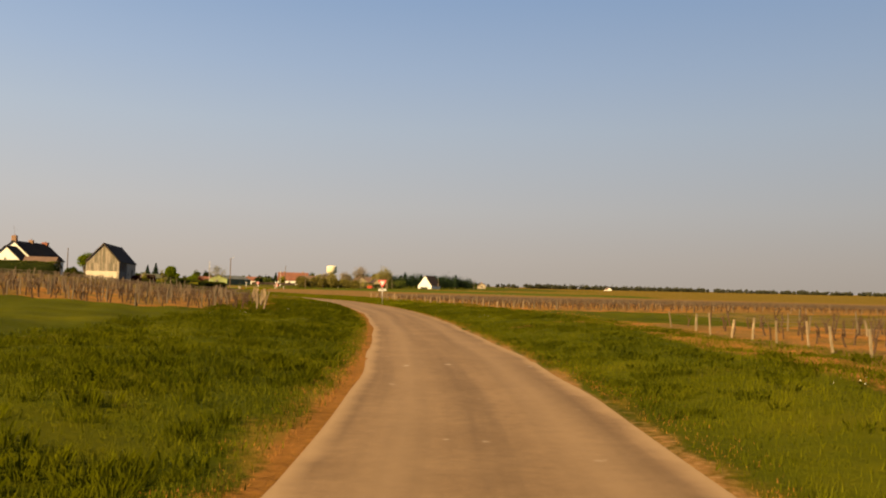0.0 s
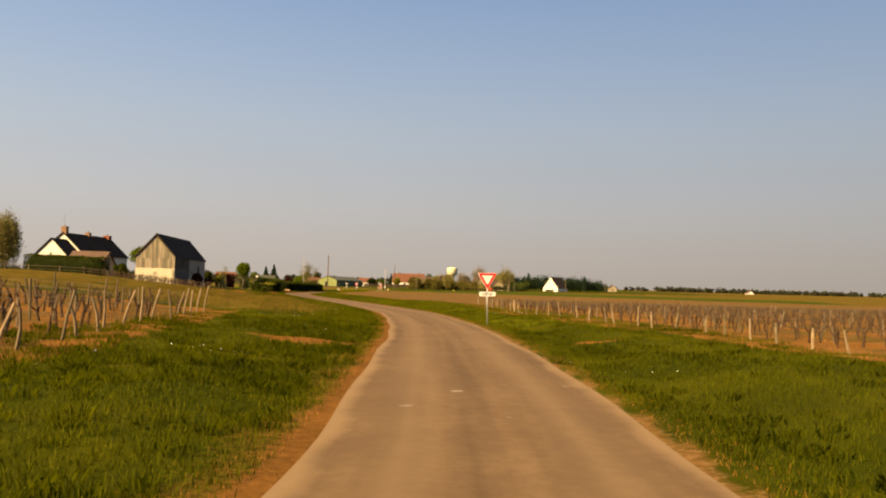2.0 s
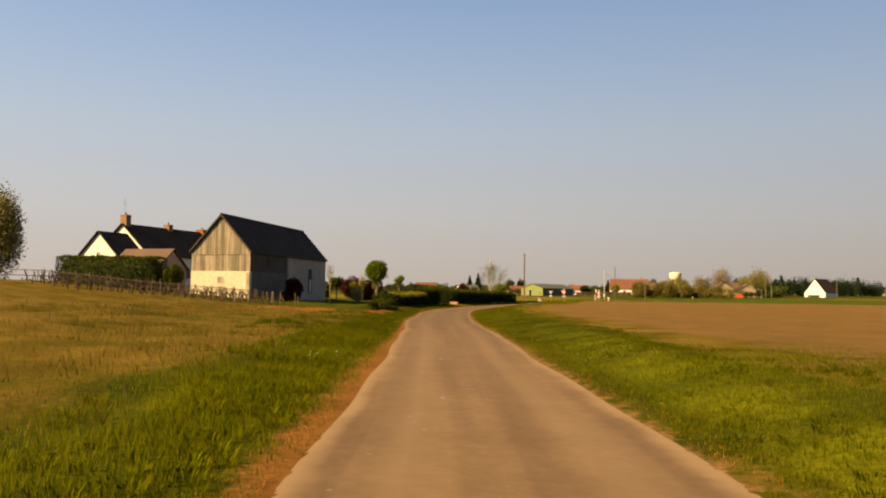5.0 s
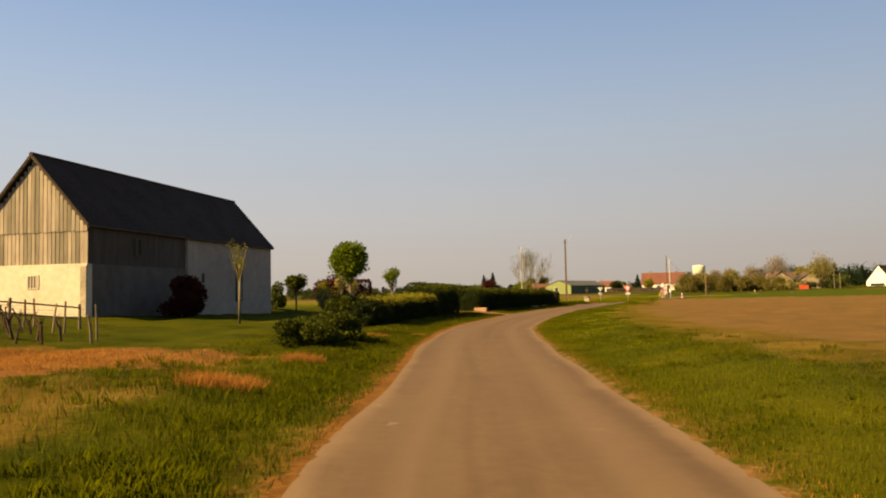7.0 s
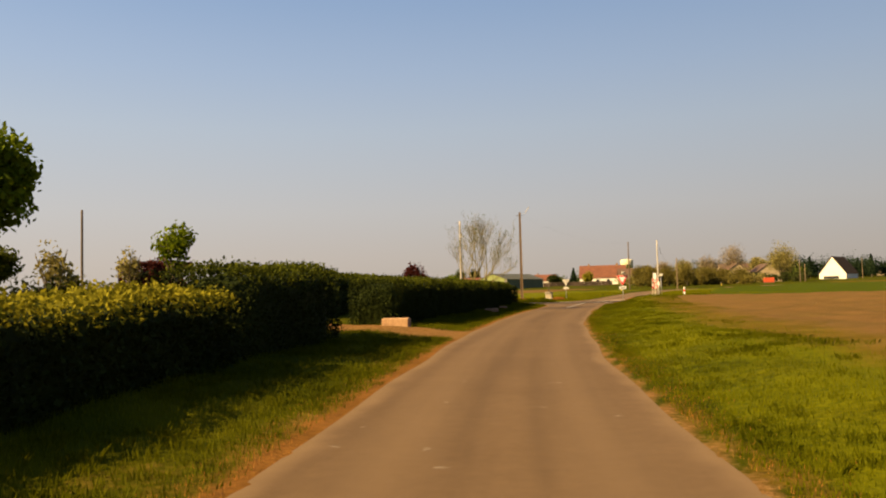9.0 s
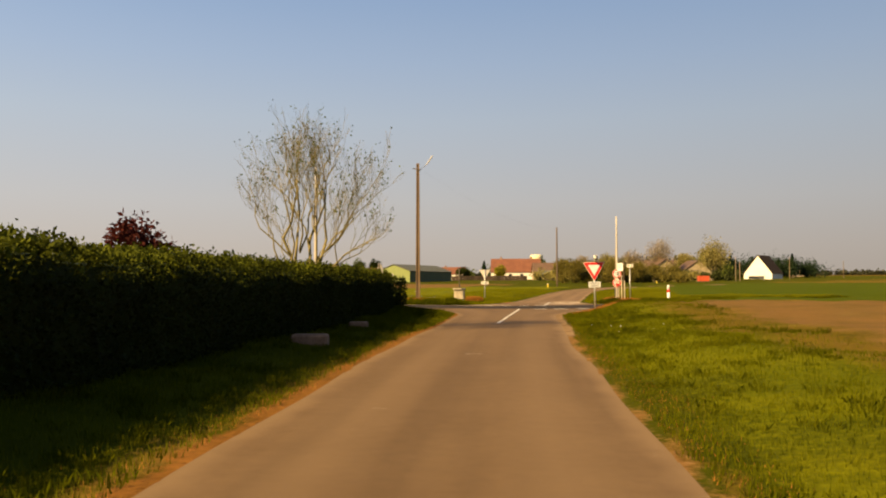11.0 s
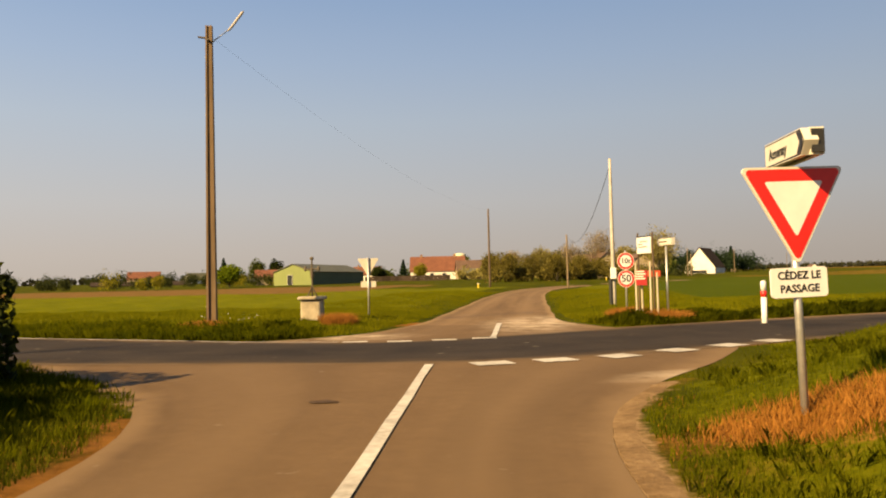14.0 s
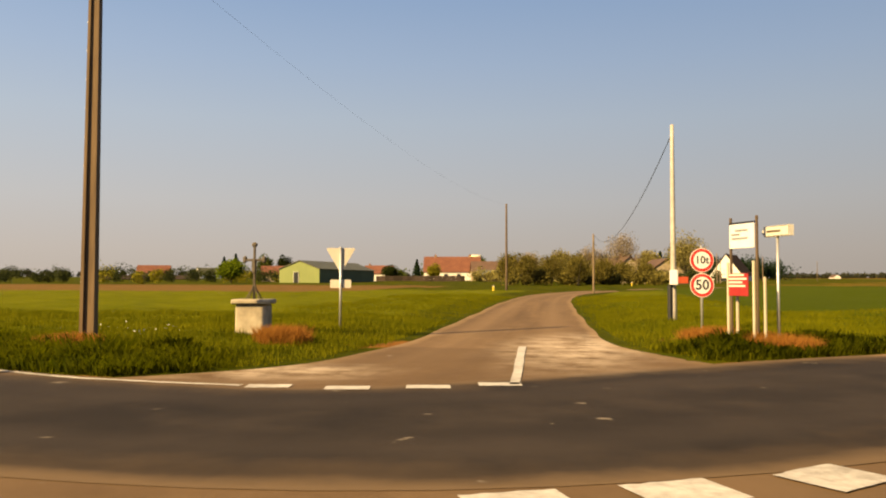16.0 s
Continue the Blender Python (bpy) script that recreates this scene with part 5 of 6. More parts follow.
def shrub(name, x, y, h, spread, material, label, seed, n=700, size=0.06, base=None, group="shrubs"):
    g = ground_z(x, y) if base is None else base
    t = empty(name, pose(x, y, g), label, "shrub", group)
    centre, radius = (0, 0, h * 0.46), (spread[0] / 2, spread[1] / 2, h * 0.56)
    part("stem", limbs((0, 0, 0.0), centre, radius, 5, seed, 0.035), M_BARK, t)
    low = crown_points(n // 3, (0, 0, h * 0.2), (spread[0] * 0.44, spread[1] * 0.44, h * 0.24), 9, seed + 7, 0.5)
    pts = np.vstack([crown_points(n, centre, radius, 9, seed, 0.6), low])
    child("foliage", soup("foliage", leaves(pts[pts[:, 2] > -0.03], size), 4, material), t)
    return t


def hedge(points, h0, h1, depth, material, top_material, label, seed, per_m=420, size=0.055):
    """A clipped hedge along a line of control points: a dense dark core and a coat of leaves, the top in a lighter,
    sunlit tone.
    """
    r = np.random.default_rng(seed)
    line = glide([(a, b, 0, 0) for a, b in points], 0.5)[:, :2]
    n = len(line)
    d = np.gradient(line, axis=0)
    d /= np.linalg.norm(d, axis=1)[:, None]
    side = np.stack([d[:, 1], -d[:, 0]], 1)              # towards the road
    gz = lie(line[:, 0], line[:, 1])[0]
    hh = np.linspace(h0, h1, n) - gz + 0.05 * np.sin(np.arange(n) * 0.9) + 0.04 * np.sin(np.arange(n) * 2.1)
    hd = empty("hedge", pose(line[0, 0], line[0, 1], gz[0]), label, "hedge", "hedges")
    o = np.array([line[0, 0], line[0, 1], gz[0]])
    prof = [(0.46, -0.1), (0.5, 0.3), (0.5, 0.75), (0.42, 0.95), (0.0, 1.0), (-0.42, 0.95), (-0.5, 0.75), (-0.5, 0.3), (-0.46, -0.1)]
    verts, m = [], len(prof)
    for i in range(n):
        for a, b in prof:
            k = (depth - 0.18) * (1 + 0.06 * math.sin(i * 0.8 + 3 * b))
            e = 0.55 if i in (0, n - 1) else 0.85 if i in (1, n - 2) else 1.0
            verts.append((*(line[i] + side[i] * a * k * e - o[:2]), gz[i] + (hh[i] - 0.1) * b * (e if b > 0 else 1) - o[2]))
    faces = [(i * m + k, (i + 1) * m + k, (i + 1) * m + k + 1, i * m + k + 1) for i in range(n - 1) for k in range(m - 1)]
    faces += [tuple(range(m)), tuple(reversed(range((n - 1) * m, n * m)))]
    child("core", mesh_from("core", verts, faces, M_LEAF_DARK), hd, "dark inside, its shade in the colour")
    total = int(per_m * n * 0.5)
    i = r.uniform(0, n - 1.01, total)
    j = i.astype(int)
    f = (i - j)[:, None]
    p = line[j] * (1 - f) + line[j + 1] * f
    sd, g0, hj = side[j], gz[j], hh[j] + 0.04 * r.normal(size=total)
    which = r.uniform(size=total)
    v = np.empty((total, 3))
    front = which < 0.5
    back = (which >= 0.5) & (which < 0.62)
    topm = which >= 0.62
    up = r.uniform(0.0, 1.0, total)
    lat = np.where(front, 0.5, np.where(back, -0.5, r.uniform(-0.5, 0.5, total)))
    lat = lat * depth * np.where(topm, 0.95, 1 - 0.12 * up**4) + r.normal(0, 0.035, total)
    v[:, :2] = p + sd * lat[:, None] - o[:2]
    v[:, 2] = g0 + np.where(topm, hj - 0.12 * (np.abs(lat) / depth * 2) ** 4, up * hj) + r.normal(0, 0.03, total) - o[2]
    # upper front leaves take the sunlit top colour too
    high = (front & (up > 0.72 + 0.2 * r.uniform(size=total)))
    ends = r.uniform(size=total) < min(0.3, 2.6 / (n * 0.5))
    e = r.integers(0, 2, total) * (n - 1)
    v[ends, :2] = (line[e] + d[e] * np.where(e > 0, 1, -1)[:, None] * r.uniform(0.0, 0.12, (total, 1)) + side[e] * r.uniform(-0.45, 0.45, (total, 1)) * depth)[ends] - o[:2]
    v[ends, 2] = (gz[e] + up * hh[e])[ends] - o[2]
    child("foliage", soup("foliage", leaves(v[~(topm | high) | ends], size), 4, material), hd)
    child("top_leaves", soup("top_leaves", leaves(v[(topm | high) & ~ends] + [0, 0, 0.02], size), 4, top_material), hd, "leaves along the top, their sunlit tone in the colour")
    return hd


def left_of_lane(y, d):
    """The point d metres outside the lane's left edge where the lane passes y."""
    i = int(np.abs(LANE[:, 1] - y).argmin())
    h = headings(LANE)[i]
    return LANE[i, 0] - h[1] * (LANE[i, 2] + d), LANE[i, 1] + h[0] * (LANE[i, 2] + d)


# roadside faces coloured dark for shade, tops lighter for sun
hedge([left_of_lane(y, 3.35) for y in (140.9, 144, 148, 151)], 1.2, 1.38, 1.45, M_LEAF_DARK, M_LEAF_GOLD, "clipped low hedge, yellow-green where its top is coloured as sunlit", 21, 2200, 0.038)
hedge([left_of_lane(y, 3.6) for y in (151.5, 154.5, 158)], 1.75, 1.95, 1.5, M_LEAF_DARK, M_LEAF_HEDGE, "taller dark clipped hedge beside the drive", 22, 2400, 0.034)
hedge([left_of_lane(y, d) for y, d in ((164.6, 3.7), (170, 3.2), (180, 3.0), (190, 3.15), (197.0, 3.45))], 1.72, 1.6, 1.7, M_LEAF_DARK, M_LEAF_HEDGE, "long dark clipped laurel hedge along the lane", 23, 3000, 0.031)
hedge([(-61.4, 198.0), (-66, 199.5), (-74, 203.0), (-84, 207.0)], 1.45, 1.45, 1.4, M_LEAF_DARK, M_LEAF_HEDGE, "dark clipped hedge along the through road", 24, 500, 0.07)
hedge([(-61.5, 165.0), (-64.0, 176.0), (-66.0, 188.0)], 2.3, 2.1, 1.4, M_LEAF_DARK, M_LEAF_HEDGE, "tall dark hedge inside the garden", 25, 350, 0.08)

for k, (x, y, h, w) in enumerate(((-43.5, 127.1, 1.0, 1.7), (-44.0, 128.0, 0.8, 1.8), (-44.1, 129.5, 0.9, 1.9), (-44.9, 130.4, 0.82, 1.7))):
    shrub("shrub", x, y, h, (w, w), M_LEAF_HEDGE, "loose rounded evergreen shrub on the lawn", 40 + k, 7500, 0.036)
# the hedge's near end grown into loose bushes; dark colour holds their shade
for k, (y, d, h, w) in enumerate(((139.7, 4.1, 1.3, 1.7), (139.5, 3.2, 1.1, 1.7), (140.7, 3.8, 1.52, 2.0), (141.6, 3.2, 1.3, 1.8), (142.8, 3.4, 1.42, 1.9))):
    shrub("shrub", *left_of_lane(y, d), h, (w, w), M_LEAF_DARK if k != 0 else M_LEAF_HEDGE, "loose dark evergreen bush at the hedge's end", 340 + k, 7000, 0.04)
shrub("purple_shrub", -60.0, 139.6, 2.1, (2.3, 2.9), M_LEAF_PURPLE, "dark reddish rounded shrub against the barn wall", 50, 7000, 0.08)
shrub("purple_shrub", -78.6, 178.4, 3.7, (4.6, 4.6), M_LEAF_PURPLE, "broad reddish purple-leaved shrub in the garden", 51, 6000, 0.09)
hedge([(-70.4, 167.0), (-69.3, 168.0), (-68.1, 169.0)], 2.75, 2.75, 1.3, M_LEAF_PURPLE, M_LEAF_PURPLE, "square-clipped reddish purple hedge block on the lawn", 52, 3600, 0.05)
shrub("clipped_shrub", -68.9, 157.5, 2.1, (2.0, 2.0), M_LEAF_MID, "low clipped green bush on the lawn", 57, 3000, 0.08)
tree("clipped_tree", -67.9, 158.6, 2.8, 1.9, M_LEAF_HEDGE, "clipped evergreen with a flat green head", 58, 4000, 0.08, 0.42, lumps=30)
shrub("golden_shrub", -66.5, 160.4, 2.2, (2.2, 2.0), M_LEAF_GOLD, "loose yellow-green bush in the garden", 59, 1800, 0.08)
shrub("purple_shrub", -62.2, 180.9, 2.85, (2.4, 2.4), M_LEAF_PURPLE, "dark purple-leaved shrub behind the hedge", 53, 2200, 0.07)
shrub("yew", -60.8, 183.2, 2.3, (1.7, 1.7), M_LEAF_MID, "rounded dark evergreen behind the hedge", 54, 900, 0.07)
shrub("shrub", -57.5, 151.5, 1.9, (1.3, 1.3), M_LEAF_DARK, "rounded dark evergreen in the garden", 55, 800, 0.07)
shrub("shrub", -63.5, 156.2, 1.7, (2.0, 2.0), M_LEAF_OLIVE, "pale flowering bush in the garden", 56, 500, 0.08)

tree("round_tree", -57.05, 149.4, 4.42, 2.42, M_LEAF, "lollipop tree with a dense bright green crown", 66, 18000, 0.07, 0.44, lumps=110)
tree("young_tree", -53.6, 136.3, 3.5, 1.15, M_LEAF_GOLD, "thin young tree with sparse yellow-green leaves", 61, 420, 0.032, 0.55, M_BARK_PALE, 8, bare_r=0.045)
tree("small_tree", -58.4, 156.3, 3.25, 1.35, M_LEAF, "small tree with an open light green crown", 62, 900, 0.07, 0.5, lumps=9)
tree("small_tree", -69, 166, 3.4, 1.6, M_LEAF_OLIVE, "small budding tree in the garden", 63, 500, 0.08, 0.4)
tree("blossom_tree", -59.6, 153.5, 2.6, 1.3, M_LEAF_OLIVE, "small pale blossoming tree in the garden", 64, 450, 0.06, 0.4)


def weeping(x, y, h, spread, label, seed):
    """A weeping tree: hanging strands of narrow leaves."""
    r = np.random.default_rng(seed)
    g = ground_z(x, y)
    t = empty("weeping_tree", pose(x, y, g), label, "tree")
    part("trunk", tube([(0, 0, -0.2), (0.05, 0, h * 0.5), (0, 0, h * 0.85)], [0.13, 0.1, 0.05], 8), M_BARK, t, "", True)
    part("limb", limbs((0, 0, h * 0.6), (0, 0, h * 0.75), (spread / 2, spread / 2, h * 0.25), 9, seed, 0.05), M_BARK, t)
    pts = []
    for k in range(110):
        a, q = r.uniform(0, 6.28), spread / 2 * math.sqrt(r.uniform(0.05, 1))
        top = h * (1 - 0.35 * (2 * q / spread) ** 2)
        n = int(r.uniform(6, 16))
        s = np.linspace(0, 1, n)[:, None]
        pts.append(np.hstack([np.full((n, 1), q * math.cos(a)), np.full((n, 1), q * math.sin(a)), top - s * r.uniform(0.12, 0.38) * h]) + r.normal(0, 0.03, (n, 3)))
    pts = np.vstack(pts)
    n = len(pts)
    s = 0.12
    a = np.tile([0, 0, 1.0], (n, 1)) + r.normal(0, 0.3, (n, 3))
    b = np.cross(a, r.normal(size=(n, 3)))
    b /= np.linalg.norm(b, axis=1)[:, None]
    child("crown", soup("crown", np.stack([pts - a * s, pts + b * s * 0.3, pts + a * s, pts - b * s * 0.3], 1), 4, M_LEAF_DARK), t)


weeping(-75.2, 160.6, 7.9, 2.6, "dark weeping tree at the end of the barn", 65)


def bare_tree(x, y, h, spread, label, seed, depth=6, material=None):
    """A spreading tree almost without leaves: forking limbs down to twigs, a few buds."""
    r = random.Random(seed)
    g = ground_z(x, y)
    t = empty("bare_tree", pose(x, y, g), label, "tree", "bare trees")
    thick, twigs, tips = bmesh.new(), bmesh.new(), []

    def grow(p, d, length, rad, level):
        q = p + d * length
        m = p.lerp(q, 0.5) + Vector((r.uniform(-1, 1), r.uniform(-1, 1), r.uniform(-0.6, 0.4))) * length * 0.09
        tube_into(thick if level < 2 else twigs, [p, m, q], [rad, rad * 0.86, rad * 0.7], 6 if level < 2 else 3, False)
        if level >= depth:
            tips.append(q)
            return
        for k in range(r.choice((2, 3, 3)) if level else 3):
            e = Vector((r.uniform(-1, 1), r.uniform(-1, 1), r.uniform(-0.1, 0.8))).normalized()
            out = (d + e * 0.7 + Vector((0, 0, 0.12))).normalized()
            start = p.lerp(q, r.uniform(0.5, 1.0)) if k else q
            grow(start, out, length * r.uniform(0.62, 0.86), rad * (0.68 if k == 0 else 0.5), level + 1)

    # steep stems in the middle, low boughs reaching out
    stems = 7
    for k in range(stems):
        a = 6.283 * k / stems + r.uniform(-0.3, 0.3)
        low = k % 3 == 0
        lean = r.uniform(0.85, 1.2) if low else r.uniform(0.06, 0.45)
        d = Vector((math.cos(a) * lean, math.sin(a) * lean, 1)).normalized()
        grow(Vector((0.12 * math.cos(a), 0.12 * math.sin(a), 0.9)), d, h * (0.18 if low else 0.245), h * (0.006 if low else 0.0085), 0)
    part("trunk", tube([(0, 0, -0.2), (0, 0, 0.5), (0, 0, 1.05)], [h * 0.032, h * 0.026, h * 0.022], 10), material or M_BARK_PALE, t, "", True)
    part("limb", thick, material or M_BARK_PALE, t, "mossy yellowish limbs", True)
    part("twig", twigs, material or M_BARK_PALE, t)
    pick = [p for p in tips if r.random() < 0.3]
    pts = np.array([(p.x + r.gauss(0, 0.05), p.y + r.gauss(0, 0.05), p.z + r.gauss(0, 0.05)) for p in pick for _ in range(2)])
    child("bud", soup("bud", leaves(pts, 0.03), 4, M_LEAF_MID), t, "scattered young leaves at the twig ends")


bare_tree(-59.3, 184.1, 5.9, 4.0, "spreading nearly bare tree with mossy limbs behind the hedge", 71)

# pale stone seat and a low dark block by the hedge
for x, y, mtl, label, k in ((-55.0, 162.9, M_BRICKS, "low stub of brown brick wall before the hedge", 1.0), (-57.05, 179.3, M_BRICK, "low brown stone block under the hedge", 0.8), (-57.95, 184.3, M_BRICK, "low brown stone block under the hedge", 0.55)):
    g = ground_z(x, y)
    s = empty("stone_block", pose(x, y, g, 0, 0, 14), label, "stone block", "stone blocks")
    part("block", box((0.9 * k, 0.45 * k, 0.33 * k), (0, 0, -0.06), 0.04), mtl, s)
    part("foot", box((0.8 * k, 0.36 * k, 0.1), (0, 0, -0.1), 0.02), mtl, s)


# ---------------------------------------------------------------- round the farm
hedge([(-85.0, 136.1), (-80.6, 136.1), (-76.0, 136.2), (-72.3, 136.4)], 4.5, 4.3, 1.8, M_LEAF_DARK, M_LEAF_HEDGE, "dense tall clipped evergreen hedge before the farmhouse", 80, 900, 0.075)
for x, y, h in ((-69.3, 134.9, 3.0), (-68.2, 134.2, 2.6)):
    shrub("garden_shrub", x, y, h, (1.8, 1.8), M_LEAF_HEDGE, "dense clipped evergreen beside the barn", int(81 + h * 10), 7000, 0.075)
hedge([(-86, 97), (-78, 104.5), (-68.5, 114)], 2.35, 2.3, 1.0, M_LEAF_DARK, M_LEAF_DARK, "low dark hedge at the field's edge", 26, 120, 0.1)
tree("poplar", -80.8, 126.2, 8.8, 5.4, M_LEAF_OLIVE, "tall pale budding tree beside the farm", 90, 24000, 0.095, 0.03, M_BARK, 120)
tree("poplar", -84.5, 125.4, 5.6, 6.0, M_LEAF_OLIVE, "lower pale budding tree beside the farm", 92, 14000, 0.095, 0.03, M_BARK, 90)
tree("round_tree", -68.5, 138.5, 6.2, 4.0, M_LEAF, "fresh green tree behind the barn", 91, 2200, 0.14, 0.3)


def rail_fence(points, label, seed):
    """A fence of low posts and two thin rails."""
    r = random.Random(seed)
    line = glide([(a, b, 0, 0) for a, b in points], 2.4)[:, :2]
    z = lie(line[:, 0], line[:, 1])[0]
    f = empty("field_fence", pose(line[0, 0], line[0, 1], z[0]), label, "fence", "field fences")
    me = stake_mesh(0.82, 0.05, 0.02, M_STAKE_PALE)
    for (a, b), h in zip(line, z):
        child("fence_post", me, f, "", pose(a - line[0, 0], b - line[0, 1], h - z[0], r.uniform(-4, 4), r.uniform(-4, 4), r.uniform(0, 360)))
    for hw in (0.36, 0.7):
        part("rail", tube([(a - line[0, 0], b - line[0, 1], h - z[0] + hw) for (a, b), h in zip(line, z)], [0.026] * len(line), 4), M_STAKE, f)


rail_fence([(-84, 97.5), (-76, 104.2), (-66, 112.5), (-60, 118.5), (-54.5, 124.5)], "low weathered post and rail fence at the field's edge", 5)
rail_fence([(-54.5, 124.8), (-53.2, 128.6)], "low weathered post and rail fence beside the barn", 6)


# ---------------------------------------------------------------- the village beyond the fields
shed = house("farm_shed", pose(-101.5, 329.0, 0.9, 0, 0, -9), 8.0, 23.0, 2.7, 4.15, M_GREENDARK, M_METALROOF, "large farm shed with a pale green gable and grey roof", [], [(-4.6, -0.03, 0.1, 1.1, 2.1, 0)], 0.2, -0.5, M_GREENSHED)
house("red_roofed_house", pose(-99.2, 407.4, 1.7, 0, 0, -81), 9.0, 15.3, 2.5, 6.7, M_WALLWHITE, M_TILE, "white house under a large red tiled roof", [(-4.5, 3.0, 6.2, 1.0, 0.8), (-4.5, 12.5, 6.2, 1.1, 0.9)],
      [(0.03, 2.5, 0.7, 1.2, 1.3, 90), (0.03, 6.0, 0.7, 1.2, 1.3, 90), (0.03, 9.5, 0.7, 1.2, 1.3, 90)])
house("red_roofed_house", pose(-108.2, 379.8, 1.4, 0, 0, -84), 6.0, 6.6, 2.0, 3.9, M_WALLWHITE, M_TILE, "small white house with a red tiled roof", [(-3, 1.0, 3.4, 0.9, 0.6)], [(0.03, 2.0, 0.5, 1.0, 1.2, 90)])
house("brown_roofed_barn", pose(-84.6, 398.5, 1.6, 0, 0, -78), 7.0, 12.0, 2.4, 5.2, M_WALLCREAM, M_TILE_OLD, "long low barn with a brown tiled roof")
house("lean_to_shed", pose(-80.5, 379.0, 1.5, 0, 0, -80), 3.5, 4.6, 1.7, 2.7, M_DIMWALL, M_METALROOF, "small dark timber shed with a grey roof")
house("cream_house", pose(-44.5, 350.0, 1.2, 0, 0, 20), 6.5, 8.0, 2.6, 5.0, M_WALLCREAM, M_TILE_OLD, "cream house with a brown roof among trees", [(-3.2, 4, 4.6, 1.0, 0.6)], [(-2.0, -0.03, 0.6, 1.0, 1.3, 0), (-4.4, -0.03, 0.6, 1.0, 1.3, 0)])
house("cream_house", pose(-36.8, 356.0, 1.2, 0, 0, 15), 7.0, 8.0, 2.5, 4.8, M_WALLCREAM, M_TILE_OLD, "cream gabled house with a brown roof among trees", [], [(-3.5, -0.03, 0.6, 1.1, 1.3, 0)])
house("brown_roofed_house", pose(-51.5, 366.0, 1.3, 0, 0, -70), 7.0, 10.0, 2.5, 5.2, M_WALLCREAM, M_TILE_OLD, "old house with a long brown roof behind the orchard")
house("white_house", pose(-18.6, 398.0, 1.5, 0, 0, -24), 7.6, 10.0, 1.9, 6.9, M_WALLWHITE, M_SLATE, "white gabled house with a steep dark roof", [(-4.2, 6, 5.5, 0.9, 0.6)],
           [(-4.2, -0.03, 0.25, 4.4, 0.9, 0)])
house("far_cream_house", pose(11.5, 526.0, 2.7, 0, 0, 8), 4.6, 6.0, 2.3, 4.0, M_WALLCREAM, M_TILE_OLD, "small far cream house beyond the white one", [(-2.3, 3, 3.6, 0.9, 0.6)], [(-2.3, -0.03, 0.8, 1.0, 1.1, 0)])
house("far_house", pose(182, 1006, 4.9, 0, 0, 10), 7, 9, 2.4, 5, M_WALLWHITE, M_TILE_OLD, "tiny far white house on the skyline")
house("far_red_house", pose(-226, 474, 2.3, 0, 0, -65), 8, 12, 2.4, 5.4, M_WALLCREAM, M_TILE, "far house with a red roof among trees")
house("far_white_house", pose(-190, 456, 2.1, 0, 0, -40), 6, 11, 2.0, 4.2, M_WALLWHITE, M_METALROOF, "far low white house with a grey roof")
house("long_dark_shed", pose(-197, 406.5, 1.5, 0, 0, -60), 7, 28.0, 0.6, 1.7, M_DIMWALL, M_SLATE, "long low dark shed across the meadow")
house("cream_house", pose(-120.0, 347.0, 1.1, 0, 0, -70), 5, 5.5, 1.8, 3.4, M_WALLCREAM, M_TILE, "little house with an orange roof beside the green shed")

# dark boundary fence before the red-roofed house
df = empty("boundary_fence", pose(-103, 372, ground_z(-103, 372), 0, 0, 4), "dark close-boarded fence before the houses", "fence")
for k in range(20):
    part("fence_panel", box((1.0, 0.06, 1.35 + 0.05 * (k % 3)), (0.5 + 1.02 * k, 0, -0.2)), M_SLATE, df)
# orange container
oc = empty("storage_container", pose(-40.9, 326.5, ground_z(-40.9, 326.5), 0, 0, 8), "bright orange metal storage container beside the houses", "container")
part("body", box((2.0, 1.8, 1.05), (0, 0, 0.1), 0.04), M_ORANGE, oc)
for k in range(5):
    part("rib", box((0.06, 0.05, 0.95), (-0.9 + 0.45 * k, -0.92, 0.15)), M_ORANGE, oc)
part("skid", box((2.1, 1.7, 0.25), (0, 0, -0.12)), M_IRON, oc)

# water tower
wt = empty("water_tower", pose(-145, 831, 3.5), "pale cream concrete water tower with a wide tank", "water tower")
part("shaft", tube([(0, 0, -1), (0, 0, 10), (0, 0, 13)], [3.0, 2.6, 2.8], 20), M_TOWER, wt, "", True)
part("tank", tube([(0, 0, 12.0), (0, 0, 13.0), (0, 0, 19.4), (0, 0, 20.0)], [3.0, 5.3, 5.4, 5.0], 24), M_TOWER, wt, "wide tank", True)
part("roof", tube([(0, 0, 20.0), (0, 0, 20.6)], [4.9, 1.0], 24), M_TOWER, wt)

for x, y, top in ((-34.2, 334.2, 6.2), (-32.9, 339.1, 5.3), (-15.0, 392.3, 7.5), (-47.5, 330, 6.0), (3.0, 415, 7.0)):
    timber_pole(x, y, top, 0.09, 0.07, "utility_pole", "thin pale pole among the village houses", M_STAKE)
for x, y, h in ((-63.0, 262.5, 0.45), (-49.8, 300.0, 0.5)):
    b = empty("marker_post", stand(x, y), "small yellow marker post beside the far lane", "marker post", "marker posts")
    part("shaft", box((0.16, 0.12, h), (0, 0, -0.05), 0.03), mat("yellow_plastic", (0.6, 0.42, 0.02), (0.75, 0.55, 0.05), 6, 0.5, 0) if "yellow_plastic" not in bpy.data.materials else bpy.data.materials["yellow_plastic"], b)
    part("cap", box((0.18, 0.14, 0.06), (0, 0, h - 0.05), 0.02), M_PLASTIC, b)

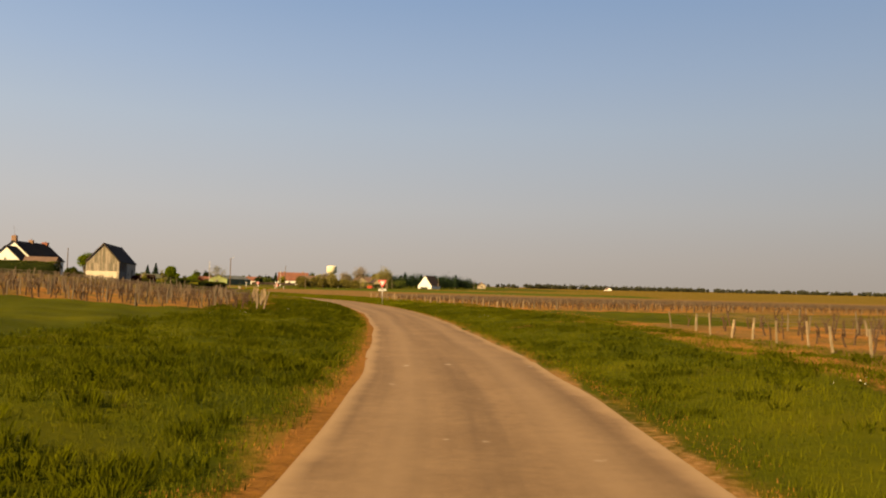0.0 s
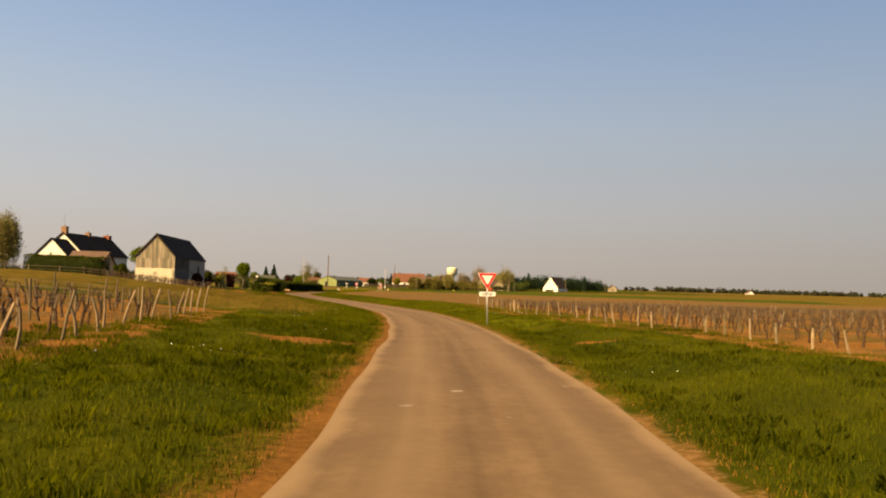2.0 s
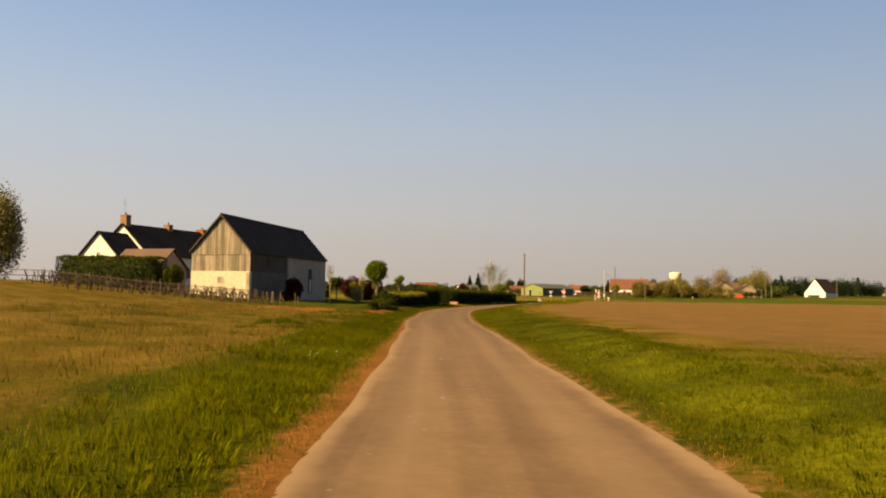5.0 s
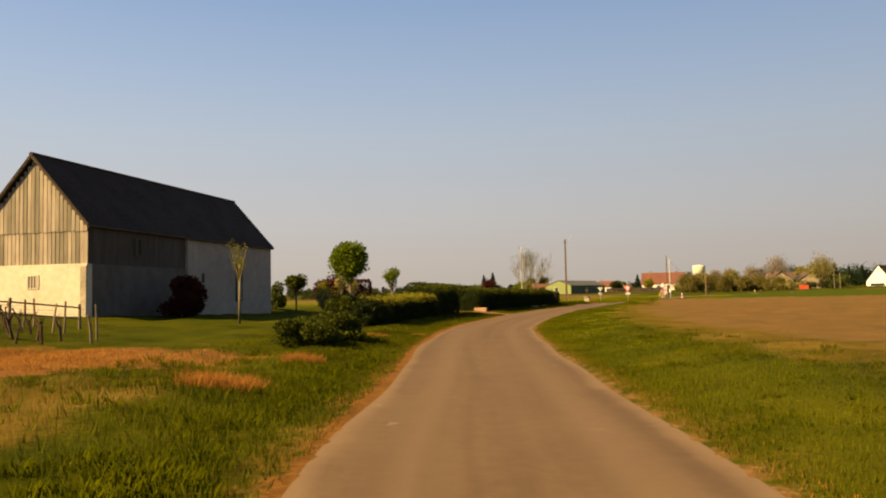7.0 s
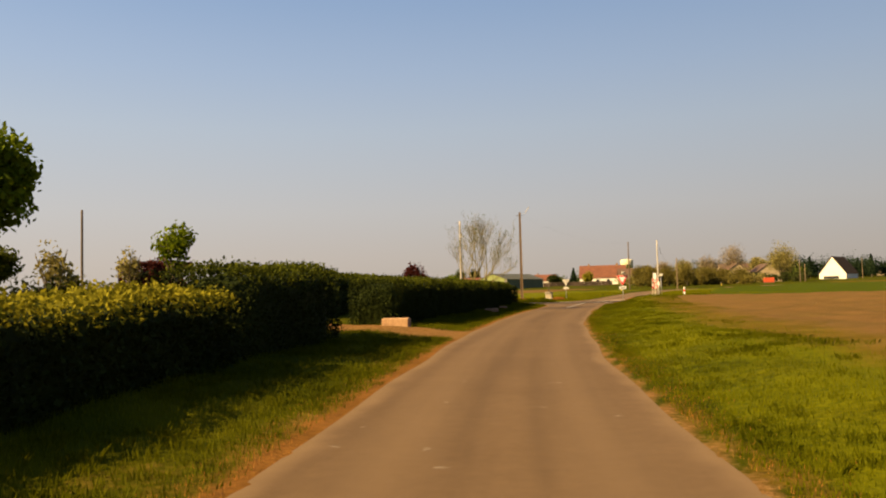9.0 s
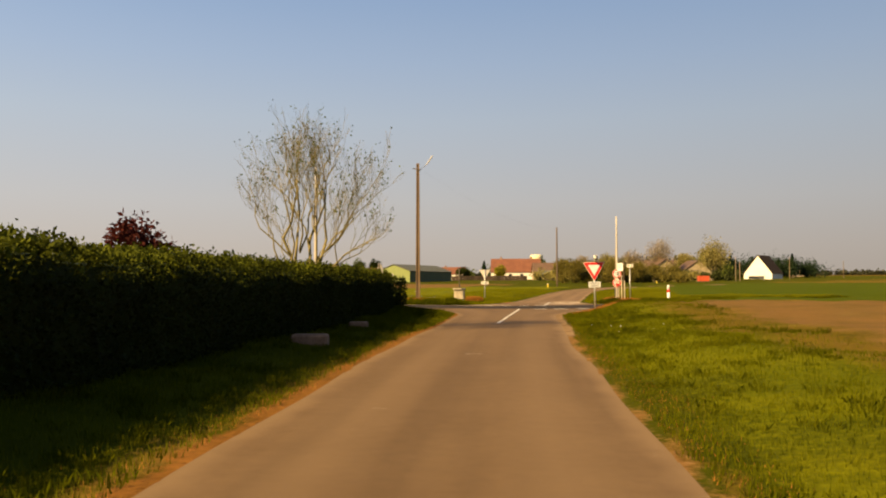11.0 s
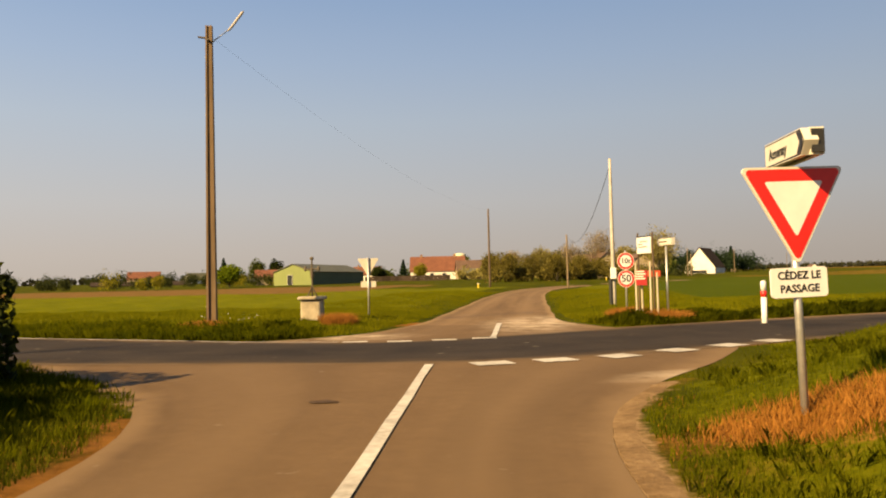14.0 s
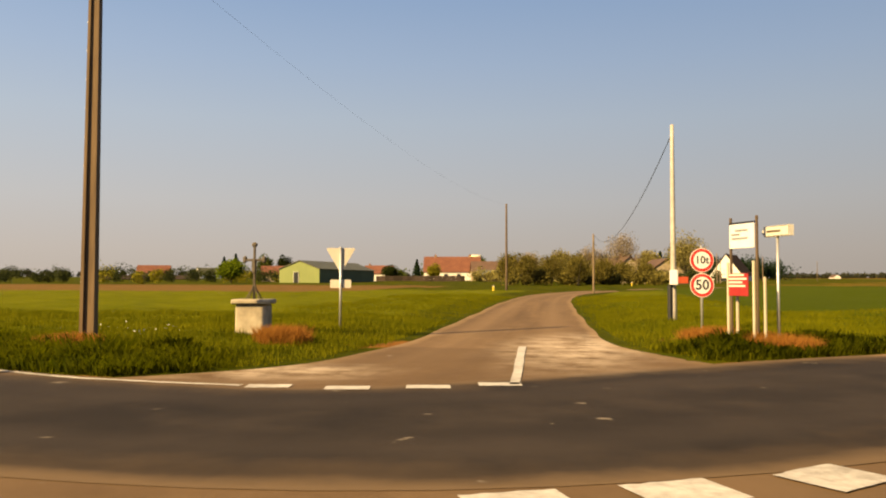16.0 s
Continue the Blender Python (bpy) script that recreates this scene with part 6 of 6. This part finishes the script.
# orchard and village trees
vt = random.Random(31)
for k, (x, y, h, w) in enumerate(((-66.3, 308.4, 4.9, 4.6), (-63.6, 304.6, 5.0, 4.8), (-60.3, 309.0, 4.9, 4.8), (-56.6, 306.9, 4.6, 4.4), (-53.2, 311.9, 4.2, 4.4), (-50.2, 318.9, 3.8, 4.2), (-46.5, 324, 3.6, 3.6))):
    tree("orchard_tree", x, y, h, w, M_ORCHARD, "yellow-green orchard tree with a broad low crown", 100 + k, 8000, 0.085, 0.03, lumps=46, group="orchard trees")
for k, (x, y, h, w, m) in enumerate(((-48.6, 352.8, 10.8, 8.6, M_TWIG), (-37.4, 349.0, 10.0, 9.4, M_LEAF_OLIVE), (-37.0, 358.0, 8.0, 6.5, M_LEAF_MID), (-43.0, 366.0, 7.5, 6.0, M_LEAF_OLIVE), (-56.0, 362, 6.5, 6, M_LEAF_MID),
                                     (-71, 392, 5.0, 5.0, M_LEAF_OLIVE), (-66, 383, 4.2, 5.0, M_LEAF_GOLD), (-76, 400, 6.5, 5.0, M_LEAF_OLIVE), (-88, 440, 7.5, 6.0, M_LEAF_MID),
                                     (-100.8, 376.2, 3.9, 5.4, M_LEAF_DARK), (-94.5, 398, 4.6, 4.4, M_LEAF_GOLD), (-110.3, 312.8, 4.1, 5.6, M_LEAF), (-127.3, 365.4, 6.2, 4.4, M_LEAF_MID), (-123.2, 367.0, 6.4, 4.6, M_LEAF_DARK),
                                     (-60, 345, 6.5, 6.0, M_LEAF_OLIVE), (-54.5, 348, 7.6, 6.0, M_TWIG), (-68, 372, 7.2, 6.0, M_TWIG))):
    tree("village_tree", x, y, h, w, m, "budding deciduous tree among the village houses", 120 + k, 6000 if m is not M_TWIG else 6500, 0.15 if m is not M_TWIG else 0.11, 0.1, lumps=40, group="village trees")


def conifer(x, y, h, w, label, seed):
    r = np.random.default_rng(seed)
    t = empty("conifer", pose(x, y, ground_z(x, y)), label, "tree", "conifers")
    part("trunk", tube([(0, 0, -0.3), (0, 0, h * 0.5), (0, 0, h * 0.97)], [h * 0.02, h * 0.014, 0.02], 6), M_BARK, t)
    n = 1800
    u = r.uniform(0.04, 1, n) ** 0.8
    a, tier = r.uniform(0, 6.28, n), 0.75 + 0.25 * np.cos(u * 40 + r.uniform(0, 6))
    q = (w / 2) * (1 - u) * tier * r.uniform(0.35, 1, n) + 0.05
    pts = np.stack([q * np.cos(a), q * np.sin(a), h * (0.08 + 0.92 * u)], 1)
    child("needles", soup("needles", leaves(pts, h * 0.04), 4, M_CONIFER), t)


for k, (x, y, h, w) in enumerate(((-226, 548, 10.0, 7.4), (-221, 550, 11.6, 8.6), (-108.5, 441, 6.4, 5.0), (-104.5, 444, 5.6, 4.6))):
    conifer(x, y, h, w, "dark pointed conifer near the farm buildings", 200 + k)
for k in range(11):
    conifer(-50 + 4.2 * k + vt.uniform(-2, 2), 432 + 0.8 * k + vt.uniform(-4, 4), vt.uniform(6.0, 8.4), vt.uniform(4.4, 6.0), "dark pine in the shelter belt behind the white house", 220 + k)


def thicket(name, points, h, material, label, seed, n_each=160, size=0.5, category="trees"):
    """Far trees that nobody could count: lumps of foliage along a line, one mesh."""
    r = np.random.default_rng(seed)
    pts = []
    for x, y in points:
        g, hh = ground_z(x, y) + 0.003 * max(0.0, math.hypot(x + 30, y - 120) - 700), h * r.uniform(0.6, 1.15)
        w = hh * r.uniform(0.5, 0.8)
        pts.append(crown_points(n_each, (x, y, g + hh * 0.42), (w, w, hh * 0.6), 14, int(r.integers(1e6)), 0.5))
    me = soup(name, leaves(np.vstack(pts), size), 4, material)
    tagged(new(name, me), label, category, kind="stuff")


def strew(a, b, n, jitter, seed):
    r = random.Random(seed)
    return [(a[0] + (b[0] - a[0]) * k / n + r.uniform(-jitter, jitter), a[1] + (b[1] - a[1]) * k / n + r.uniform(-jitter, jitter)) for k in range(n)]


thicket("far_treeline", strew((-330, 470), (-205, 480), 34, 9, 1), 5.5, M_HEDGEROW, "line of far trees across the meadow", 1, 500, 0.24)
thicket("far_treeline", strew((-420, 330), (-330, 470), 20, 14, 2), 7, M_WOODS, "line of far dark trees across the meadow", 2, 200, 0.5)
thicket("far_treeline", strew((-196, 300), (-112, 344), 40, 9, 3), 3.3, M_HEDGEROW, "gardens' low trees beyond the barn", 3, 700, 0.13)
thicket("far_treeline", strew((-120, 300), (-112, 345), 8, 4, 4), 3.2, M_LEAF_GOLD, "pale bushes beside the farm shed", 4, 700, 0.12)
thicket("village_bushes", strew((-80, 372), (-44, 338), 30, 3, 5), 3.4, M_LEAF_OLIVE, "hedgerow and bushes before the village houses", 5, 420, 0.25)
thicket("village_bushes", strew((-42, 362), (-32, 384), 16, 3, 6), 4.6, M_LEAF_MID, "bushes between the village and the white house", 6, 240, 0.3)
thicket("village_bushes", strew((-150, 470), (-60, 470), 22, 6, 9), 5.0, M_LEAF_MID, "trees behind the village roofs", 9, 220, 0.4)
thicket("far_woods", strew((90, 1260), (420, 1420), 190, 10, 10), 8.5, M_WOODS, "long dark wood on the skyline", 10, 90, 1.2, "woods")
thicket("far_woods", strew((420, 1450), (1100, 1500), 190, 14, 11), 8, M_WOODS, "long dark wood on the skyline", 11, 90, 1.6, "woods")
thicket("far_woods", strew((1000, 1500), (1700, 900), 170, 20, 12), 11, M_WOODS, "long dark wood on the skyline", 12, 90, 2.2, "woods")
thicket("far_woods", strew((-1200, 900), (-300, 1300), 200, 24, 13), 10, M_WOODS, "long dark wood on the skyline", 13, 90, 1.8, "woods")
thicket("far_woods", strew((-300, 1300), (90, 1300), 90, 16, 14), 7, M_WOODS, "far trees behind the village", 14, 90, 1.4, "woods")
thicket("orchard_bushes", strew((-67, 303), (-44, 318), 26, 2, 15), 2.6, M_ORCHARD, "dense yellow-green bushes under the orchard trees", 15, 420, 0.16)
thicket("pine_belt", strew((-62, 434), (0, 446), 70, 4, 17), 8.6, M_CONIFER, "dense dark pine belt behind the white house", 17, 900, 0.22)
thicket("village_bushes", strew((-47, 342), (-33, 345), 14, 2, 19), 2.9, M_HEDGEROW, "garden bushes before the cream houses", 19, 500, 0.15)
thicket("far_treeline", strew((-1, 532), (9, 534), 9, 2, 18), 4.6, M_LEAF_MID, "few trees beside the far cream house", 18, 300, 0.3)
thicket("orchard_bushes", strew((-64, 332), (-48, 340), 16, 3, 16), 4.6, M_ORCHARD, "dense budding bushes before the cream houses", 16, 420, 0.18)


# ---------------------------------------------------------------- grass
def grass(name, x, y, height, material, label, width=0.0055, lean=0.5, seed=1):
    """Blades, each a narrow leaning strip."""
    r = np.random.default_rng(seed)
    n = len(x)
    z = lie(x, y)[0] - 0.01
    a = r.uniform(0, 6.283, n)
    h = height * r.uniform(0.5, 1.25, n)
    w = width * r.uniform(0.7, 1.5, n)
    ux, uy = np.cos(a), np.sin(a)
    b = r.uniform(0, 6.283, n)
    lx, ly = np.cos(b) * lean * h * r.uniform(0.2, 1, n), np.sin(b) * lean * h * r.uniform(0.2, 1, n)
    p0 = np.stack([x - ux * w, y - uy * w, z], 1)
    p1 = np.stack([x + ux * w, y + uy * w, z], 1)
    p2 = np.stack([x + lx, y + ly, z + h], 1)
    me = soup(name, np.stack([p0, p1, p2], 1), 3, material)
    return tagged(new(name, me), label, "grass", kind="stuff")


# patches of dead grass: x, y, reach in x and y, tufts, height
PATCHES = ((-52.6, 196.15, 0.95, 0.75, 3600, 0.1), (-51.8, 212.2, 0.6, 0.5, 4500, 0.26), (-52.85, 214.0, 0.6, 0.6, 3000, 0.2), (-60.9, 211.3, 0.5, 0.6, 4500, 0.28), (-64.0, 209.3, 0.7, 0.4, 2000, 0.14),
           (-41.2, 124.0, 0.42, 0.45, 1300, 0.17), (-39.5, 120.0, 0.6, 0.6, 2200, 0.19), (-45.1, 132.9, 0.4, 0.5, 900, 0.1), (-44.9, 135.2, 0.2, 0.45, 500, 0.07), (-45, 121.5, 2.4, 2.0, 5000, 0.08), (-9.3, 49.6, 1.3, 0.75, 900, 0.035), (-10.4, 53.4, 1.0, 0.4, 600, 0.04), (-2.8, 52.2, 0.7, 0.22, 350, 0.035))


def off_patches(x, y, keep=0.12):
    """Most green blades stay out of the patches of dead grass."""
    r = np.random.default_rng(5)
    ok = np.ones(len(x), bool)
    for cx, cy, rx, ry, _, _ in PATCHES:
        ok &= (((x - cx) / rx) ** 2 + ((y - cy) / ry) ** 2 > 0.8 + 0.3 * wavy(x * 2, y * 2)) | (r.uniform(size=len(x)) < keep)
    return ok


def verge_points(n, side, d0, d1, y0, y1, seed, each=9, power=1.0):
    """Random points beside the lane, gathered in tufts."""
    r = np.random.default_rng(seed)
    keep = np.where((LANE[:, 1] >= y0) & (LANE[:, 1] <= y1))[0]
    feet = max(1, int(n / each))
    i = r.choice(keep, feet)
    h = headings(LANE)[i]
    d = d0 + (d1 - d0) * r.uniform(0, 1, feet) ** power
    off = (LANE[i, 2] if side > 0 else LANE[i, 3]) + d
    along = r.uniform(-0.3, 0.3, feet)
    cx = LANE[i, 0] - side * h[:, 1] * off + h[:, 0] * along
    cy = LANE[i, 1] + side * h[:, 0] * off + h[:, 1] * along
    k = r.integers(0, feet, n)
    x, y = cx[k] + r.normal(0, 0.16, n), cy[k] + r.normal(0, 0.16, n)
    dl, dm = beside(LANE, x, y)[0], beside(MAIN, x, y)[0]
    r2 = np.random.default_rng(seed + 1)
    field = (side > 0) & (y > 62) & (y < 126) & (dl > 1.9 + 0.7 * wavy(x, y)) & (r2.uniform(size=n) > 0.2)
    field |= (side < 0) & (y > 100) & (y < 196) & (dl > 3.0 + wavy(x, y)) & (r2.uniform(size=n) > 0.25)
    drive = (side > 0) & (np.abs(y - 160.9 - 0.25 * dl) < 1.5)
    gritty = (side < 0) & (y > 184) & (y < 198.6) & (dl < 0.28 + 0.08 * wavy(2 * x, 2 * y))
    ok = (dl > 0.12) & (dm > 0.12) & off_patches(x, y) & ~drive & ~field & ~gritty
    return x[ok], y[ok]


def tufts(name, cx, cy, height, blades, material, label, seed, width=0.0028, spread=0.13):
    """Tussocks: blades that fan out from common feet, each tussock with its own height."""
    r = np.random.default_rng(seed)
    n = len(cx)
    k = np.repeat(np.arange(n), blades)
    hz = lie(cx, cy)[0]
    size = r.uniform(0.55, 1.35, n)
    a, q = r.uniform(0, 6.283, len(k)), np.sqrt(r.uniform(0, 1, len(k)))
    x, y = cx[k] + np.cos(a) * q * spread * size[k], cy[k] + np.sin(a) * q * spread * size[k]
    h = height * size[k] * r.uniform(0.55, 1.15, len(k))
    out = h * (0.1 + 0.5 * q) * r.uniform(0.3, 1.2, len(k))
    w = width * r.uniform(0.7, 1.4, len(k))
    t = a + r.normal(0, 0.9, len(k))
    ux, uy = -np.sin(t) * w, np.cos(t) * w
    z = hz[k] - 0.01
    mx, my, mz = x + np.cos(t) * out * 0.35, y + np.sin(t) * out * 0.35, z + h * 0.65
    p = [np.stack(c, 1) for c in ((x - ux, y - uy, z), (x + ux, y + uy, z), (mx + ux * 0.8, my + uy * 0.8, mz), (x + np.cos(t) * out, y + np.sin(t) * out, z + h), (mx - ux * 0.8, my - uy * 0.8, mz))]
    me = soup(name, np.stack(p, 1), 5, material)
    return tagged(new(name, me), label, "grass", kind="stuff")


def tuft_places(n, side, d0, d1, y0, y1, seed, power=1.2, low=0.0):
    """Places for tussocks beside the lane, gathered in drifts with gaps between."""
    x, y = verge_points(n, side, d0, d1, y0, y1, seed, 1, power)
    keep = wavy(0.75 * x + seed, 0.75 * y) + 0.35 * np.random.default_rng(seed).normal(size=len(x)) > low
    return x[keep], y[keep]


for side in (1, -1):
    where = "left" if side > 0 else "right"
    x, y = verge_points(210000, side, 0.35, 6.5, 3, 100, 300 + side, power=1.3)
    bright = y + 9 * wavy(x, y) + np.random.default_rng(side + 4).normal(0, 14, len(y)) > 58
    grass("verge_grass", x[~bright], y[~bright], 0.08, M_GRASS, "short green verge grass along the lane", seed=310 + side)
    grass("verge_grass", x[bright], y[bright], 0.07, M_VERGE, "sunlit yellow-green verge grass along the lane", seed=320 + side)
    x, y = verge_points(200000 if side > 0 else 150000, side, 0.3, 5.0 if side > 0 else 4.4, 100, 198, 302 + side, power=1.3 if side > 0 else 1.7)
    bright = ((side < 0) & (wavy(0.6 * x, 0.6 * y) > 0.2 - 0.55 * smooth01(y, 116, 134))) | ((side > 0) & (y < 104) & (wavy(0.6 * x, 0.6 * y) > 0.0))
    grass("verge_grass", x[~bright], y[~bright], 0.085 if side > 0 else 0.06, M_GRASS, "short green verge grass along the lane", seed=312 + side)
    if bright.any():
        grass("verge_grass", x[bright], y[bright], 0.07, M_VERGE, "sunlit yellow-green verge grass along the lane", seed=318 + side)
    x, y = verge_points(26000, side, 0.12, 0.5, 3, 198, 304 + side)
    grass("dry_verge_grass", x, y, 0.045, M_DRYGRASS, "dry straw-coloured grass at the lane's edge", 0.0035, seed=314 + side)
    x, y = verge_points(50000, side, 0.3, 7.0, 207, 250, 306 + side)
    grass("verge_grass", x, y, 0.13, M_MEADOW, "green verge grass beyond the crossing", seed=316 + side)
x, y = verge_points(60000, 1, 0.8, 2.8, 58, 106, 330)
grass("tall_grass", x, y, 0.14, M_VERGE, "tall sunlit lush grass on the left bank", 0.005, 0.45, seed=331)
x, y = verge_points(24000, 1, 0.8, 4.0, 104, 127, 332)
grass("tall_grass", x, y, 0.15, M_GRASS, "tall rough grass near the small vineyard", 0.005, 0.5, seed=333)
r = np.random.default_rng(77)
for n, h, m, label in ((26000, 0.2, M_WEED, "withered brown weeds on the rough field"), (16000, 0.17, M_GRASS, "scattered green weeds on the rough field")):
    x, y = r.uniform(-60, -8, n * 3), r.uniform(60, 119, n * 3)
    dl, sd = beside(LANE, x, y)[:2]
    ok = (sd > 0) & (dl > 2.0) & (dl < 13) & (wavy(x * 0.7, y * 0.7) > r.normal(0, 0.3, len(x)))
    grass("field_weeds", x[ok], y[ok], h, m, label, 0.007, 0.6, seed=int(h * 1000))
x, y = verge_points(36000, -1, 0.4, 5.0, 178, 206, 334)
grass("tall_grass", x, y, 0.085, M_VERGE, "rough grass round the give-way sign", 0.005, 0.5, seed=335)
x, y = verge_points(60000, 1, 0.15, 3.2, 186, 203, 336)
grass("verge_grass", x, y, 0.1, M_GRASS, "rough grass on the corner before the hedge", 0.0055, 0.5, seed=337)
RANK = "rank dark green grass tussocks on the verge"
for n, side, d0, d1, y0, y1, h, m, low in ((5200, 1, 0.6, 6.5, 3, 58, 0.12, M_TUFT, 0.0), (3600, -1, 0.45, 6.0, 3, 60, 0.085, M_TUFT, 0.1), (3000, 1, 0.7, 2.6, 58, 106, 0.11, M_VERGE, 0.1),
                                           (3200, 1, 0.8, 5.0, 104, 128, 0.12, M_TUFT, 0.0), (2200, 1, 0.5, 3.0, 126, 160, 0.08, M_GRASS, 0.0), (3000, -1, 0.4, 4.2, 60, 130, 0.07, M_VERGE, 0.15),
                                           (2600, -1, 0.4, 4.0, 130, 180, 0.07, M_VERGE, 0.1), (2200, -1, 0.5, 5.0, 180, 204, 0.09, M_VERGE, 0.1), (1600, 1, 0.5, 3.0, 164, 198, 0.09, M_TUFT, 0.0), (1000, 1, 0.3, 3.2, 192, 203, 0.13, M_TUFT, -0.1)):
    x, y = tuft_places(n, side, d0, d1, y0, y1, 700 + n + side, low=low)
    tufts("grass_tussocks", x, y, h, 34, m, RANK, 720 + n)
r = np.random.default_rng(41)
for cx, cy, sx, sy, n, h in PATCHES:
    a, q = r.uniform(0, 6.283, n), np.sqrt(r.uniform(0, 1, n)) * r.uniform(0.75, 1.1, n)
    x, y = cx + np.cos(a) * q * sx, cy + np.sin(a) * q * sy
    ok = (beside(LANE, x, y)[0] > 0.1) & (beside(MAIN, x, y)[0] > 0.1)
    grass("dry_tuft", x[ok], y[ok], h, M_DRYGRASS, "tuft of dry orange-brown grass", 0.006, 0.9, seed=int(500 + cx))
n = 90000
x, y = r.uniform(-80, -58, n), r.uniform(206.5, 222, n)
ok = (beside(LANE, x, y)[0] > 0.3) & (beside(MAIN, x, y)[0] > 0.25) & off_patches(x, y)
grass("meadow_grass", x[ok], y[ok], 0.12, M_MEADOW, "meadow grass round the wayside cross", 0.007, 0.5, seed=61)
n = 60000
x, y = r.uniform(-55, -38, n), r.uniform(208, 228, n)
ok = (beside(LANE, x, y)[0] > 0.3) & (beside(MAIN, x, y)[0] > 0.25) & off_patches(x, y)
grass("meadow_grass", x[ok], y[ok], 0.12, M_MEADOW, "meadow grass round the sign posts", 0.007, 0.5, seed=62)
n = 9000
x, y = r.uniform(-16, 6, n), r.uniform(30, 92, n)
dl = beside(LANE, x, y)[0]
ok = (dl > 5) & (dl < 9)
grass("dry_headland_grass", x[ok], y[ok], 0.14, M_DRYGRASS, "dry straw-coloured grass at the vineyards' edge", 0.006, 0.6, seed=63)


r = np.random.default_rng(91)
i = r.choice(np.where((MAIN[:, 0] > -84) & (MAIN[:, 0] < -36))[0], 5200)
h = headings(MAIN)[i]
off = MAIN[i, 2] + 0.2 + 2.0 * r.uniform(0, 1, len(i)) ** 1.8
x, y = MAIN[i, 0] - h[:, 1] * off + r.normal(0, 0.2, len(i)), MAIN[i, 1] + h[:, 0] * off + r.normal(0, 0.2, len(i))
ok = (beside(LANE, x, y)[0] > 0.3) & (beside(MAIN, x, y)[0] > 0.18) & off_patches(x, y) & (wavy(x, y) > -0.35)
tufts("grass_tussocks", x[ok], y[ok], 0.17, 30, M_TUFT, "tall grass tussocks along the through road's far edge", 92, 0.0035, 0.15)


def flowers(n, side, d0, d1, y0, y1, seed):
    x, y = verge_points(n, side, d0, d1, y0, y1, seed)
    z = lie(x, y)[0]
    r = np.random.default_rng(seed)
    x, y = x + r.normal(0, 0.5, len(x)), y + r.normal(0, 0.5, len(x))
    pts = np.stack([x, y, z + r.uniform(0.1, 0.22, len(x))], 1)
    tagged(new("wild_flowers", soup("wild_flowers", np.vstack([leaves(pts, 0.011), leaves(pts, 0.011)]), 4, M_PETAL)), "scattered tiny white flowers and seed heads in the verge", "flowers", kind="stuff")


flowers(90, 1, 0.6, 5, 8, 100, 71)
flowers(60, -1, 0.6, 5, 8, 100, 72)
flowers(9, -1, 0.6, 4, 120, 198, 73)
pts_x, pts_y = r.uniform(-65, -62.8, 30), r.uniform(210.4, 212.0, 30)
pz = lie(pts_x, pts_y)[0] + r.uniform(0.1, 0.22, 30)
tagged(new("wild_flowers", soup("wild_flowers", leaves(np.stack([pts_x, pts_y, pz], 1), 0.016), 4, M_PETAL)), "pale flowers in the grass between pole and wayside cross", "flowers", kind="stuff")
